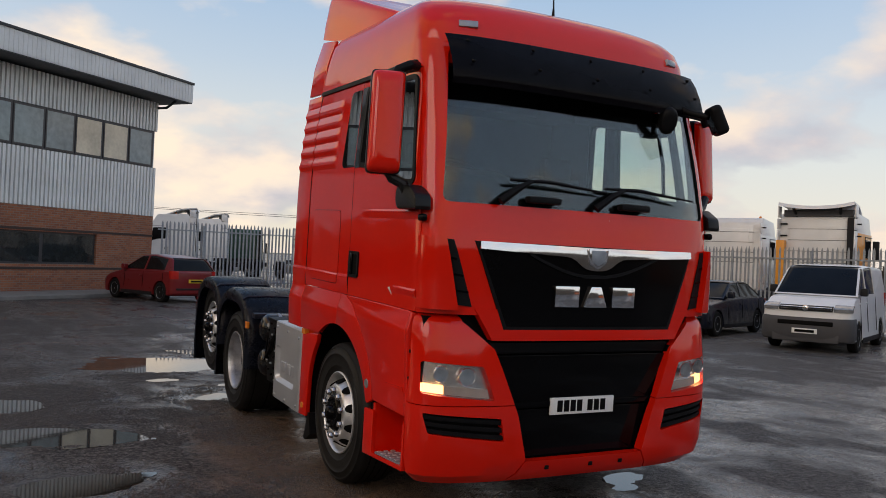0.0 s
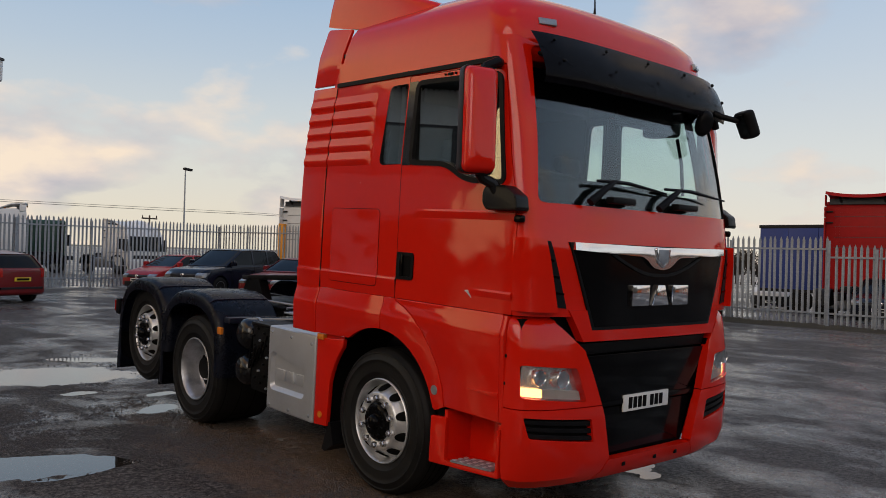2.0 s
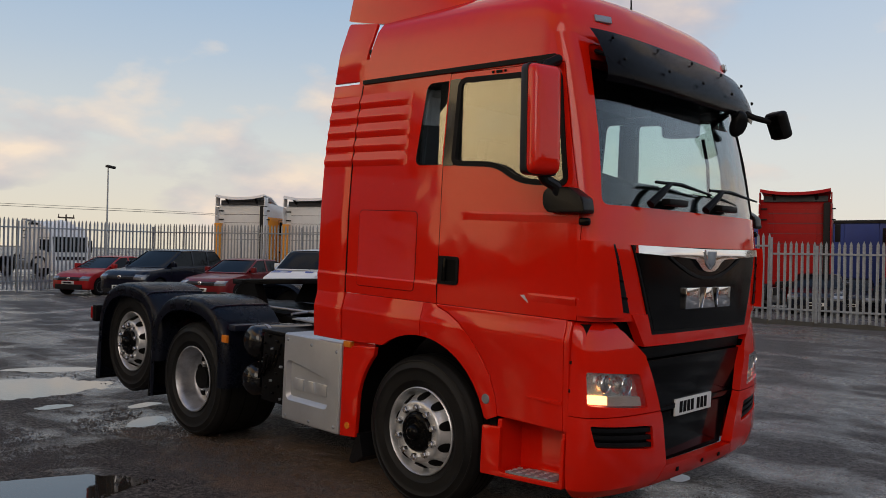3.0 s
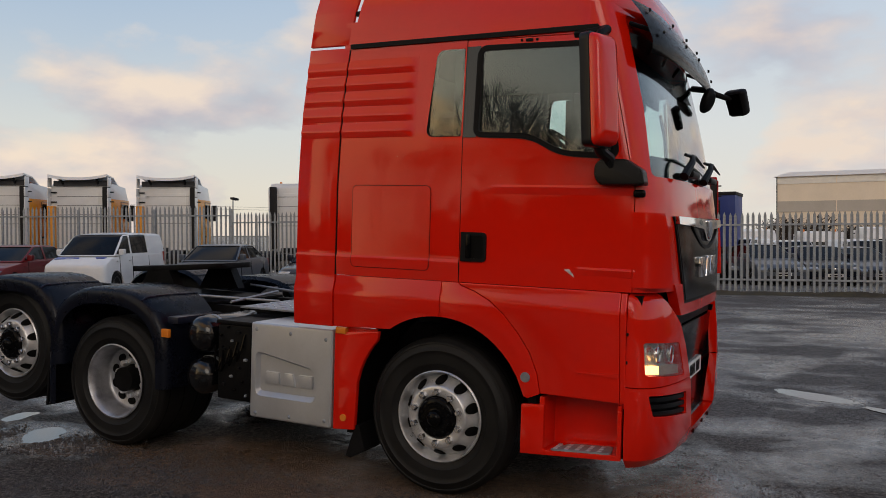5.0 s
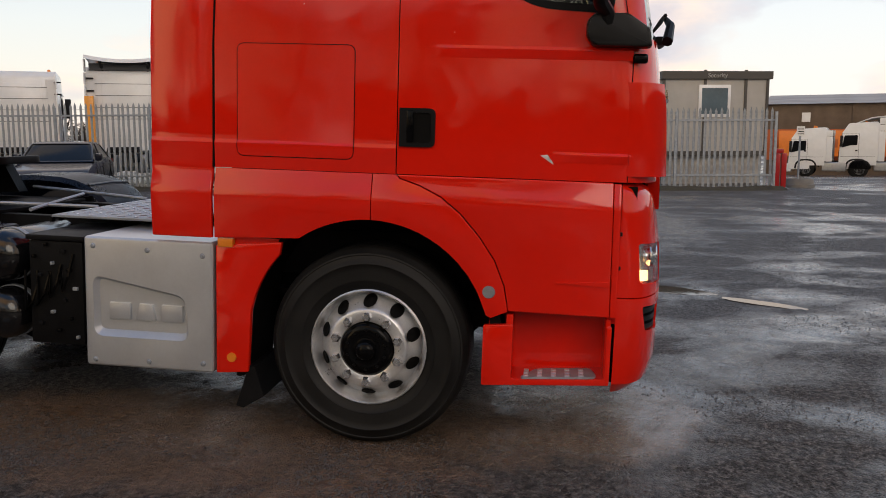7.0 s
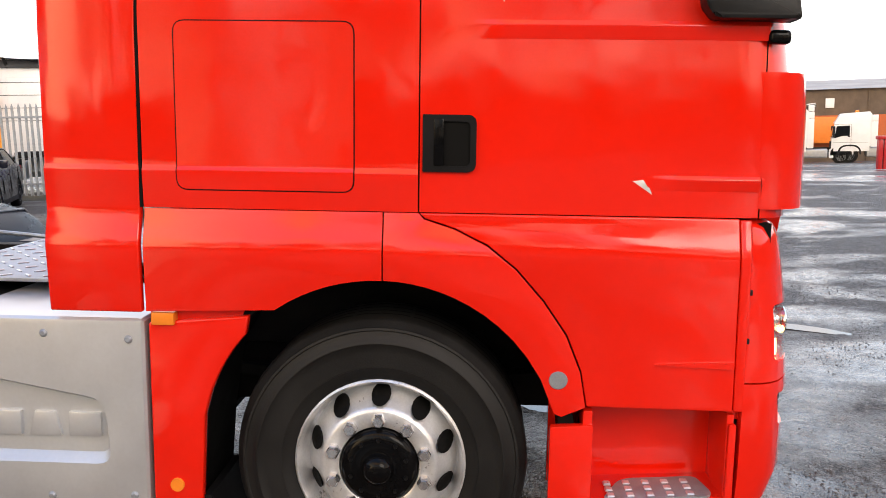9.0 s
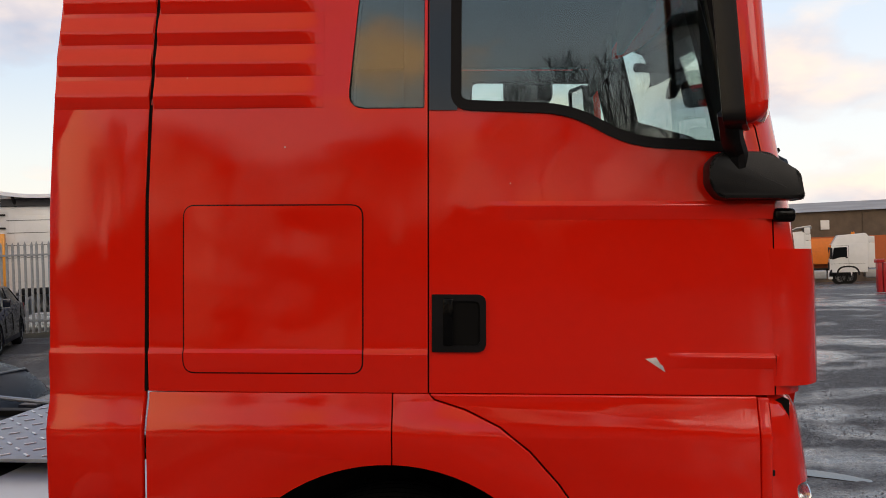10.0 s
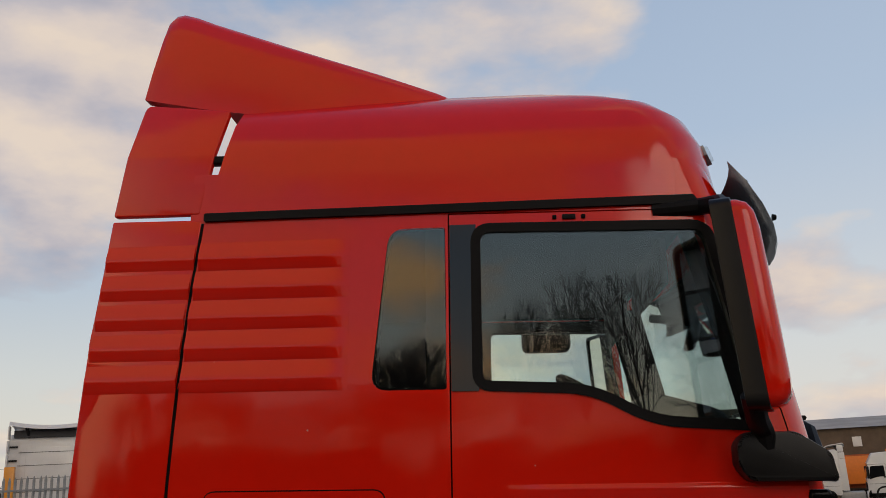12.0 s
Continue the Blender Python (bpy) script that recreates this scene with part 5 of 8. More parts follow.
# inside the cab
def build_inside():
    rows = []
    for z, f, back in ((1.75, 0.10, -0.62), (2.0, 0.08, -0.66), (2.14, 0.10, -0.75), (2.20, 0.16, -0.85)):
        rows.append([(-1.10, back, z)] + [(x, front_y(x, z) + f, z) for x in (-1.08, -0.8, -0.4, 0, 0.4, 0.8, 1.08)] + [(1.10, back, z)])
    part("dashboard", bm_loft(rows), DARKIN, lorry, "dark grey moulded dashboard", 40)
    part("cab_floor_inside", bm_box(-1.12, 1.12, -1.2, 0.7, 1.44, 1.47), DARKIN, lorry)
    part("bunk", bm_box(-1.08, 1.08, 0.15, 0.70, 1.75, 1.92, 0.04), GREYIN, lorry, "grey bunk mattress behind the seats")
    part("inner_back_wall", bm_box(-1.09, 1.09, 0.67, 0.70, 1.45, 3.2), GREYIN, lorry)
    part("headliner", bm_box(-1.06, 1.06, -1.0, 0.66, 2.935, 2.955), GREYIN, lorry)
    for s in (-1, 1):
        x = s * 0.62
        seat = part("seat_base", bm_box(x - 0.25, x + 0.25, -0.62, -0.14, 1.75, 1.92, 0.05, 3), GREYIN, lorry, "grey cloth seat")
        back = bm_box(x - 0.24, x + 0.24, -0.19, -0.06, 1.88, 2.40, 0.05, 3)
        for v in back.verts:
            v.co.y += (v.co.z - 1.88) * 0.12
        part("seat_back", back, GREYIN, seat)
        hr = bm_box(x - 0.14, x + 0.14, -0.14, -0.04, 2.37, 2.55, 0.045, 3)
        part("headrest", hr, GREYIN, seat)
    def lining(s, flip):
        bm = cut(side_plate(grown(DOOR, -0.03), -0.048, 0.01), bm_prism(grown(DOOR_GLASS, 0.008), "x", -1.6, -0.8))
        part("door_lining", flip(bm), DARKIN, lorry, "dark door lining", None)
        for shape, out in ((DOOR_GLASS, -0.026), (QUARTER, -0.020)):
            ring = cut(side_plate(grown(shape, 0.004), out, 0.030), bm_prism(grown(shape, -0.007), "x", -1.6, -0.8))
            part("window_reveal", flip(ring), INK, lorry, "", None)
        # lining coloured lighter so that the rear side window looks paler
        part("side_lining", flip(side_plate([(0.15, 1.46), (0.68, 1.46), (0.66, 2.93), (0.10, 2.93)], -0.048, 0.01)), LIGHTER_LINING, lorry, "blue-grey inner side lining, coloured lighter", None)
        part("side_lining", flip(side_plate([(-0.12, 1.46), (0.15, 1.46), (0.15, 2.31), (-0.12, 2.31)], -0.048, 0.01)), GREYIN, lorry, "", None)
    both(lining)
    ring = bmesh.new()
    n = 32
    pts = [(0.22 * math.cos(2 * math.pi * i / n), 0.22 * math.sin(2 * math.pi * i / n), 0) for i in range(n + 1)]
    bm_tube(pts, 0.016, 8, ring)
    bm_box(-0.2, 0.2, -0.02, 0.02, -0.03, -0.01, 0.005, 1, ring)
    bm_box(-0.07, 0.07, -0.09, 0.06, -0.05, 0.01, 0.02, 2, ring)
    wheel_ob = part("steering_wheel", ring, DARKIN, lorry, "dark steering wheel", 40)
    wheel_ob.matrix_local = pose(-0.62, -0.70, 2.27, 38, 0, 0)
    part("steering_column", bm_tube([(-0.62, -0.70, 2.26), (-0.62, -0.92, 1.95)], 0.045, 12), DARKIN, lorry)
    hump = bm_box(-0.86, -0.38, -1.12, -0.80, 2.12, 2.33, 0.06, 3)
    for v in hump.verts:
        v.co.z -= max(0.0, -0.9 - v.co.y) * 0.35
    part("instrument_hood", hump, DARKIN, lorry, "dark instrument hood", 40)
    for s in (-1, 1):
        part("pillar_trim", bm_tube([(s * 1.04, -1.15, 2.12), (s * 1.02, -1.07, 2.5), (s * 0.99, -0.97, 2.92)], [0.034, 0.03, 0.03], 8), DARKIN, lorry)
        part("sun_blind", bm_box(s * 0.52 - 0.36, s * 0.52 + 0.36, -0.93, -0.90, 2.72, 2.90, 0.01), DARKIN, lorry)
    # kerb mirror hanging outside over the passenger's window
    body = bm_box(1.17, 1.33, -0.73, -0.43, 2.76, 2.92, 0.045, 3)
    kerb = part("kerb_mirror", body, BLACK_PLASTIC, lorry, "black kerb mirror over the passenger window", 40)
    part("kerb_mirror_arm", bm_tube([(1.12, -0.58, 2.945), (1.22, -0.58, 2.95), (1.25, -0.58, 2.90)], 0.02, 8), BLACK_PLASTIC, kerb)
    part("centre_console", bm_box(-0.18, 0.22, -1.0, -0.66, 1.9, 2.28, 0.05, 3), DARKIN, lorry)
    part("grab_rail", bm_tube([(1.0, -0.98, 2.25), (0.99, -0.96, 2.5), (0.97, -0.92, 2.7)], 0.014, 8), DARKIN, lorry)


build_inside()


# ---- the yard ----
def ground_z(x, y):
    """Level in the yard, worn down under the lorry's front axle, and falling gently beyond the gate."""
    if x > 26:
        return -0.042 * (min(x, 90) - 26.0)
    return -0.030 * math.exp(-((x - AXLE.x) / 1.9) ** 2 - ((y - AXLE.y) / 0.9) ** 2)


PUDDLES = ((0.55, 7.9, 0.72, 0.34, -0.35), (2.05, 12.4, 0.92, 0.75, -0.5), (0.56, 6.18, 0.42, 0.25, 0.1), (6.85, 3.72, 0.38, 0.15, 1.0), (6.25, 2.95, 0.36, 0.075, 0.92), (4.5, 5.12, 0.22, 0.10, 0.4), (4.33, 4.9, 0.12, 0.06, 0.4), (3.55, 14.7, 0.55, 0.30, -0.5), (3.05, 13.7, 0.48, 0.20, -0.6), (0.05, 9.5, 0.36, 0.38, 0.2), (5.6, 24.5, 1.5, 0.45, 0.1), (2.30, 9.55, 0.26, 0.13, 0.8), (1.95, 10.9, 0.16, 0.10, 0.3), (2.70, 10.4, 0.18, 0.09, 0.3), (10.6, 2.0, 0.32, 0.16, 0.8), (14.5, 1.0, 0.8, 0.16, 0.8), (16.0, -0.2, 0.4, 0.12, 0.6), (19.0, -1.2, 0.7, 0.16, 0.5), (17.5, -0.6, 0.9, 0.18, 0.6), (-0.6, 12.6, 0.6, 0.3, 0.2), (12.0, 5.5, 0.4, 0.16, 0.4))
WHEEL_SPOTS = [(AXLE.x + dx, AXLE.y + dy) for dx in (-1.0, 1.0) for dy in (0.0, 2.89)]


def ground_relief(x, y):
    """The uneven worn surface round the lorry: lumps and ruts, pressed flat under the wheels and hollow under the puddles."""
    edge = min(1.0, max(0.0, min(x + 4.0, 9.5 - x, y - 0.2, 14.5 - y)))
    v = Vector((x, y, 0.0))
    z = 0.010 * noise.noise(v * 0.9) + 0.007 * noise.noise(v * 2.6 + Vector((7, 3, 0))) + 0.0055 * noise.noise(v * 6.5) + 0.004 * noise.noise(v * 14.0)
    for a, b in WHEEL_SPOTS:
        d = math.hypot((x - a) * 1.1, (y - b) * 1.4)
        if d < 0.75:
            z *= max(0.0, (d - 0.35) / 0.4)
    for a, b, c, d, turn in PUDDLES:
        if abs(x - a) < c + 0.4 and abs(y - b) < c + 0.4:
            co, si = math.cos(turn), math.sin(turn)
            u, w = ((x - a) * co + (y - b) * si) / (c + 0.05), (-(x - a) * si + (y - b) * co) / (d + 0.05)
            k = max(0.0, 1.0 - (u * u + w * w))
            z = z * (1 - 0.5 * k) - 0.011 * min(1.0, 2.0 * k)
    return z * edge


def ground_material():
    ma = bpy.data.materials.new("wet_gravel_yard")
    ma.use_nodes = True
    nt = ma.node_tree
    N, K = nt.nodes.new, nt.links.new
    b = nt.nodes["Principled BSDF"]
    co = N("ShaderNodeTexCoord")

    def noise_tex(scale, detail=6, rough=0.55, dist=0.0):
        n = N("ShaderNodeTexNoise")
        n.inputs["Scale"].default_value, n.inputs["Detail"].default_value = scale, detail
        n.inputs["Roughness"].default_value, n.inputs["Distortion"].default_value = rough, dist
        K(co.outputs["Object"], n.inputs["Vector"])
        return n.outputs[0]

    def ramp(f, *stops):
        r = N("ShaderNodeValToRGB")
        els = r.color_ramp.elements
        while len(els) < len(stops):
            els.new(0.5)
        for e, (p, c) in zip(els, stops):
            e.position, e.color = p, (*c, 1) if isinstance(c, tuple) else (c, c, c, 1)
        K(f, r.inputs[0])
        return r.outputs[0]

    def mix(f, a, c, kind="MIX"):
        n = N("ShaderNodeMix")
        n.data_type, n.blend_type = "RGBA", kind
        K(f, n.inputs[0]) if not isinstance(f, (int, float)) else None
        if isinstance(f, (int, float)):
            n.inputs[0].default_value = f
        for sock, v in ((n.inputs[6], a), (n.inputs[7], c)):
            if isinstance(v, tuple):
                sock.default_value = (*v, 1)
            else:
                K(v, sock)
        return n.outputs[2]
    def calc(op, a, c=None, d=None):
        n = N("ShaderNodeMath")
        n.operation = op
        for k, v in enumerate((a, c, d)):
            if v is None:
                continue
            if isinstance(v, (int, float)):
                n.inputs[k].default_value = v
            else:
                K(v, n.inputs[k])
        return n.outputs[0]
    big, mid_n, small, grit = noise_tex(0.16, 5, 0.5, 0.4), noise_tex(0.8, 9, 0.62, 0.5), noise_tex(6, 7, 0.6), noise_tex(85, 4, 0.7)
    mp, tr = N("ShaderNodeMapping"), N("ShaderNodeTexNoise")
    mp.inputs["Rotation"].default_value = (0, 0, 0.5)
    mp.inputs["Scale"].default_value = (1.7, 0.22, 1)
    K(co.outputs["Object"], mp.inputs["Vector"])
    K(mp.outputs[0], tr.inputs["Vector"])
    tr.inputs["Scale"].default_value, tr.inputs["Detail"].default_value = 1.0, 6
    field = calc("ADD", calc("MULTIPLY_ADD", big, 0.55, calc("MULTIPLY", mid_n, 0.75)), calc("MULTIPLY_ADD", tr.outputs[0], 0.45, calc("MULTIPLY", small, 0.16)))
    dry = ramp(calc("SUBTRACT", field, 0.40), (0.47, 0.0), (0.60, 1.0))
    # smooth brown mud worn beside the wheels
    sp = N("ShaderNodeSeparateXYZ")
    K(co.outputs["Object"], sp.inputs[0])
    mx_, my_ = calc("MULTIPLY_ADD", sp.outputs[0], 0.62, -1.5), calc("MULTIPLY_ADD", sp.outputs[1], 0.27, -1.75)
    far_ = calc("SQRT", calc("ADD", calc("MULTIPLY", mx_, mx_), calc("MULTIPLY", my_, my_)))
    mud = ramp(calc("MULTIPLY_ADD", mid_n, 1.3, calc("MULTIPLY", far_, 0.6)), (0.92, 1.0), (1.16, 0.0))
    vo = N("ShaderNodeTexVoronoi")
    vo.inputs["Scale"].default_value = 75.0
    vo.inputs["Randomness"].default_value = 1.0
    K(co.outputs["Object"], vo.inputs["Vector"])
    peb = vo.outputs["Distance"]
    wetcol = mix(ramp(small, (0.35, 0.0), (0.7, 1.0)), (0.060, 0.048, 0.040), (0.112, 0.092, 0.078))
    drycol = mix(ramp(small, (0.3, 0.0), (0.72, 1.0)), (0.105, 0.089, 0.078), (0.25, 0.22, 0.196))
    drycol = mix(ramp(grit, (0.45, 0.0), (0.75, 0.55)), drycol, (0.21, 0.185, 0.16))
    shade = N("ShaderNodeSeparateColor")
    K(vo.outputs["Color"], shade.inputs[0])
    lumps = noise_tex(26, 3, 0.6)
    drycol = mix(ramp(shade.outputs[0], (0.0, 0.85), (0.65, 0.0)), drycol, (0.022, 0.017, 0.0135))
    drycol = mix(ramp(shade.outputs[1], (0.80, 0.0), (1.0, 0.7)), drycol, (0.30, 0.27, 0.235))
    drycol = mix(ramp(lumps, (0.40, 0.75), (0.58, 0.0)), drycol, (0.028, 0.022, 0.018))
    wetcol = mix(ramp(lumps, (0.40, 0.7), (0.60, 0.0)), wetcol, (0.026, 0.020, 0.015))
    col = mix(dry, wetcol, drycol)
    col = mix(mud, col, mix(ramp(small, (0.3, 0.0), (0.7, 1.0)), (0.150, 0.096, 0.062), (0.205, 0.138, 0.094)))
    east = ramp(calc("MULTIPLY_ADD", sp.outputs[0], 0.1, calc("MULTIPLY", mid_n, 0.25)), (0.42, 0.0), (0.72, 1.0))
    # the yard turns from gravel to old dark asphalt towards the fence
    col = mix(calc("MULTIPLY", east, 0.65), col, mix(ramp(small, (0.3, 0.0), (0.72, 1.0)), (0.088, 0.084, 0.081), (0.190, 0.180, 0.174)))
    col = mix(ramp(lumps, (0.36, 0.75), (0.58, 0.0)), col, mix(1.0, col, (0.42, 0.42, 0.42), "MULTIPLY"))
    col = mix(ramp(grit, (0.55, 0.0), (0.72, 0.45)), col, mix(1.0, col, (2.2, 2.2, 2.2), "MULTIPLY"))
    K(col, b.inputs["Base Color"])
    rough = calc("ADD", calc("MULTIPLY_ADD", dry, 0.40, 0.08), calc("MULTIPLY_ADD", shade.outputs[2], 0.16, calc("MULTIPLY", small, 0.10)))
    K(rough, b.inputs["Roughness"])
    K(calc("MULTIPLY_ADD", calc("MAXIMUM", dry, calc("MULTIPLY", east, 0.32)), -0.38, 0.56), b.inputs["Specular IOR Level"])
    lump = calc("MULTIPLY_ADD", grit, 0.75, calc("MULTIPLY", small, 1.1))
    lump = calc("MULTIPLY_ADD", peb, -0.6, calc("MULTIPLY_ADD", lumps, 0.9, lump))
    hgt = calc("MULTIPLY", lump, calc("MULTIPLY_ADD", dry, 0.88, 0.12))
    h2 = calc("MULTIPLY_ADD", mid_n, 0.45, hgt)
    bp = N("ShaderNodeBump")
    bp.inputs["Strength"].default_value, bp.inputs["Distance"].default_value = 0.8, 0.045
    K(h2, bp.inputs["Height"])
    K(bp.outputs[0], b.inputs["Normal"])
    # a film of rain water where the yard is wet
    film = calc("MULTIPLY", calc("SUBTRACT", 1.0, dry), ramp(calc("MULTIPLY_ADD", small, 0.5, calc("MULTIPLY", tr.outputs[0], 0.6)), (0.44, 0.0), (0.60, 0.65)))
    K(film, b.inputs["Coat Weight"])
    b.inputs["Coat Roughness"].default_value, b.inputs["Coat IOR"].default_value = 0.09, 1.36
    wv = N("ShaderNodeBump")
    wv.inputs["Strength"].default_value, wv.inputs["Distance"].default_value = 0.6, 0.010
    K(calc("MULTIPLY_ADD", lumps, 0.4, small), wv.inputs["Height"])
    K(wv.outputs[0], b.inputs["Coat Normal"])
    return ma


def water_material():
    ma = bpy.data.materials.new("puddle_water")
    ma.use_nodes = True
    nt = ma.node_tree
    N, K = nt.nodes.new, nt.links.new
    b = nt.nodes["Principled BSDF"]
    b.inputs["Base Color"].default_value = (0.030, 0.024, 0.018, 1)
    b.inputs["Roughness"].default_value, b.inputs["IOR"].default_value = 0.03, 1.6
    co, n, bp = N("ShaderNodeTexCoord"), N("ShaderNodeTexNoise"), N("ShaderNodeBump")
    n.inputs["Scale"].default_value = 9
    K(co.outputs["Object"], n.inputs["Vector"])
    bp.inputs["Strength"].default_value, bp.inputs["Distance"].default_value = 0.012, 0.01
    K(n.outputs[0], bp.inputs["Height"])
    K(bp.outputs[0], b.inputs["Normal"])
    return ma


GROUND, WATER = ground_material(), water_material()


def build_ground():
    bm = bmesh.new()
    xs = [-2500, -600, -150, -60, -30, -20, -12, -8, -6, -5] + [-4 + 0.075 * i for i in range(181)] + [10, 11, 13, 15, 17, 19, 21, 23, 26, 30, 40, 60, 90, 200, 600, 2500]
    ys = [-2500, -600, -150, -60, -30, -12, -6, -3, -1] + [0.2 + 0.075 * i for i in range(192)] + [15, 16, 18, 21, 25, 30, 36, 45, 60, 100, 250, 700, 2500]
    near = lambda x, y: -4 < x < 9.5 and 0.2 < y < 14.5
    grid = [[bm.verts.new((x, y, ground_z(x, y) + (ground_relief(x, y) if near(x, y) else 0.0))) for x in xs] for y in ys]
    for a, b in zip(grid, grid[1:]):
        for i in range(len(xs) - 1):
            bm.faces.new((a[i], a[i + 1], b[i + 1], b[i]))
    g = finish("ground", bm, GROUND, None, 60)
    tagged(g, "dark wet gravel and worn asphalt yard with puddles", "ground", kind="structure")


def puddle(x, y, rx, ry, turn, seed, jag=0.17):
    rnd = random.Random(seed)
    n = 120
    jag *= min(1.0, max(0.5, 1.6 * ry / rx))
    ph = [rnd.uniform(0, 6.28) for _ in range(16)]
    pts = []
    for i in range(n):
        a = 2 * math.pi * i / n
        k = 1 + jag * sum(math.sin((m + 2) * a + ph[m]) / (m + 2) ** 1.15 for m in range(16)) * 1.5
        px, py = 1.2 * rx * k * math.cos(a), 1.3 * ry * k * math.sin(a)
        c, s = math.cos(turn), math.sin(turn)
        pts.append((x + px * c - py * s, y + px * s + py * c))
    z = ground_z(x, y)
    bm = bm_prism(pts, "z", z - 0.014, z - 0.001)
    ob = finish("puddle", bm, WATER)
    tagged(ob, "shallow muddy rain puddle on the gravel yard", "puddle", "puddles in the yard", "structure")


build_ground()
for i, p in enumerate(PUDDLES):
    puddle(*p, seed=i)


def gravel(name, x0, x1, y0, y1, count, lo, hi, seed, cut_at=0.0):
    """Loose stones lying on the yard, thicker where the noise is high."""
    rnd = random.Random(seed)
    verts, faces = [], []
    shape = [(1, 0, 0), (-1, 0, 0), (0, 1, 0), (0, -1, 0), (0, 0, 0.8), (0, 0, -0.5)]
    tri = [(0, 2, 4), (2, 1, 4), (1, 3, 4), (3, 0, 4), (2, 0, 5), (1, 2, 5), (3, 1, 5), (0, 3, 5)]
    made = 0
    while made < count:
        x, y = rnd.uniform(x0, x1), rnd.uniform(y0, y1)
        wet = any(((x - a) / (c + 0.1)) ** 2 + ((y - b) / (max(d, c * 0.45) + 0.1)) ** 2 < 1 for a, b, c, d, _ in PUDDLES)
        if wet or noise.noise(Vector((x * 0.8, y * 0.8, seed))) + 0.5 * noise.noise(Vector((x * 3.1, y * 3.1, seed))) < cut_at + rnd.uniform(-0.2, 0.2):
            made += 0.02
            continue
        r = lo + (hi - lo) * rnd.random() ** 3
        a = rnd.uniform(0, 6.28)
        c, s2 = math.cos(a), math.sin(a)
        base = len(verts)
        z = ground_z(x, y) + (ground_relief(x, y) if -4 < x < 9.5 and 0.2 < y < 14.5 else 0.0)
        for px, py, pz in shape:
            k = rnd.uniform(0.65, 1.3) * r
            verts.append((x + (px * c - py * s2) * k, y + (px * s2 + py * c) * k, z + pz * k * 0.8 + r * 0.25))
        faces += [(base + p, base + q, base + w) for p, q, w in tri]
        made += 1
    me = bpy.data.meshes.new(name)
    me.from_pydata(verts, [], faces)
    me.materials.append(STONES)
    tagged(new(name, me), "loose dark gravel stones scattered on the yard", "gravel", kind="stuff")


STONES = mat("gravel_stones", (0.030, 0.025, 0.021), 0.45, var=0.7, scale=30, tint=(0.12, 0.10, 0.085), spec=0.5)
gravel("gravel", -2.2, 2.5, 5.4, 11.5, 80000, 0.0025, 0.012, 3, 0.06)
gravel("gravel", -2.2, 3.4, 2.6, 5.4, 26000, 0.0018, 0.007, 4, 0.0)
gravel("gravel", 3.2, 11.0, -1.5, 4.6, 16000, 0.002, 0.009, 5, 0.10)
gravel("gravel", -4.0, 8.0, 11.5, 20.0, 16000, 0.004, 0.016, 8, 0.14)


# ---- palisade fence ----
def fence(points, label, pitch=0.155, heights=(2.25,), post_every=2.75, name="fence"):
    top = empty(name, Matrix.Translation((*points[0], ground_z(*points[0]))), label, "fence", kind="structure")
    inv = top.matrix_world.inverted()
    prof = [(-0.038, 0.0), (-0.022, -0.012), (0.0, -0.018), (0.022, -0.012), (0.038, 0.0), (0.022, -0.006), (0.0, -0.011), (-0.022, -0.006)]
    for (x0, y0), (x1, y1), height in zip(points, points[1:], heights):
        rings = [[(x, y, z) for x, y in prof] for z in (0.08, height - 0.10)]
        rings.append([(x * 0.55, y, height - 0.045) for x, y in prof])
        rings.append([(x * 0.12, y, height) for x, y in prof])
        first = part("picket", bm_loft(rings), STEEL, top, "", 40)
        pm, used = first.data, False
        d = Vector((x1 - x0, y1 - y0, 0))
        length = d.length
        a = math.degrees(math.atan2(d.y, d.x))
        for i in range(int(length / pitch)):
            p = Vector((x0, y0, 0)) + d * ((i + 0.5) * pitch / length)
            p.z = ground_z(p.x, p.y)
            if not used:
                ob, used = first, True
            else:
                ob = new("picket", pm)
                ob.parent = top
            rnd = random.Random(i * 7 + int(x0 * 13))
            ob.matrix_local = inv @ Matrix.Translation(p) @ pose(0, 0, rnd.uniform(-0.012, 0.012), rnd.uniform(-0.5, 0.5), rnd.uniform(-0.4, 0.4), a)
        z0, z1 = ground_z(x0, y0), ground_z(x1, y1)
        side = Vector((-d.y, d.x, 0)).normalized() * 0.03
        for h in (0.40, height - 0.35):
            bm = bm_box(0, length, -0.02, 0.02, -0.025, 0.025)
            ob = part("rail", bm, STEEL, top, "", None)
            m = Matrix.Translation(Vector((x0, y0, z0 + h)) + side) @ pose(0, 0, 0, 0, -math.degrees(math.atan2(z1 - z0, length)), a)
            ob.matrix_local = inv @ m
        for k in range(int(length / post_every) + 1):
            p = Vector((x0, y0, 0)) + d * min(1.0, k * post_every / length) + side * 2.4
            ob = part("post", bm_box(-0.035, 0.035, -0.03, 0.03, -0.05, height - 0.12, 0.004, 1), STEEL, top, "", None)
            ob.matrix_local = inv @ Matrix.Translation((p.x, p.y, ground_z(p.x, p.y))) @ pose(0, 0, 0, 0, 0, a)
    return top


fence([(22.85, -1.15), (21.7, 11.0), (20.6, 23.0), (15.6, 34.6)], "galvanised steel palisade fence with pointed pickets round the yard", heights=(2.28, 2.5, 2.75))
fence([(15.6, 34.6), (5.6, 34.0)], "galvanised steel palisade fence and gates beside the brick building", heights=(2.75,))
fence([(28.6, -8.4), (34.0, -18.0)], "galvanised palisade fence beyond the yard gate")


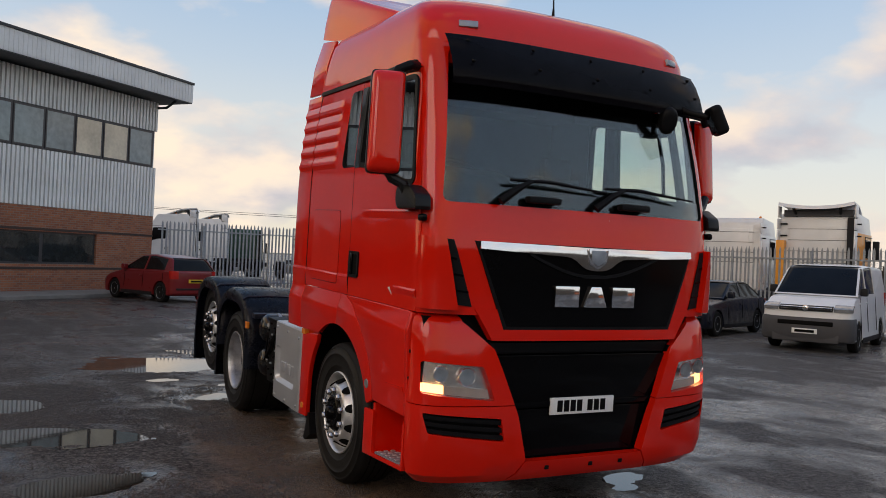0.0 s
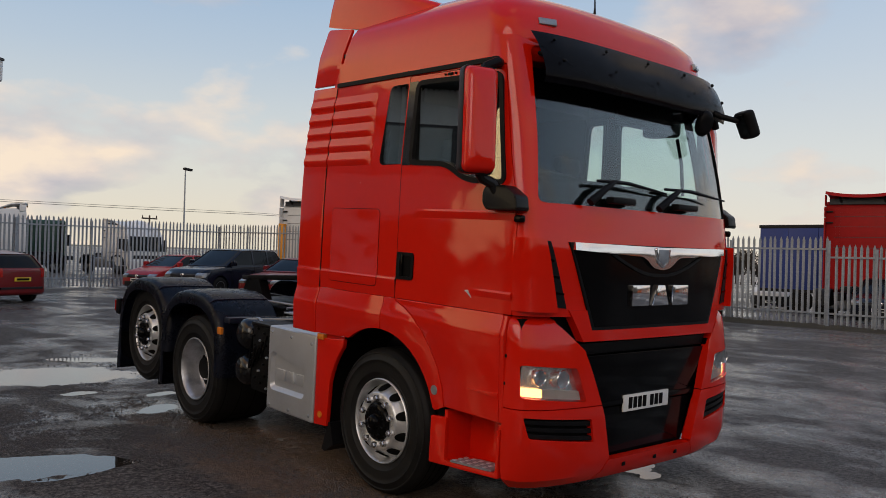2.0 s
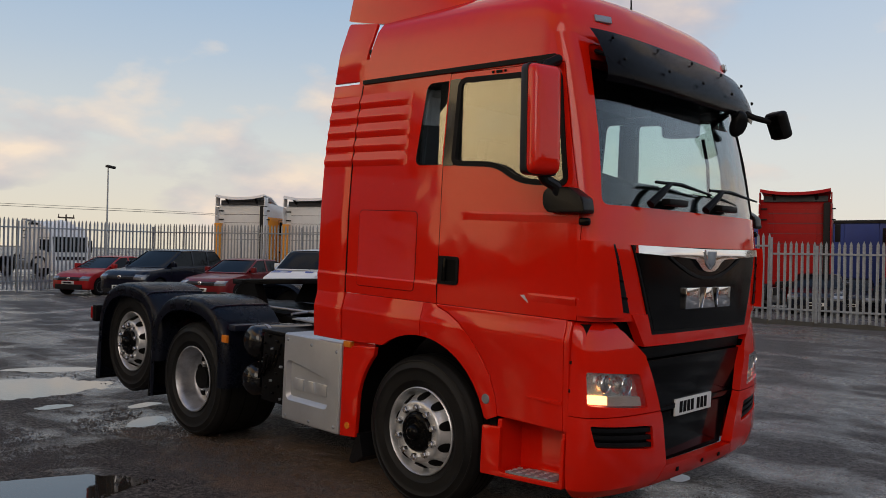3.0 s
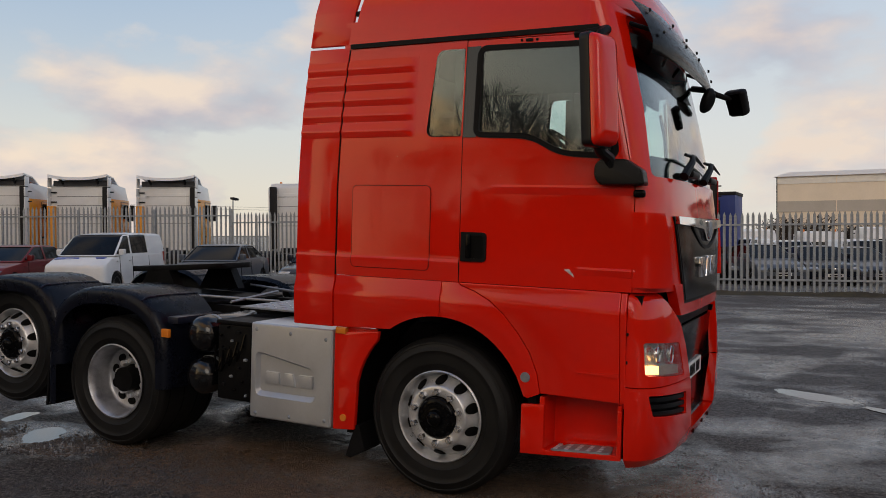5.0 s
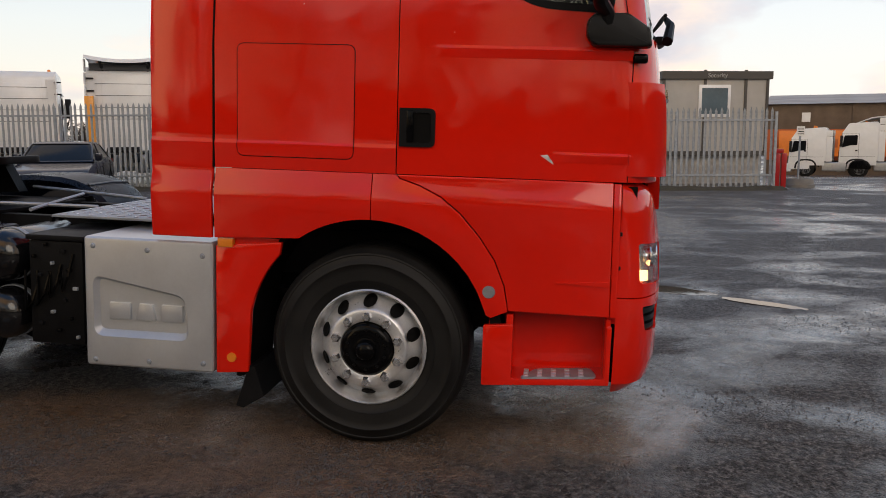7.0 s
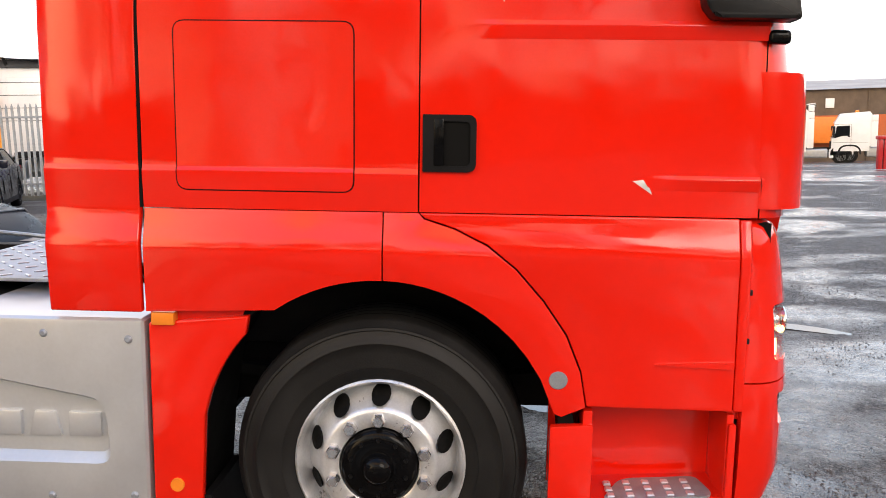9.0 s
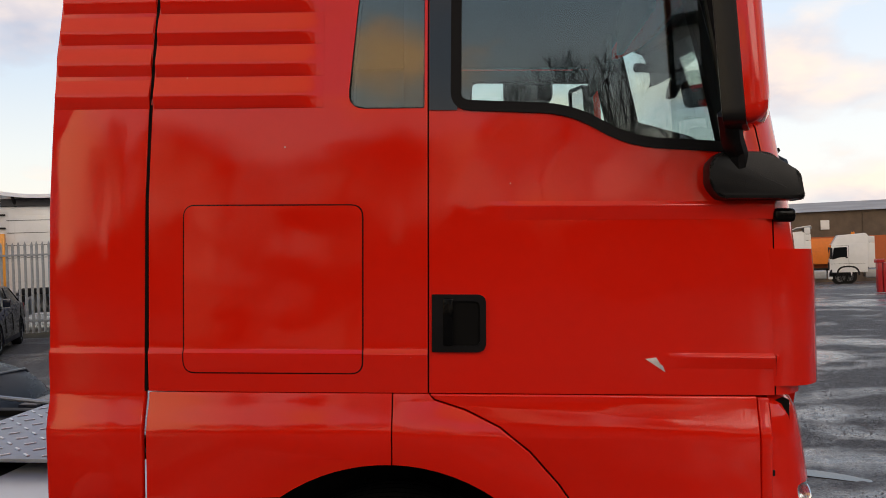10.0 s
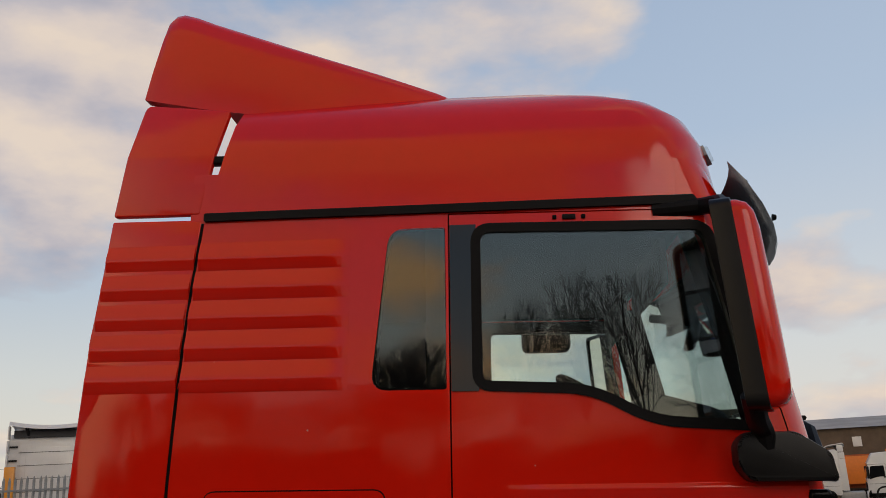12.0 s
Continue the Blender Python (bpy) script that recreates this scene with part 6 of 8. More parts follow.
def verge(points, width, label):
    """A low bank of earth and dead growth along the foot of the fence."""
    rnd = random.Random(11)
    bm = bmesh.new()
    rows = []
    for (x0, y0), (x1, y1) in zip(points, points[1:]):
        d = Vector((x1 - x0, y1 - y0))
        n = Vector((-d.y, d.x)).normalized()
        k = int(d.length / 0.35)
        for i in range(k + 1):
            p = Vector((x0, y0)) + d * i / k
            row = []
            for u, h in ((-0.5, -0.01), (-0.3, 0.03), (-0.1, 0.07), (0.1, 0.08), (0.3, 0.04), (0.5, -0.01)):
                q = p + n * (u * width + rnd.uniform(-0.08, 0.08))
                row.append(bm.verts.new((q.x, q.y, ground_z(q.x, q.y) + h * rnd.uniform(0.5, 1.6))))
            rows.append(row)
    for a, b in zip(rows, rows[1:]):
        for i in range(5):
            bm.faces.new((a[i], a[i + 1], b[i + 1], b[i]))
    ob = finish("verge", bm, mat("earth_verge", (0.050, 0.038, 0.026), 0.95, var=0.5, scale=5, bump=0.6, bscale=40, tint=(0.075, 0.065, 0.035)), None, 60)
    tagged(ob, label, "verge", kind="structure")
    grass = mat("dead_grass", (0.085, 0.070, 0.035), 0.9, var=0.4, scale=20)
    verts, faces = [], []
    for (x0, y0), (x1, y1) in zip(points, points[1:]):
        length = math.hypot(x1 - x0, y1 - y0)
        for _ in range(int(length * 45)):
            t, u = rnd.random(), rnd.gauss(0, 0.28)
            x, y = x0 + (x1 - x0) * t + u * width * 0.7, y0 + (y1 - y0) * t
            h, a = rnd.uniform(0.05, 0.22), rnd.uniform(0, 6.28)
            lx, ly, b = rnd.gauss(0, 0.06), rnd.gauss(0, 0.06), len(verts)
            z = ground_z(x, y) + 0.02
            verts += [(x - 0.006 * math.cos(a), y - 0.006 * math.sin(a), z), (x + 0.006 * math.cos(a), y + 0.006 * math.sin(a), z), (x + lx, y + ly, z + h)]
            faces.append((b, b + 1, b + 2))
    me = bpy.data.meshes.new("grass")
    me.from_pydata(verts, [], faces)
    me.materials.append(grass)
    tagged(new("grass", me), "thin dead grass along the foot of the fence", "grass", kind="stuff")


verge([(22.8, -1.4), (21.6, 11.0), (20.5, 23.0), (15.6, 34.4)], 1.1, "low earth bank with dead grass along the fence")


# ---- buildings ----
def brick_material():
    ma = mat("red_brick", (0.2, 0.08, 0.05), 0.85)
    nt = ma.node_tree
    N, K = nt.nodes.new, nt.links.new
    co, sp, cb, br, ns, mx = N("ShaderNodeTexCoord"), N("ShaderNodeSeparateXYZ"), N("ShaderNodeCombineXYZ"), N("ShaderNodeTexBrick"), N("ShaderNodeTexNoise"), N("ShaderNodeMix")
    K(co.outputs["Object"], sp.inputs[0])
    ad = N("ShaderNodeMath")
    K(sp.outputs[0], ad.inputs[0])
    K(sp.outputs[1], ad.inputs[1])
    K(ad.outputs[0], cb.inputs[0])
    K(sp.outputs[2], cb.inputs[1])
    K(cb.outputs[0], br.inputs["Vector"])
    br.inputs["Scale"].default_value = 1.0
    br.inputs["Brick Width"].default_value, br.inputs["Row Height"].default_value = 0.225, 0.075
    br.inputs["Mortar Size"].default_value, br.inputs["Mortar Smooth"].default_value = 0.010, 0.2
    br.inputs["Color1"].default_value = (0.44, 0.16, 0.075, 1)
    br.inputs["Color2"].default_value = (0.29, 0.10, 0.055, 1)
    br.inputs["Mortar"].default_value = (0.30, 0.23, 0.18, 1)
    ns.inputs["Scale"].default_value = 1.3
    K(co.outputs["Object"], ns.inputs["Vector"])
    mx.data_type, mx.blend_type = "RGBA", "MULTIPLY"
    mx.inputs[0].default_value = 0.35
    K(br.outputs[0], mx.inputs[6])
    K(ns.outputs[0], mx.inputs[7])
    bp = N("ShaderNodeBump")
    bp.invert = True
    bp.inputs["Distance"].default_value = 0.01
    K(br.outputs["Fac"], bp.inputs["Height"])
    b = nt.nodes["Principled BSDF"]
    K(mx.outputs[2], b.inputs["Base Color"])
    K(bp.outputs[0], b.inputs["Normal"])
    return ma


BRICK = brick_material()
CLAD = mat("grey_cladding", (0.76, 0.78, 0.78), 0.5, var=0.12, scale=1.2, bump=0.02)
FASCIA = mat("dark_fascia", (0.03, 0.035, 0.04), 0.5, var=0.2)
WINFRAME = mat("dark_window_frame", (0.035, 0.035, 0.04), 0.4)
# sky reflection is put into PANE's colour, brightness seen through into LITPANE's
PANE = mat("office_pane", (0.20, 0.27, 0.29), 0.05, coat=0.8, var=0.5, scale=0.35)
LITPANE = mat("bright_pane", (0.62, 0.56, 0.42), 0.05, coat=0.8, var=0.3, scale=0.6)
DARKPANE = mat("dark_pane", (0.02, 0.024, 0.025), 0.05, coat=0.4, var=0.3)
CONCRETE = mat("concrete", (0.20, 0.19, 0.175), 0.85, var=0.25, scale=3, bump=0.2)


def brick_building():
    a = math.degrees(math.atan2(-0.63, -0.777))
    b = empty("office_building", Matrix.Translation((5.3, 33.4, 0)) @ pose(0, 0, 0, 0, 0, a), "two-storey office block, brick below and grey ribbed cladding above", "building")
    # local: x runs along the front away from the corner, +y into the block
    L, D = 22.4, 14.0
    d = -1  # the block lies behind the front, on the right of +x
    part("brick_wall", cut(bm_box(0, L, d * D, 0, 0, 2.86), *[bm_box(x0, x1, -0.4, 0.4, 0.98, 2.04) for x0, x1 in ((2.75, 9.6), (12.0, 19.0))]), BRICK, b, "red-brown brick lower wall", None)
    part("brick_band", bm_box(-0.01, L, -0.1, 0.012, 0.80, 0.88), mat("dark_brick", (0.05, 0.035, 0.03), 0.85, var=0.3), b, "dark brick course", None)
    part("brick_band", bm_box(-0.01, L, -0.1, 0.012, 2.07, 2.15), bpy.data.materials["dark_brick"], b, "", None)
    core = part("upper_wall", bm_box(0.05, L, d * D, -0.06, 2.86, 7.15), CLAD, b, "", None)
    # ribbed cladding
    bm = bmesh.new()
    for z0, z1, out in ((2.86, 4.70, 0.0), (6.10, 7.2, 0.0)):
        x = 0.0
        while x < L - 0.1:
            bm_box(x, x + 0.10, -0.05, 0.02 + out, z0, z1, 0, 1, bm)
            x += 0.165
    rb = part("cladding_ribs", bm, CLAD, b, "grey ribbed metal sheet", None)
    rb["kind"] = "stuff"
    # ribbon window
    part("ribbon_recess", bm_box(0.15, L, -0.05, 0.0, 4.70, 6.10), WINFRAME, b, "", None)
    x, i = 0.25, 0
    while x < 20.5:
        w = part("window", bm_box(x, x + 1.18, -0.02, 0.02, 4.75, 6.05), WINFRAME, b, "dark framed office window", None)
        part("pane", bm_box(x + 0.05, x + 1.13, 0.0, 0.026, 4.80, 6.0), LITPANE if i in (1, 2) else PANE, w, "", None)
        i += 1
        x += 1.24
    for x0, x1 in ((2.75, 9.6), (12.0, 19.0)):
        n = 3
        for k in range(n):
            u0, u1 = x0 + (x1 - x0) * k / n, x0 + (x1 - x0) * (k + 1) / n
            w = part("window", bm_box(u0, u1, -0.14, -0.08, 0.98, 2.04), WINFRAME, b, "", None)
            part("pane", bm_box(u0 + 0.07, u1 - 0.07, -0.1, -0.07, 1.05, 1.97), DARKPANE, w, "", None)
    # eaves
    roof = part("roof", bm_prism([(1.1, 7.25), (1.1, 8.05), (-D, 8.6), (-D, 7.25)], "x", -0.6, L + 0.5), FASCIA, b, "dark roof with deep fascia", None)
    bm = bmesh.new()
    x = -0.61
    while x < L:
        bm_box(x, x + 0.10, 1.09, 1.125, 7.3, 7.95, 0, 1, bm)
        x += 0.165
    o = part("fascia_ribs", bm, CLAD, b, "grey ribbed fascia", None)
    o["kind"] = "stuff"
    part("fascia", bm_box(-0.6, L, 1.08, 1.11, 7.28, 7.97), CLAD, b, "", None)
    part("gutter", bm_box(-0.65, L, 1.05, 1.16, 7.97, 8.06, 0.01), FASCIA, b, "", None)
    part("downpipe", bm_tube([(0.05, 0.9, 7.25), (0.05, 0.45, 7.0), (0.05, 0.06, 7.0)], 0.05, 8), FASCIA, b)
    pv = finish("pavement", bm_box(-0.6, L, 0.02, 2.2, -0.05, 0.11, 0.02), CONCRETE, None, 30)
    pv.matrix_world = b.matrix_world.copy()
    tagged(pv, "low concrete pavement with a kerb along the brick wall", "pavement", kind="structure")
    return b


brick_building()


CABPANE = mat("cabin_pane", (0.10, 0.14, 0.17), 0.1, var=0.25, scale=1.0, spec=0.2)


def cabin():
    dirn = Vector((0.70, -3.18))
    a = math.degrees(math.atan2(dirn.y, dirn.x))
    c = empty("security_cabin", Matrix.Translation((25.05, 1.65, 0)) @ pose(0, 0, 0, 0, 0, a), "grey portable security cabin behind the fence", "cabin")
    W = mat("cabin_wall", (0.42, 0.41, 0.39), 0.7, var=0.12, scale=2)
    T = mat("cabin_trim", (0.07, 0.065, 0.06), 0.6)
    L, D, z0, z1 = 3.3, 2.44, 0.98, 3.22
    # local: x along the front, y = +D behind it
    part("wall", bm_box(0, L, 0, D, z0, z1), W, c, "grey textured wall panel", None)
    part("plinth", bm_box(0.1, L - 0.1, 0.1, D - 0.1, 0.0, z0), mat("plinth", (0.34, 0.33, 0.31), 0.8, var=0.3), c, "", None)
    part("skirt", bm_box(-0.03, L + 0.03, -0.03, D + 0.03, z0 - 0.12, z0 + 0.04), T, c, "", None)
    part("roof_fascia", bm_box(-0.08, L + 0.14, -0.08, D + 0.1, z1, z1 + 0.24, 0.01), T, c, "dark roof edge", None)
    for x in (0.0, 0.0 + L / 2 - 0.35, L / 2 + 0.95, L):
        part("corner_post", bm_box(x - 0.04, x + 0.04, -0.04, 0.03, z0, z1 + (0.28 if 0 < x < L else 0.0)), T, c, "", None)
    part("corner_post", bm_box(-0.03, 0.05, D - 0.05, D + 0.04, z0, z1), T, c, "", None)
    win = part("window", bm_box(1.10, 2.12, -0.05, 0.02, 2.06, 3.05, 0.02), WHITE, c, "white framed window", 30)
    part("pane", bm_box(1.20, 2.02, -0.056, -0.045, 2.16, 2.95), CABPANE, win, "", None)
    win = part("window", bm_box(-0.05, 0.02, 0.62, 1.55, 2.10, 2.95, 0.02), WHITE, c, "", 30)
    for u in (0.70, 1.11):
        part("pane", bm_box(-0.056, -0.045, u, u + 0.36, 2.18, 2.87), PANE, win, "", None)
    part("door", bm_box(-0.04, 0.02, 0.5, 1.5, z0 + 0.05, 2.05), W, c, "", None)
    cu = bpy.data.curves.new("sign", "FONT")
    cu.body, cu.size, cu.extrude = "Security", 0.19, 0.004
    sign = new("sign_text", cu)
    cu.materials.append(mat("worn_lettering", (0.42, 0.42, 0.41), 0.7, var=0.4, scale=14))
    sign.parent = c
    sign.matrix_local = pose(1.35, -0.10, z1 + 0.05, 90, 0, 0)
    sign["label"] = "white lettering on the roof edge"


cabin()


def box_building(name, x, y, turn, L, D, H, material, label, bands=(), roof=None):
    b = empty(name, Matrix.Translation((x, y, ground_z(x, y))) @ pose(0, 0, 0, 0, 0, turn), label, "building")
    bm = bmesh.new()
    part("wall", bm_box(0, L, 0, D, 0, H), material, b, "", None)
    for z0, z1, m2 in bands:
        part("wall_band", bm_box(-0.05, L + 0.05, -0.06, D, z0, z1), m2, b, "", None)
    part("roof", bm_prism([(-0.3, H), (D / 2, H + D * 0.05), (D + 0.3, H)], "x", -0.3, L + 0.3), roof or material, b, "", None)
    for k in range(int(L / 6)):
        part("wall_joint", bm_box(k * 6 - 0.05, k * 6 + 0.05, -0.09, 0.0, 0, H), FASCIA if k % 3 == 0 else material, b, "", None)
    return b


SHED = mat("cream_sheet", (0.80, 0.72, 0.62), 0.6, var=0.08, scale=0.4)
GREYBAND = mat("grey_sheet", (0.46, 0.44, 0.42), 0.6, var=0.1, scale=0.4)
AMBERPAINT = mat("yellow_orange_paint", (0.78, 0.31, 0.02), 0.45, coat=0.3, var=0.08)
ORANGE = mat("orange_paint", (0.75, 0.20, 0.02), 0.45, coat=0.3, var=0.08)
BROWNROOF = mat("weathered_roof", (0.33, 0.31, 0.29), 0.85, var=0.3, scale=0.5)
BROWNWALL = mat("brown_brick_wall", (0.12, 0.088, 0.064), 0.9, var=0.35, scale=1.2)
RUST = mat("rusty_orange_paint", (0.46, 0.105, 0.025), 0.6, var=0.15, scale=0.8)
box_building("warehouse", 97.0, 11.0, -92.0, 28, 30, 10.6, SHED, "long cream warehouse with a grey band far beyond the fence", [(6.7, 7.9, GREYBAND), (9.8, 10.5, WHITE)])
depot = box_building("orange_depot", 66.0, -11.0, -106.0, 50, 22, 5.4, BROWNWALL, "low brown depot with an orange band and weathered grey roof", [(1.2, 3.5, RUST)], BROWNROOF)
for k in range(7):
    part("window", bm_box(2.5 + 6.6 * k, 3.1 + 6.6 * k, -0.10, 0.02, 4.05, 4.75, 0.02), WHITE, depot, "small white window", 30)
part("orange_hoarding", bm_box(1.0, 11.5, -0.9, -0.7, 1.5, 3.4, 0.03), ORANGE, depot, "bright orange board", 30)
for k in range(6):
    part("board_bar", bm_box(4.0 + 0.62 * k, 4.42 + 0.62 * k, -0.93, -0.90, 2.15, 2.75), RUST, depot, "", None)


# unseen plain wall south of the yard, added to darken the lorry's reflections
SHEETWALL = mat("weathered_sheet", (0.13, 0.12, 0.11), 0.8, var=0.3, scale=0.8, spec=0.1)
wall_bm = bmesh.new()
bm_box(-46, 34, -25.3, -25.0, 0, 4.4, 0, 1, wall_bm)
for k in range(81):
    bm_box(-46 + k * 1.0 - 0.12, -46 + k * 1.0 + 0.12, -25.0, -24.95, 0, 4.4, 0, 1, wall_bm)
tagged(finish("reflection_wall", wall_bm, SHEETWALL, None, None), "plain dark sheet wall added out of view to darken reflections", "wall", kind="structure")


# ---- vehicles in the yard and behind the fence ----
TYRE = mat("car_tyre", (0.014, 0.014, 0.014), 0.8, spec=0.1)
ALLOY = mat("alloy", (0.42, 0.43, 0.45), 0.35, metal=0.7)
CARGLASS = mat("car_glass", (0.008, 0.009, 0.010), 0.06, var=0.3, scale=1.5, spec=0.14)
LENS = mat("lamp_lens", (0.24, 0.25, 0.26), 0.12, coat=0.5, metal=0.3, var=0.4, scale=8)
TAIL = mat("tail_lens", (0.42, 0.012, 0.008), 0.15, coat=0.5)
TRIM = mat("dark_trim", (0.016, 0.016, 0.018), 0.6, spec=0.2)


def car_wheel(parent, x, y, r, wd, s):
    bm = bm_lathe([(0, r * 0.62), (-0.01, r * 0.7), (-0.012, r * 0.9), (0.02, r), (wd - 0.02, r), (wd, r * 0.9), (wd, r * 0.6)], "y", 28)
    w = part("wheel", bm, TYRE, parent, "", 40)
    m = pose(x, y, r, 0, 0, 0 if s < 0 else 180)
    w.matrix_local = m
    part("rim", bm_lathe([(0.012, r * 0.64), (-0.004, r * 0.62), (0.02, r * 0.5), (0.012, r * 0.2), (0.0, r * 0.1), (0.0, 0.01)], "y", 20), ALLOY, w, "", 30)
    for k in range(5):
        o = part("spoke_gap", bm_prism([(-0.02 * r / 0.3, r * 0.26), (0.02 * r / 0.3, r * 0.26), (0.045 * r / 0.3, r * 0.50), (-0.045 * r / 0.3, r * 0.50)], "y", 0.004, 0.03), INK, w, "", None)
        o.matrix_local = Matrix.Rotation(2 * math.pi * k / 5, 4, "Y")


def vehicle(name, x, y, heading, label, category, paint, L, W, H, body, house, wheels, r, lower=None, taper=0.12, split=(), panel=None):
    """A car or van, nose along +x before it is turned. body and house are side outlines in x, z; wheels the two axles' x."""
    az = math.degrees(math.atan2(heading[1], heading[0]))
    c = empty(name, Matrix.Translation((x, y, ground_z(x, y))) @ pose(0, 0, 0, 0, 0, az), label, category)
    line = rounded(body, 0.10, 4)
    rows = []
    for k, inset, pull in ((-1.0, 0.045, 0.88), (-0.985, 0.018, 0.93), (-0.93, 0.004, 0.96), (-0.8, 0.0, 0.985), (-0.4, 0.0, 1.0), (0.4, 0.0, 1.0), (0.8, 0.0, 0.985), (0.93, 0.004, 0.96), (0.985, 0.018, 0.93), (1.0, 0.045, 0.88)):
        rows.append([(x * pull, k * W / 2 * (1 - 0.05 * max(0.0, (z - 0.55) / 0.6)), 0.6 + (z - 0.6) * (1 - 2.4 * inset)) for x, z in line])
    bm = bm_loft(rows)
    arches = []
    for wx in wheels:
        for s in (-1, 1):
            t = bm_lathe([(s * (W / 2 - 0.24), r * 1.16), (s * (W / 2 + 0.2), r * 1.16)], "y", 24)
            bmesh.ops.translate(t, verts=t.verts, vec=(wx, 0, r))
            arches.append(t)
    part("body", cut(bm, *arches), paint, c, "", 35)
    # the nose: its highest forward point and the bonnet's lean above it
    tip = max(range(len(body)), key=lambda i: (round(body[i][0], 1), body[i][1]))
    zn, lean = body[tip][1], (body[tip][0] - body[tip - 1][0]) / max(0.05, body[tip - 1][1] - body[tip][1])
    pulls = [(0.0, 1.0), (0.4, 1.0), (0.8, 0.985), (0.93, 0.96), (0.985, 0.93), (1.0, 0.88)]

    def nose_band(pts, z0, z1):
        """A band that lies on the nose, at the given y, between two heights."""
        front = [(L / 2 * interp(pulls, abs(y) / (W / 2)) + 0.008 + o, y) for y, o in pts]
        rows = []
        for z in (z0, min(max(zn, z0 + 0.01), z1 - 0.01), z1):
            dx = lean * max(0.0, z - zn)
            rows.append([(x - dx, y, z) for x, y in front] + [(x - dx - 0.12, y, z) for x, y in front[::-1]])
        return bm_loft(rows)
    # glazed upper part: dark glass core, painted roof and pillars
    zs = [p[1] for p in house]
    zb, zt = min(zs), max(zs)

    def tapered(pts, w0, shrink=0.0):
        rows = []
        for k, drop in ((-1.0, 0.11), (-0.985, 0.07), (-0.94, 0.035), (-0.82, 0.012), (-0.5, 0.0), (0.5, 0.0), (0.82, 0.012), (0.94, 0.035), (0.985, 0.07), (1.0, 0.11)):
            rows.append([(px * (1 - 0.02 * abs(k) ** 4), k * (w0 / 2 - taper * (pz - zb) / (zt - zb) - shrink), pz - drop * max(0.0, (pz - zb) / (zt - zb)) ** 2) for px, pz in pts])
        return bm_loft(rows)
    part("glazing", tapered(grown(rounded(house, [0.03, 0.10, 0.06, 0.12, 0.03]), -0.014), W * 0.96 - 0.05, 0.014), CARGLASS, c, "dark windows", 30)
    low = [p for p in house if p[1] < zb + 0.05]
    rear_b, front_b = low[0], low[-1]
    frame = tapered(grown(rounded(house, [0.03, 0.10, 0.06, 0.12, 0.03]), 0.004), W * 0.96 - 0.05)
    hole = grown(house, -0.055)
    tool = bm_prism(hole, "y", -2, 2)
    stops = [bm_box(q - 0.04, q + 0.04, -3, 3, 0, 4) for q in split]
    if panel is not None:
        stops.append(bm_box(-9, panel, -3, 3, 0, 4))
    tool = cut(tool, *stops)
    wb, wt = W * 0.48 - 0.07, W * 0.48 - taper - 0.075
    screen = bm_prism([(-wb, zb + 0.03), (wb, zb + 0.03), (wt, zt - 0.055), (-wt, zt - 0.055)], "x", 0.0, L)
    back = bm_prism([(-wb, zb + 0.06), (wb, zb + 0.06), (wt, zt - 0.10), (-wt, zt - 0.10)], "x", -L, 0.0)
    part("upper_body", cut(frame, tool, screen, back), paint, c, "", 30)
    for s in (-1, 1):
        part("side_mirror", bm_box(front_b[0] - 0.42, front_b[0] - 0.25, s * (W / 2 + 0.02) - 0.08, s * (W / 2 + 0.02) + 0.08, zb + 0.02, zb + 0.20, 0.04), paint if lower is None else TRIM, c)
        for wx in wheels:
            car_wheel(c, wx, s * (W / 2 - 0.02) * 1, r, 0.2, s)
        hl = nose_band([(s * W / 2 * k, 0.0) for k in (0.60, 0.70, 0.80, 0.88, 0.93, 0.97)], zn - 0.07, zn + 0.085)
        part("headlight", hl, LENS, c, "", 40)
        edge = [(-L / 2 * interp(pulls, k) - 0.006, s * W / 2 * k * 0.985) for k in (0.74, 0.82, 0.90, 0.95, 0.985)]
        tl = bm_loft([[(px + 0.05 * q, py, z) for px, py in edge] + [(px + 0.1, py, z) for px, py in edge[::-1]] for z, q in ((0.50 * H, 0.0), (0.60 * H, 0.0), (0.665 * H, 0.1))])
        part("tail_light", tl, TAIL, c, "", 40)
    # door joints, handles and the sill strip on each flank

    def flank(px, pz, out):
        return px, (W / 2 * (1 - 0.05 * max(0.0, (pz - 0.55) / 0.6)) + out)
    seams = sorted([front_b[0] - 0.30] + [q for q in split] + ([panel] if panel is not None else [rear_b[0] + 0.35]))
    for s in (-1, 1):
        for q in seams:
            rings = [[(q + dx, s * flank(q, z, o)[1], z) for dx, o in ((-0.007, -0.02), (-0.007, 0.002), (0.007, 0.002), (0.007, -0.02))] for z in (0.42, 0.60, zb - 0.02)]
            part("door_joint", bm_loft(rings), INK, c, "", None)
        for q in seams[1:]:
            part("door_handle", bm_box(q + 0.06, q + 0.22, s * (W / 2 * 0.975) - 0.012, s * (W / 2 * 0.975) + 0.022, zb - 0.16, zb - 0.125, 0.01), paint, c, "", 40)
        part("sill", bm_box(wheels[0] + r * 1.3, wheels[1] - r * 1.3, s * (W / 2 - 0.01) - 0.02, s * (W / 2 - 0.01) + 0.02, 0.20, 0.31, 0.012), TRIM, c, "", 40)
    part("grille", nose_band([(W / 2 * k, 0.0) for k in (-0.58, -0.3, 0.0, 0.3, 0.58)], zn - 0.07, zn + 0.05), TRIM, c, "", 30)
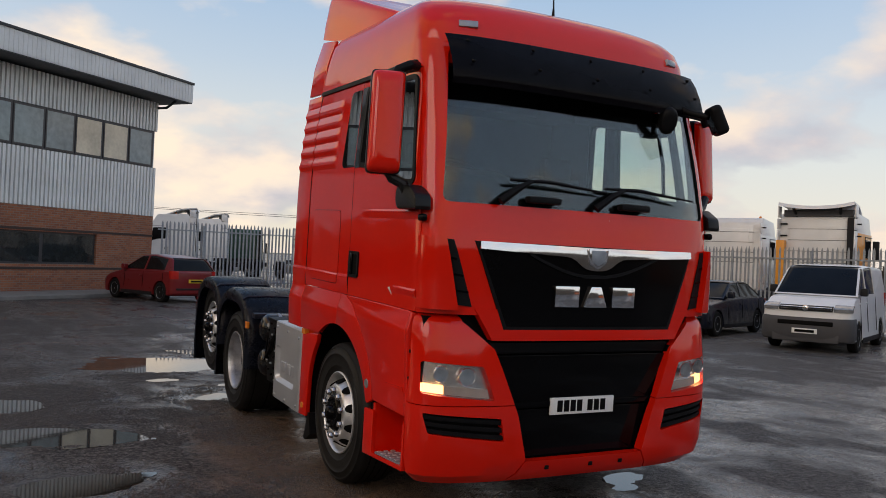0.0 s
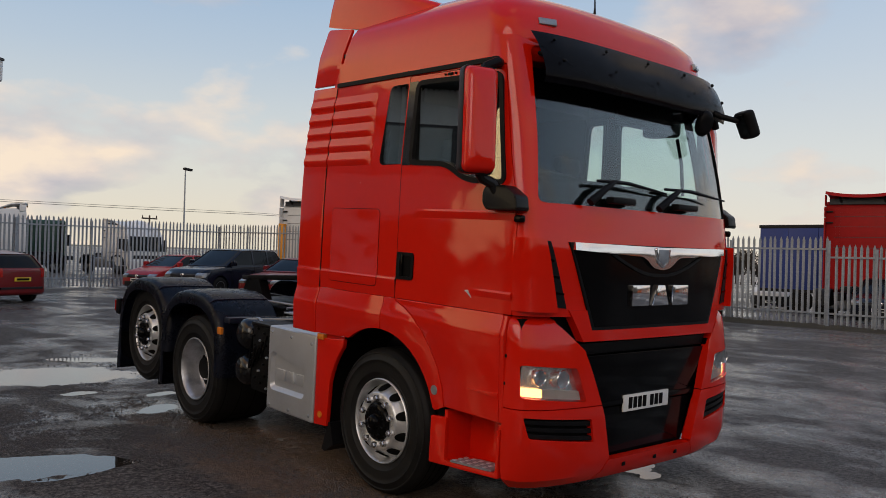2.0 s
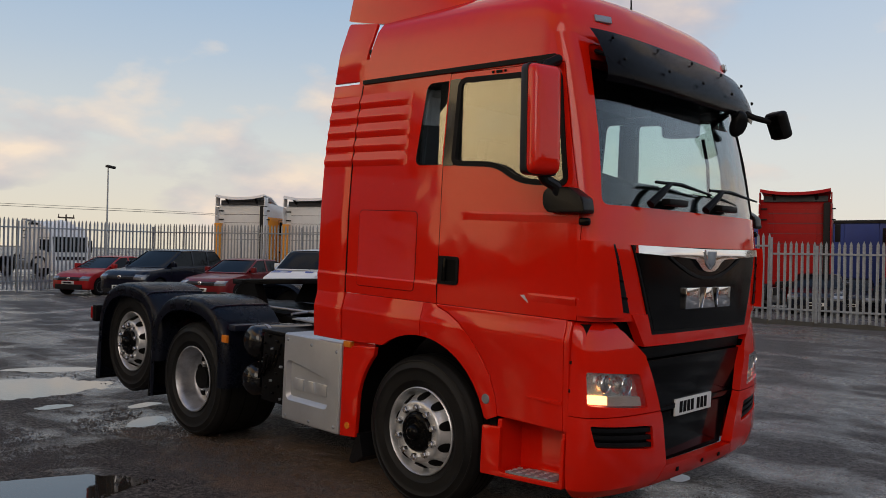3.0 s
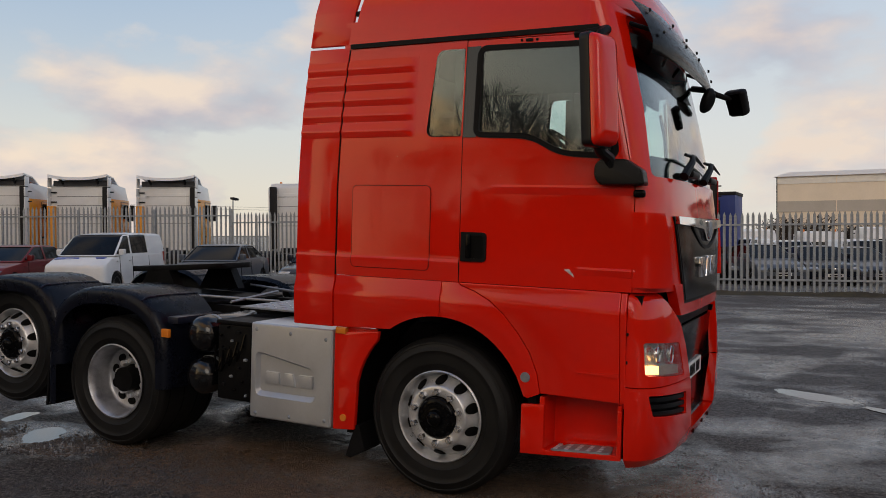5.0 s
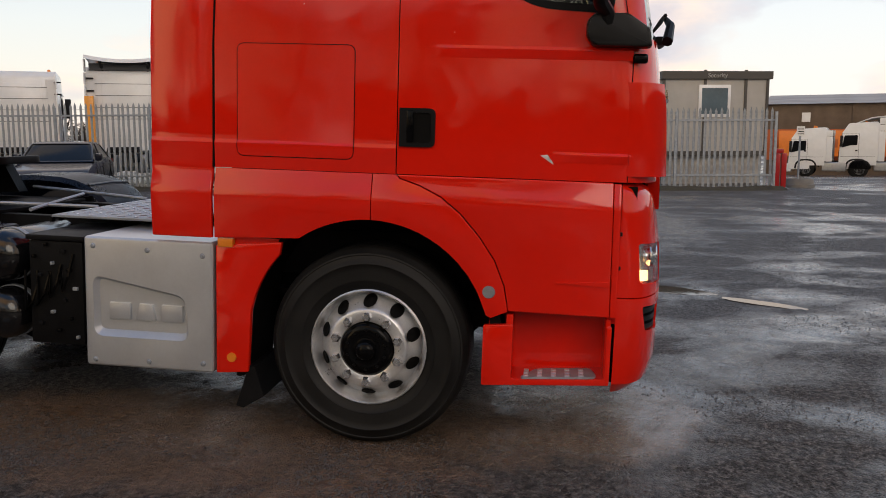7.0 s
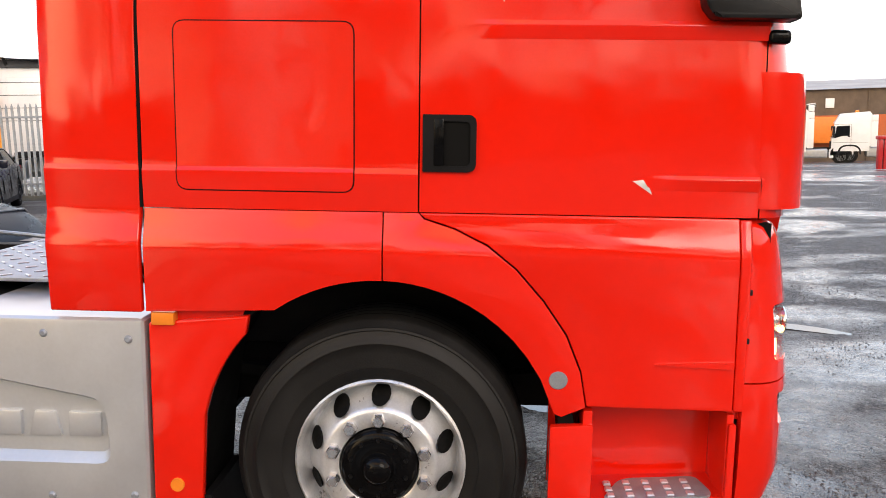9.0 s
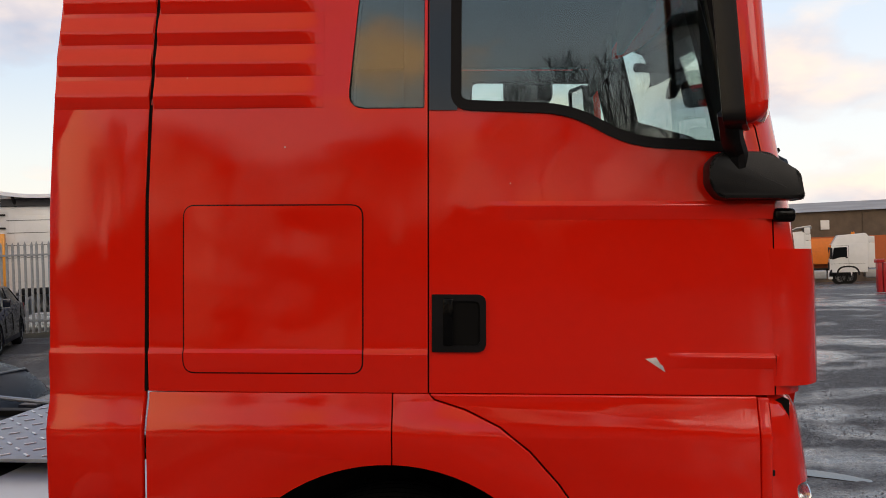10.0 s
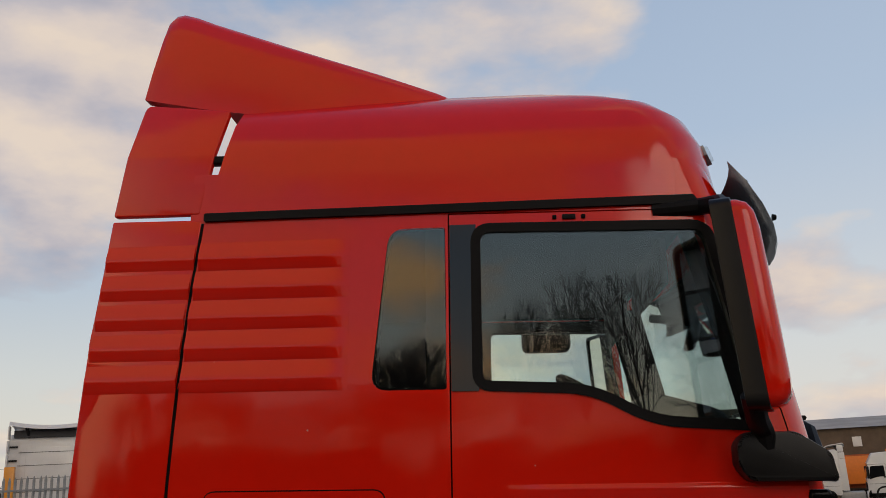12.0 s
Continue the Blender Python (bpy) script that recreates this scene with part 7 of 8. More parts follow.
    for dz in (-0.03, 0.012):
        part("grille_bar", nose_band([(W / 2 * k, 0.004) for k in (-0.56, -0.3, 0.0, 0.3, 0.56)], zn + dz, zn + dz + 0.012), CHROME if lower is not None else BUMPGREY, c, "", 30)
    disc = bm_lathe([(0.012, 0.01), (0.012, 0.05), (0.004, 0.062), (-0.03, 0.062)], "x", 20)
    bmesh.ops.translate(disc, verts=disc.verts, vec=(L / 2 + 0.012, 0, zn - 0.01))
    part("badge", disc, CHROME, c, "round chrome badge", 40)
    part("lower_grille", bm_box(L / 2 - 0.10, L / 2 + 0.008, -W * 0.36, W * 0.36, 0.22, 0.40, 0.02), TRIM if lower is None else lower, c, "", 30)
    if lower is not None:
        plan = [(L / 2 - 0.50, -W / 2 - 0.012)] + [(L / 2 * interp(pulls, k) + 0.03, -k * W / 2 - 0.012 * k) for k in (1.0, 0.985, 0.93, 0.8, 0.4, 0.0)]
        plan = plan + [(a, -b) for a, b in plan[-2::-1]]
        fb = bm_loft([[(L / 2 * 0.6 + (px - L / 2 * 0.6) * k, py * (0.5 + 0.5 * k), z) for px, py in plan] for z, k in ((0.24, 0.93), (0.27, 0.97), (0.36, 1.0), (0.62, 1.0), (0.71, 0.985), (0.76, 0.95))])
        part("intake", bm_box(L / 2, L / 2 + 0.036, -W * 0.30, W * 0.30, 0.58, 0.68, 0.02), INK, c, "", 30)
        part("front_bumper", fb, lower, c, "grey plastic front bumper", 30)
    pl = part("number_plate", bm_box(L / 2 - 0.02, L / 2 + 0.05, -0.26, 0.26, 0.40, 0.51, 0.004), PLATE, c, "", 30)
    part("plate_bar", bm_box(L / 2 + 0.045, L / 2 + 0.053, -0.2, 0.2, 0.425, 0.485), INK, pl, "", None)
    part("rear_bumper_strip", bm_box(-L / 2 - 0.012, -L / 2 + 0.1, -W * 0.40, W * 0.40, 0.40, 0.46, 0.01), TRIM, c, "", 30)
    pl = part("number_plate", bm_box(-L / 2 - 0.02, -L / 2 + 0.03, -0.26, 0.26, 0.62, 0.73, 0.004), YPLATE, c, "", 30)
    part("plate_bar", bm_box(-L / 2 - 0.023, -L / 2 - 0.018, -0.2, 0.2, 0.645, 0.705), INK, pl, "", None)
    return c


def hatchback(name, x, y, heading, label, paint, k=1.0, tall=1.47):
    L, W, H = 3.92 * k, 1.68, tall
    body = [(-L / 2, 0.28), (-L / 2 - 0.0, 0.95), (-L / 2 + 0.12, 0.98), (L * 0.22, 0.95), (L / 2 - 0.25, 0.78), (L / 2, 0.60), (L / 2, 0.26), (L / 2 - 0.1, 0.20), (-L / 2 + 0.1, 0.22)]
    house = [(-L / 2 + 0.05, 0.95), (-L / 2 + 0.34, H - 0.10), (-L * 0.17, H), (L * 0.01, H - 0.03), (L * 0.25, 0.93)]
    return vehicle(name, x, y, heading, label, "car", paint, L, W, H, body, house, (-L * 0.33, L * 0.32), 0.31, taper=0.17, split=(-L * 0.09,), panel=-L / 2 + 0.55)


def saloon(name, x, y, heading, label, paint):
    L, W, H = 4.58, 1.77, 1.44
    body = [(-L / 2, 0.30), (-L / 2, 0.95), (-L / 2 + 0.5, 1.02), (L * 0.16, 0.98), (L / 2 - 0.3, 0.82), (L / 2, 0.66), (L / 2, 0.28), (L / 2 - 0.1, 0.20), (-L / 2 + 0.1, 0.24)]
    house = [(-L / 2 + 0.45, 0.99), (-L * 0.22, H - 0.02), (-L * 0.06, H), (L * 0.04, H - 0.02), (L * 0.22, 0.96)]
    return vehicle(name, x, y, heading, label, "car", paint, L, W, H, body, house, (-L * 0.31, L * 0.31), 0.32, split=(-L * 0.06,))


def suv(name, x, y, heading, label, paint):
    L, W, H = 4.58, 1.85, 1.70
    body = [(-L / 2, 0.40), (-L / 2, 1.12), (-L / 2 + 0.15, 1.16), (L * 0.2, 1.10), (L / 2 - 0.25, 0.98), (L / 2, 0.78), (L / 2, 0.36), (L / 2 - 0.15, 0.28), (-L / 2 + 0.1, 0.30)]
    house = [(-L / 2 + 0.08, 1.12), (-L / 2 + 0.55, H - 0.02), (-L * 0.1, H), (L * 0.04, H - 0.03), (L * 0.25, 1.08)]
    return vehicle(name, x, y, heading, label, "car", paint, L, W, H, body, house, (-L * 0.3, L * 0.31), 0.36, split=(-L * 0.08, -L * 0.26))


def van(name, x, y, heading, label, paint, L, W, H, lower=None, split=(), panel=None):
    body = [(-L / 2, 0.35), (-L / 2, H * 0.63), (-L / 2 + 0.1, H * 0.65), (L * 0.20, H * 0.645), (L / 2 - 0.50, H * 0.60), (L / 2 - 0.02, H * 0.49), (L / 2, 0.30), (L / 2 - 0.15, 0.24), (-L / 2 + 0.1, 0.28)]
    house = [(-L / 2 + 0.03, H * 0.63), (-L / 2 + 0.12, H - 0.02), (-L * 0.1, H), (L * 0.15, H - 0.05), (L * 0.325, H * 0.625)]
    return vehicle(name, x, y, heading, label, "van", paint, L, W, H, body, house, (-L * 0.30, L * 0.31), 0.33, lower, 0.10, split=split, panel=panel)


MAROON = mat("dark_red_paint", (0.16, 0.012, 0.014), 0.3, coat=0.3, var=0.06, spec=0.2)
NAVY = mat("dark_blue_paint", (0.007, 0.009, 0.018), 0.2, coat=0.2, var=0.06, spec=0.2)
GREYCAR = mat("grey_blue_paint", (0.07, 0.085, 0.11), 0.3, coat=0.3, var=0.06, spec=0.2)
BRIGHTRED = mat("bright_red_paint", (0.38, 0.016, 0.018), 0.3, coat=0.3, var=0.06, spec=0.2)
BUMPGREY = mat("grey_bumper", (0.055, 0.055, 0.06), 0.6)
ROW = (-0.93, -0.37)
hatchback("hatchback", 4.75, 28.1, (-0.40, 0.916), "dark red hatchback parked facing the brick building", MAROON)
van("panel_van", 17.9, 13.4, (-0.90, -0.44), "white van with a grey bumper parked along the fence", WHITE, 4.89, 1.90, 1.97, BUMPGREY, (0.42,), -0.75)
saloon("saloon_car", 17.5, 16.9, ROW, "dark blue saloon car parked along the fence", NAVY)
saloon("saloon_car", 17.0, 20.4, ROW, "grey-blue saloon car parked along the fence", GREYCAR)
crew = van("crew_van", 15.7, 23.6, ROW, "small white van with blue bonnet graphics", WHITE, 4.32, 1.83, 1.80, None, (0.3,), -0.85)
BLUEPRINT = mat("blue_graphics", (0.02, 0.07, 0.38), 0.35, coat=0.3, var=0.08)


def bonnet_patch(owner, pts, L, H, material):
    """A thin printed sheet on a van's bonnet, drawn in x, y."""
    bm = bm_prism(pts, "z", 0.0, 0.012)
    for v in bm.verts:
        v.co.z += interp([(L * 0.20, H * 0.645), (L / 2 - 0.50, H * 0.60), (L / 2 - 0.02, H * 0.49)], v.co.x) - 0.006
    part("bonnet_graphic", bm, material, owner, "blue printed bonnet graphic", None)


bonnet_patch(crew, [(1.55, -0.10), (1.72, -0.02), (1.74, -0.74), (1.50, -0.76)], 4.32, 1.80, BLUEPRINT)
bonnet_patch(crew, [(1.50, 0.35), (1.56, 0.72), (1.70, 0.70), (1.72, 0.48)], 4.32, 1.80, BLUEPRINT)
part("side_graphic", bm_box(-1.75, -1.15, -0.905, -0.885, 1.12, 1.50, 0.01), BLUEPRINT, crew, "blue printed side graphic", None)
saloon("estate_car", 14.4, 26.1, ROW, "dark red estate car parked along the fence", MAROON)
suv("off_roader", 13.0, 28.6, ROW, "black off-road car parked along the fence", NAVY)
hatchback("hatchback", 12.6, 32.2, ROW, "small bright red hatchback parked by the fence", BRIGHTRED, 0.97, 1.42)


def tractor(name, x, y, az, label, paint, flank=None, spoiler=True, tall=3.95, strip=False, intake=-1):
    """A parked tractor unit, nose along +x before it is turned to the compass bearing az."""
    c = empty(name, Matrix.Translation((x, y, ground_z(x, y))) @ pose(0, 0, 0, 0, 0, 90 - az), label, "lorry", "parked tractor units")
    W, h = 2.46, tall
    part("cab", bm_prism(rounded([(-1.1, 1.05), (-1.1, h - 0.55), (-0.95, h - 0.35), (0.65, h - 0.45), (0.98, h - 1.0), (1.12, h - 1.9), (1.15, 0.5), (-0.1, 0.5), (-0.2, 1.05)], 0.08), "y", -W / 2, W / 2, 0.04), paint, c, "", 30)
    part("back_panel", bm_box(-1.13, -1.09, -0.75, 0.75, 1.4, h - 0.75, 0.015), paint, c, "", 30)
    part("back_panel_frame", bm_box(-1.115, -1.085, -0.9, 0.9, 1.25, h - 0.62, 0.01), paint, c, "", 30)
    for s in (-1, 1):
        part("side_fairing", bm_box(-1.42, -1.05, s * W / 2 - 0.02, s * W / 2 + 0.02, 1.0, h - 0.95, 0.015), paint, c, "", 30)
        part("side_fairing_top", bm_box(-1.42, -1.05, s * W / 2 - 0.02, s * W / 2 + 0.02, h - 0.93, h - 0.55, 0.015), paint, c, "", 30)
        for z in (h - 0.75, h - 1.15):
            part("fairing_hinge", bm_box(-1.17, -1.09, s * 1.18 - 0.20, s * 1.18 + 0.02, z, z + 0.05, 0.01), TRIM, c)
        part("cab_side", bm_box(-1.0, 1.0, s * (W / 2 + 0.002) - 0.01, s * (W / 2 + 0.002) + 0.01, 0.75, h - 1.0, 0.006), flank or paint, c, "", 30)
        q = s * (W / 2 + 0.012)
        part("side_window", bm_prism(rounded([(0.12, h - 1.80), (0.55, h - 1.82), (0.98, h - 1.95), (0.86, h - 1.20), (0.12, h - 1.18)], 0.05), "y", q - 0.012, q + 0.012), CARGLASS, c, "", 30)
        for a, b, z0, z1 in ((0.03, 0.045, 1.0, h - 1.10), (0.03, 1.02, h - 1.105, h - 1.09), (-0.9, 1.05, 1.28, 1.295)):
            part("door_joint", bm_box(a, b, q - 0.02, q + 0.003, z0, z1), BUMPGREY, c, "", None)
        part("door_handle", bm_box(0.09, 0.22, q - 0.01, q + 0.02, 1.62, 1.70, 0.008), TRIM, c, "", 30)
        part("wheel_arch", bm_prism(arch_line(0.1, 0.66, 1.16, 0.55, 0.55, 12) + arch_line(0.1, 0.56, 1.06, 0.55, 0.55, 12)[::-1], "y", q - 0.06, q + 0.008), TRIM, c, "dark wheel arch", 35)
        part("fuel_tank", bm_box(-2.25, -0.85, s * 0.72 - 0.42, s * 0.72 + 0.42, 0.38, 0.95, 0.10, 3), ALLOY, c, "silver fuel tank", 40)
        part("mirror", bm_box(0.95, 1.1, s * (W / 2 + 0.16) - 0.1, s * (W / 2 + 0.16) + 0.1, h - 1.9, h - 1.2, 0.03), TRIM, c)
        for wx, r in ((0.1, 0.5), (-3.0, 0.5)):
            bm = bm_lathe([(0, 0.3), (-0.01, 0.4), (0.03, r), (0.3, r), (0.32, 0.3)], "y", 24)
            w = part("wheel", bm, TYRE, c, "", 40)
            w.matrix_local = pose(wx, s * (W / 2 - 0.02), r, 0, 0, 0 if s < 0 else 180)
            part("rim", bm_lathe([(0.0, 0.3), (0.05, 0.24), (0.02, 0.1), (0.02, 0.01)], "y", 20), ALLOY, w, "", 30)
            if wx < 0:
                part("mudguard", bm_prism(arch_line(wx, 0.62, 1.12, 0.6, 0.6, 10) + arch_line(wx, 0.58, 1.08, 0.6, 0.6, 10)[::-1], "y", s * W / 2 - s * 0.5, s * W / 2), TRIM, c, "", 35)
        part("chassis_rail", bm_box(-4.0, -0.5, s * 0.4 - 0.05, s * 0.4 + 0.05, 0.75, 1.0), TRIM, c)
    for s in (-1, 1):
        part("roof_beacon", bm_lathe([(-0.06, 0.05), (0.02, 0.06), (0.10, 0.045), (0.12, 0.01)], "z", 12), AMBER, c, "amber roof beacon", 40).location = (-0.3, s * 0.95, h - 0.36 if not spoiler else h - 0.42)
    for k in range(4):
        part("panel_groove", bm_box(-1.137, -1.12, -0.95, 0.95, h - 0.9 - 0.38 * k, h - 0.885 - 0.38 * k), BUMPGREY, c, "", None)
    if strip:
        part("flank_fairing", bm_box(-1.43, -1.14, W / 2 - 0.24, W / 2 + 0.03, 0.9, h - 1.30, 0.02), flank, c, "orange air deflector", 30)
    part("air_intake", bm_box(-1.32, -1.06, min(intake * (W / 2 + 0.01), intake * (W / 2 - 0.26)), max(intake * (W / 2 + 0.01), intake * (W / 2 - 0.26)), 1.15, h - 0.5, 0.05), TRIM, c, "dark vertical air intake", 30)
    part("coupling", bm_box(-3.3, -2.4, -0.45, 0.45, 1.05, 1.22, 0.03), TRIM, c)
    part("front_grille", bm_box(1.13, 1.175, -0.95, 0.95, 0.95, h - 2.15, 0.02), TRIM, c, "", 30)
    part("front_bumper", bm_box(0.95, 1.24, -W / 2, W / 2, 0.32, 0.88, 0.08, 3), paint, c, "", 40)
    part("windscreen", bm_prism([(1.12, h - 1.9), (0.99, h - 1.05), (1.01, h - 1.03), (1.15, h - 1.9)], "y", -1.1, 1.1), CARGLASS, c, "", 30)
    if spoiler:
        rows = []
        for k in range(9):
            u = -1 + k / 4
            d = 0.13 * abs(u) ** 2.2
            rows.append([(-1.48, u * (W / 2 - 0.02), h - 0.24 + d), (-1.42, u * (W / 2 - 0.02), h - 0.12 + d), (-0.6, u * (W / 2 - 0.04), h - 0.22 + d), (0.25, u * (W / 2 - 0.12), h - 0.43), (0.2, u * (W / 2 - 0.12), h - 0.47), (-0.6, u * (W / 2 - 0.04), h - 0.27 + d), (-1.40, u * (W / 2 - 0.02), h - 0.19 + d)])
        part("roof_spoiler", bm_loft(rows), paint, c, "", 30)
        # grey box set below the spoiler for the shade under it
        part("spoiler_shade", bm_box(-1.12, -0.9, -W / 2 + 0.12, W / 2 - 0.12, h - 0.46, h - 0.24, 0.01), BUMPGREY, c, "", None)
        for s in (-1, 1):
            part("spoiler_strut", bm_tube([(-1.0, s * 0.7, h - 0.45), (-1.30, s * 0.75, h - 0.20)], 0.05, 8), TRIM, c)
            part("upper_fairing", bm_box(-1.40, -1.05, s * W / 2 - 0.03, s * W / 2 + 0.01, h - 0.52, h - 0.12, 0.02), paint, c, "", 30)
    return c


def at_az(ex, ey, az, r):
    return ex + r * math.sin(radians(az)), ey + r * math.cos(radians(az))


for az, r in ((36.6, 39.5), (41.1, 39.0), (46.2, 38.5)):
    tractor("tractor_unit", *at_az(-2.57, 3.37, az, r), 63, "white tractor unit with orange flanks parked behind the fence", WHITE, AMBERPAINT, tall=4.25, strip=True)
tractor("tractor_unit", 25.6, 19.4, 67, "white and orange tractor unit parked behind the fence", WHITE, AMBERPAINT, tall=4.15, strip=True)
tractor("tractor_unit", 25.6, 23.4, 63, "plain white tractor unit parked behind the fence", WHITE, None, False, tall=4.1, intake=1)
LORRYRED = mat("lorry_red", (0.33, 0.010, 0.010), 0.45, var=0.1, spec=0.15)
tractor("tractor_unit", 31.0, 13.7, 74, "red tractor unit with a roof spoiler parked behind the fence", LORRYRED, None, True, tall=4.62)
tractor("tractor_unit", 32.5, 9.6, 78, "red tractor unit parked behind the fence", LORRYRED, None, False, tall=4.55)
for az, r, p in ((11.2, 50, WHITE), (13.2, 55, WHITE)):
    tractor("tractor_unit", *at_az(-0.83, 0.43, az, r), 285, "white tractor unit parked beyond the back fence", p, None, True, tall=4.0)
GREEN = mat("green_paint", (0.02, 0.07, 0.05), 0.45, var=0.15)
tractor("tractor_unit", *at_az(-0.83, 0.43, 15.7, 58), 20, "dark green tractor unit beyond the back fence", GREEN, None, False, tall=3.5)
tractor("tractor_unit", *at_az(-0.83, 0.43, 20.9, 54), 165, "white tractor unit with roof wind deflectors beyond the back fence", WHITE, None, True, tall=3.3)
tractor("tractor_unit", *at_az(-2.09, 4.55, 105.4, 60), 20, "white tractor unit parked by the depot", WHITE, None, False, tall=3.5)
for az in (111.6, 115.2):
    tractor("tractor_unit", *at_az(-2.09, 4.55, az, 60), 20, "white tractor unit parked by the depot", WHITE, None, False, tall=3.5)
tractor("tractor_unit", *at_az(-2.09, 4.55, 108.2, 60), 20, "white tractor unit with a roof spoiler by the depot", WHITE, None, True, tall=3.8)
far = tractor("tractor_unit", 52.0, 9.0, 250, "white tractor unit parked in the compound beyond the fence", WHITE, None, False, tall=3.4)
for x, y, a in ((55.0, 5.2, 20), (50.0, 1.8, 15), (58.0, -1.0, 30), (47.0, 12.5, 10), (60.0, 12.0, 25)):
    copy_thing(far, pose(x, y, ground_z(x, y), 0, 0, 180 + a))
farvan = van("panel_van", 40.0, 6.0, (-1.0, -0.2), "white van parked in the compound beyond the fence", WHITE, 4.9, 1.9, 1.95, TRIM, (0.4,), -0.1)
for x, y, a in ((41.0, 9.2, 190), (39.0, 3.0, 200), (43.0, 12.2, 185), (42.0, 0.3, 195), (37.0, 8.0, 170), (42.0, 22.5, 200), (45.5, 24.0, 190), (44.0, 19.0, 185)):
    copy_thing(farvan, pose(x, y, ground_z(x, y), 0, 0, a))
farcar = saloon("saloon_car", 31.0, 4.6, (-0.95, -0.3), "dark saloon car parked in the compound beyond the fence", NAVY)
for x, y, a in ((31.5, 7.2, 198), (30.5, 9.8, 200), (33.0, 12.3, 195), (34.5, 6.0, 190), (35.0, 9.0, 205), (28.5, 12.0, 196), (45.0, 4.0, 185), (46.0, 8.5, 190)):
    copy_thing(farcar, pose(x, y, ground_z(x, y), 0, 0, a))
farhatch = hatchback("hatchback", 33.5, 3.2, (-0.9, -0.4), "grey hatchback parked in the compound beyond the fence", GREYCAR)
for x, y, a in ((36.5, 12.0, 200), (38.0, 5.5, 190), (29.5, 6.3, 205)):
    copy_thing(farhatch, pose(x, y, ground_z(x, y), 0, 0, a))
BLUE = mat("blue_curtain", (0.015, 0.04, 0.22), 0.5, var=0.12, scale=2)
blue = empty("blue_trailer", Matrix.Translation((35.0, 11.5, ground_z(35, 11.5))), "long blue curtain-sided trailer behind the fence", "trailer")
for y in range(9):
    part("curtain_side", bm_box(0.0 if y % 2 else 0.012, 2.5, -3.6 + y * 4.0 / 3, -3.6 + (y + 1) * 4.0 / 3 - 0.012, 1.0, 3.75, 0.015), BLUE, blue, "", 30)
part("roof_edge", bm_box(-0.03, 2.53, -3.63, 8.43, 3.72, 3.86, 0.01), TRIM, blue, "", 30)
part("side_rail", bm_box(-0.02, 2.52, -3.6, 8.4, 0.86, 1.0, 0.01), TRIM, blue, "", 30)
for y in (-2.4, -1.1, 6.5):
    part("wheel", bm_tube([(0.0, y, 0.5), (0.3, y, 0.5)], 0.5, 20), TYRE, blue)


def gate_post(x, y):
    p = empty("gate_post", Matrix.Translation((x, y, ground_z(x, y))), "red painted steel gate post", "post", "gate posts")
    for dy in (-0.09, 0.09):
        part("shaft", bm_box(-0.08, 0.08, dy - 0.07, dy + 0.07, 0, 1.0, 0.01), BRIGHTRED, p)
    part("cap", bm_box(-0.11, 0.11, -0.06, 0.20, 1.0, 1.12, 0.02), BRIGHTRED, p)
    part("base_plate", bm_box(-0.16, 0.16, -0.22, 0.22, 0, 0.02), STEEL, p)


gate_post(23.2, -1.42)
gate_post(28.0, -7.7)
planter = empty("planter", Matrix.Translation((23.9, -2.15, 0)), "round weathered concrete planter by the gate", "planter")
part("ring", bm_lathe([(0.0, 0.40), (0.22, 0.40), (0.25, 0.38), (0.25, 0.31), (0.16, 0.29), (0.16, 0.02)], "z", 28, caps=(False, True)), CONCRETE, planter, "", 40)
part("lower_band", bm_lathe([(0.0, 0.425), (0.09, 0.425), (0.10, 0.40)], "z", 28, caps=(False, False)), CONCRETE, planter, "", 40)
sign_pole = empty("sign_pole", Matrix.Translation((23.85, -2.1, 0.16)), "thin grey sign pole standing in the planter", "sign")
part("pole", bm_tube([(0, 0, 0), (0, 0, 1.6)], 0.03, 8), STEEL, sign_pole)
part("sign_plate", bm_box(-0.04, -0.03, -0.11, 0.11, 1.32, 1.6, 0.002), PLATE, sign_pole, "small white sign plate", None)
for k in range(3):
    part("sign_bar", bm_box(-0.044, -0.040, -0.08, 0.08, 1.37 + 0.07 * k, 1.39 + 0.07 * k), INK, sign_pole, "", None)


def lamp_post(x, y, h, az=90):
    p = empty("street_lamp", Matrix.Translation((x, y, ground_z(x, y))), "tall slim grey floodlight column", "lamp post", "lamp posts")
    part("column", bm_tube([(0, 0, 0), (0, 0, h)], [0.09, 0.05], 10), STEEL, p)
    o = part("lamp_head", bm_box(-0.35, 0.35, -0.2, 0.2, -0.08, 0.10, 0.03), TRIM, p)
    o.matrix_local = pose(0.2, 0, h, 0, 8, 0)


lamp_post(*at_az(-0.83, 0.43, 24.06, 72), 8.2)
lamp_post(*at_az(-2.57, 3.37, 49.8, 75), 6.1)
lamp_post(*at_az(-0.83, 0.43, 59.4, 70), 4.9)


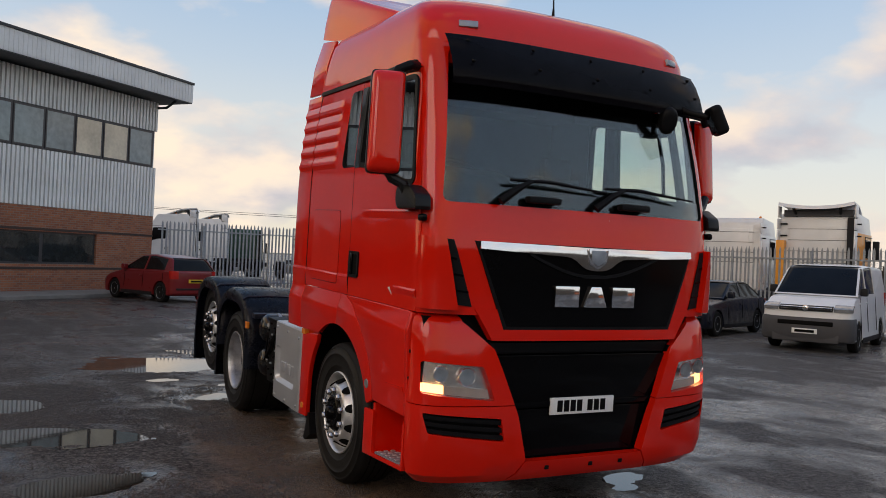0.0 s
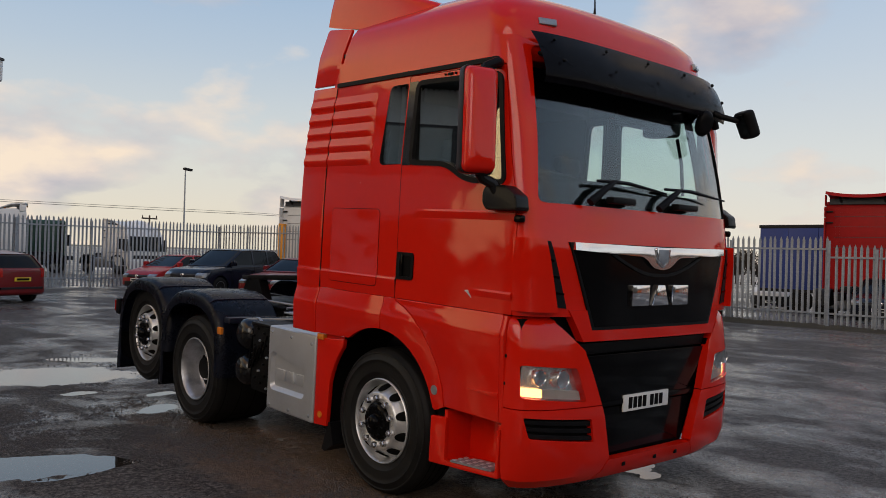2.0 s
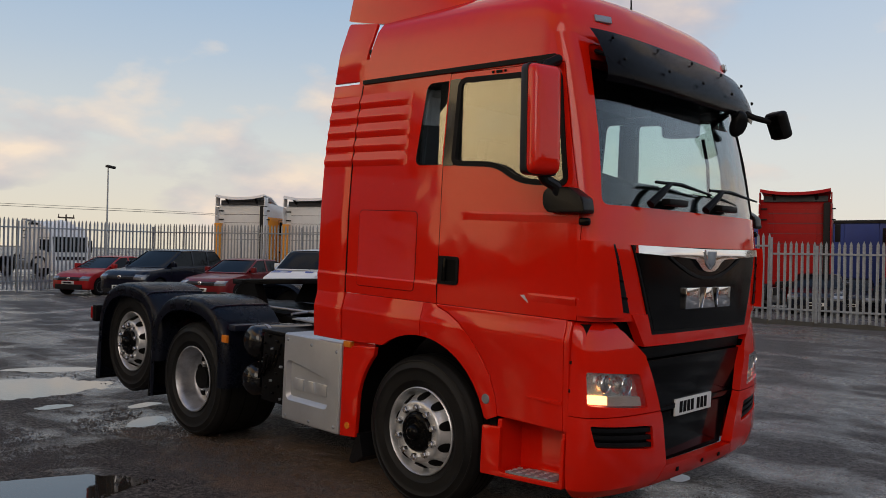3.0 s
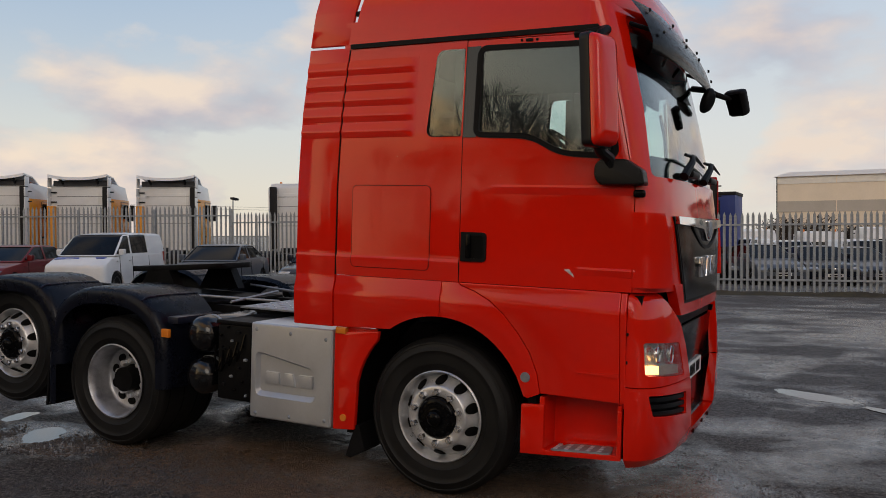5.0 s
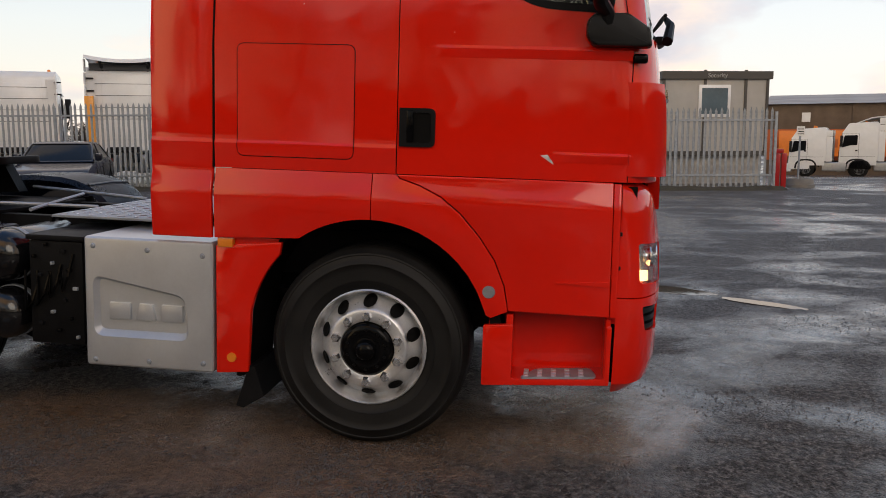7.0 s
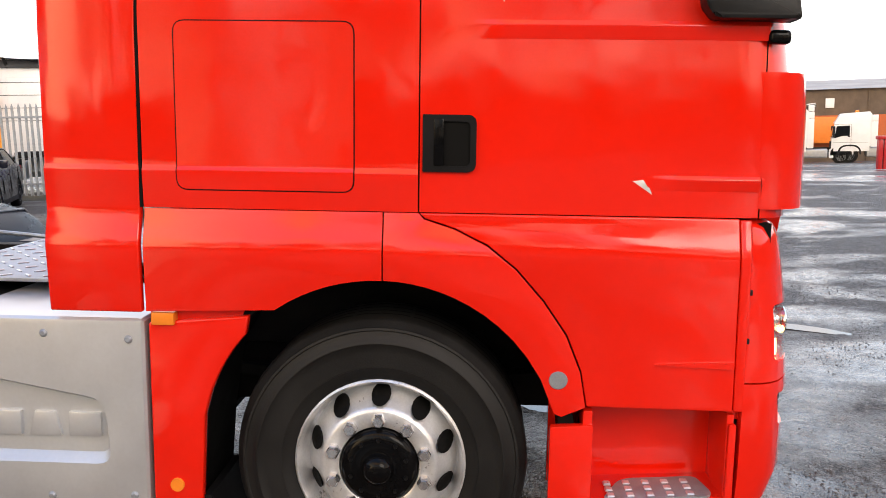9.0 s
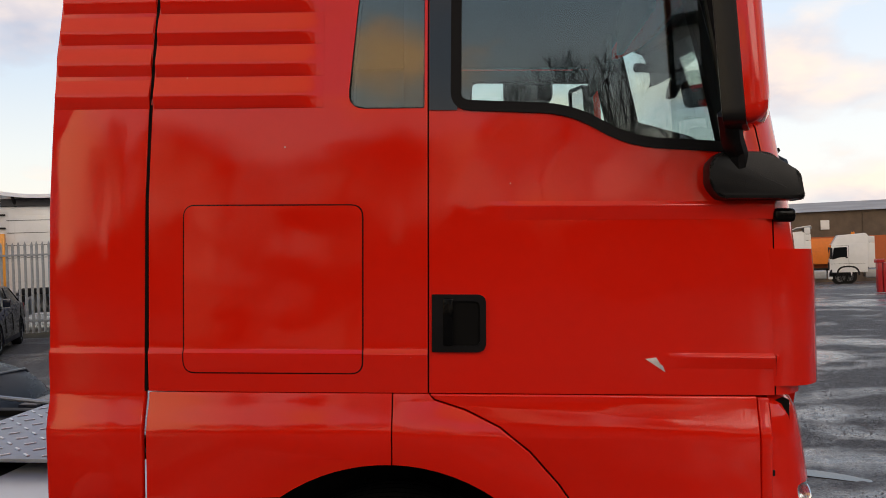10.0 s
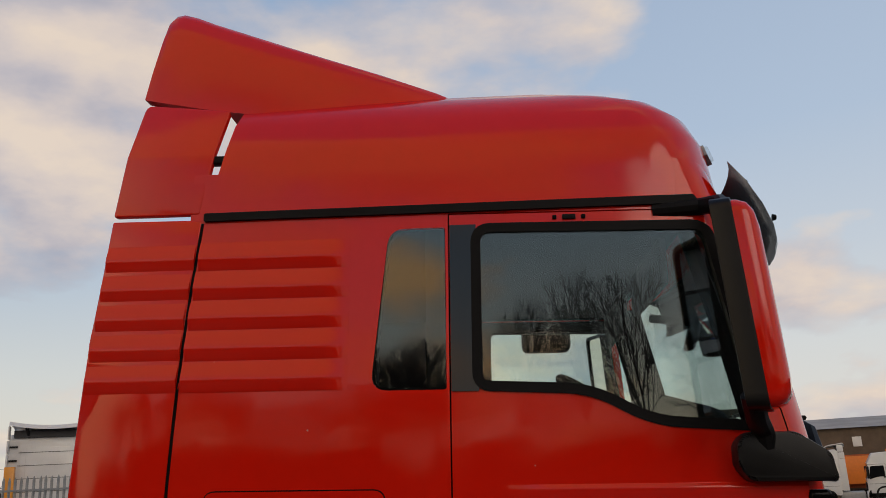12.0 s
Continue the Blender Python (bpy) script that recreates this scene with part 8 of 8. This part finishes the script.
def power_line():
    x, y = at_az(-0.83, 0.43, 22.2, 125)
    p = empty("utility_pole", Matrix.Translation((x, y, ground_z(x, y))), "wooden electricity pole with a crossarm", "utility pole")
    wood = mat("pole_wood", (0.07, 0.055, 0.045), 0.9)
    part("pole", bm_tube([(0, 0, -1), (0, 0, 6.9)], [0.16, 0.12], 8), wood, p)
    part("crossarm", bm_box(-1.1, 1.1, -0.08, 0.08, 6.4, 6.6), wood, p)
    for dx in (-1.0, 0.0, 1.0):
        part("insulator", bm_tube([(dx, 0, 6.55), (dx, 0, 6.95)], 0.07, 6), wood, p)
    bm = bmesh.new()
    for dz, y0 in ((6.9, 0), (8.3, 25)):
        pts = [(-90 + 15 * i, 115 + y0 + 4 * math.sin(i), dz + 0.9 * ((i - 10) / 10) ** 2) for i in range(21)]
        bm_tube(pts, 0.03, 5, bm)
    w = finish("power_line", bm, TRIM)
    tagged(w, "thin overhead power cables far behind the yard", "cable", kind="structure")


power_line()


# ---- bare trees ----
BARK = mat("bark", (0.045, 0.036, 0.030), 0.9, var=0.3, scale=3)


def branches(h, seed, last=5, thick=1.0):
    """Trunk, limbs and twigs of a bare tree that spreads into a rounded crown; h is its height."""
    rnd = random.Random(seed)
    verts, faces = [], []

    def limb(p, d, length, r, depth):
        n = 4 if depth < 2 else 3 if depth < 4 else 2 if depth < 5 else 1
        seg = 6 if depth == 0 else 4 if depth < 3 else 3
        pts, ways, dd = [p], [d.copy()], d.copy()
        q = p.copy()
        for _ in range(n):
            dd = (dd + Vector((rnd.uniform(-1, 1), rnd.uniform(-1, 1), rnd.uniform(-0.5, 0.8))) * (0.10 if depth == 0 else 0.17)).normalized()
            q = q + dd * (length / n)
            pts.append(q.copy())
            ways.append(dd.copy())
        base = len(verts)
        for i, c in enumerate(pts):
            rr = r * (1 - 0.5 * i / n)
            side = ways[i].cross(Vector((0.3, 0.2, 1))).normalized()
            up = side.cross(ways[i])
            for k in range(seg):
                a = 2 * math.pi * k / seg
                verts.append(c + rr * (math.cos(a) * side + math.sin(a) * up))
        for i in range(n):
            for k in range(seg):
                a, b = base + i * seg + k, base + i * seg + (k + 1) % seg
                faces.append((a, b, b + seg, a + seg))
        if depth >= last:
            return
        kids = (6, 5, 4, 4, 3)[depth] if last > 3 else (7, 5, 4)[depth]
        for j in range(kids):
            i = n if j == 0 else rnd.randint(min(n, 2 if depth == 0 else 1), n)
            spin = 2 * math.pi * (j * 0.381 + rnd.uniform(-0.06, 0.06)) + depth
            side = ways[i].cross(Vector((0.21, 0.13, 1.0))).normalized()
            up = side.cross(ways[i])
            open_ = rnd.uniform(0.45, 0.95) if j else rnd.uniform(0.0, 0.25)
            nd = ways[i] * math.cos(open_) + (side * math.cos(spin) + up * math.sin(spin)) * math.sin(open_)
            nd = (nd + Vector((0, 0, 0.10))).normalized()
            limb(pts[i], nd, length * rnd.uniform(0.58, 0.80) * (1.1 if depth == 0 else 1.0), r * (0.60 if j else 0.72), depth + 1)
    limb(Vector((0, 0, -0.1)), Vector((0, 0, 1)), h * 0.30, h * 0.013 * thick, 0)
    high = max(v.z for v in verts)
    # the top of the crown is drawn in to a rounded head
    verts = [Vector((v.x * 1.1 * h / high, v.y * 1.1 * h / high, h * (1 - (1 - min(1.0, max(0.0, v.z / high))) ** 1.7) if v.z > 0 else v.z)) for v in verts]
    return verts, faces


def bare_tree(x, y, h, seed, name="tree"):
    verts, faces = branches(h, seed)
    me = bpy.data.meshes.new("branches")
    me.from_pydata(verts, [], faces)
    me.materials.append(BARK)
    t = empty(name, Matrix.Translation((x, y, ground_z(x, y))), "bare leafless winter tree", "tree", "bare trees")
    ob = new("branches", me)
    ob.parent = t
    return t


def scrub(x0, x1, y0, y1, count, low, high, seed):
    """A belt of bare bushes, one joined mesh."""
    rnd = random.Random(seed)
    kinds = [branches(1.0, seed + k, 3, 1.6) for k in range(3)]
    verts, faces = [], []
    for _ in range(count):
        vs, fs = kinds[rnd.randrange(3)]
        x, y, h, a, w = rnd.uniform(x0, x1), rnd.uniform(y0, y1), rnd.uniform(low, high), rnd.uniform(0, 6.28), rnd.uniform(1.1, 1.6)
        c, s2, base = math.cos(a), math.sin(a), len(verts)
        verts += [(x + (v.x * c - v.y * s2) * h * w, y + (v.x * s2 + v.y * c) * h * w, v.z * h) for v in vs]
        faces += [tuple(base + i for i in f) for f in fs]
    me = bpy.data.meshes.new("scrub")
    me.from_pydata(verts, [], faces)
    me.materials.append(BARK)
    tagged(new("scrub", me), "dense belt of bare winter bushes", "bushes", kind="stuff")


t1 = bare_tree(-42, 3.4, 13.0, 1)
t2 = bare_tree(-42, -2.7, 14.2, 2)
t3 = bare_tree(-42, 23.4, 12.9, 5)
for x, y, k, w, a in ((-42, 0.3, 1.02, 0.30, 40), (-41, -8.5, 0.92, 0.8, 250), (-42, -14, 0.9, 0.9, 10), (-42, 9.0, 0.78, 0.9, 80), (-43, 10.8, 0.84, 0.8, 300), (-41, 12.8, 0.80, 0.9, 150), (-42, 29.0, 0.80, 0.9, 120), (-42, 19.6, 0.77, 0.6, 33), (-42, 16.8, 0.72, 0.9, 200), (-40, -22, 1.0, 1.0, 20)):
    copy_thing(t1 if a > 100 else t2, pose(x, y, 0, 0, 0, a) @ Matrix.Diagonal((k * w, k * w, k, 1)))
t1.scale = t2.scale = (0.42, 0.42, 1.0)
t3.scale = (0.6, 0.6, 1.0)
# bush belt thickened, bank added, both to darken the low reflections in the paint
scrub(-47, -41, -34, 34, 110, 3.6, 5.0, 31)
scrub(-42, -37, -34, 36, 90, 1.8, 3.4, 47)
bank_bm = bm_loft([[(x, y, z + 0.3 * noise.noise(Vector((x * 0.4, y * 0.3, 0)))) for x, z in ((-34, -0.5), (-36.5, 0.9), (-39, 1.9), (-42, 2.5), (-46, 2.6), (-50, 1.0), (-54, -0.5))] for y in range(-60, 61, 2)], closed=False, caps=False)
tagged(finish("bank", bank_bm, bpy.data.materials["earth_verge"], None, 60), "long earth bank with bare bushes, added out of view to darken reflections", "bank", kind="structure")
scrub(72, 76, 2, 60, 90, 1.8, 3.4, 61)
for x, y, s in ((110, 20, 0.55), (113, 25, 0.5), (108, 28, 0.45)):
    copy_thing(t2, pose(x, y, ground_z(x, y), 0, 0, x * 3) @ Matrix.Diagonal((s, s, s, 1)))
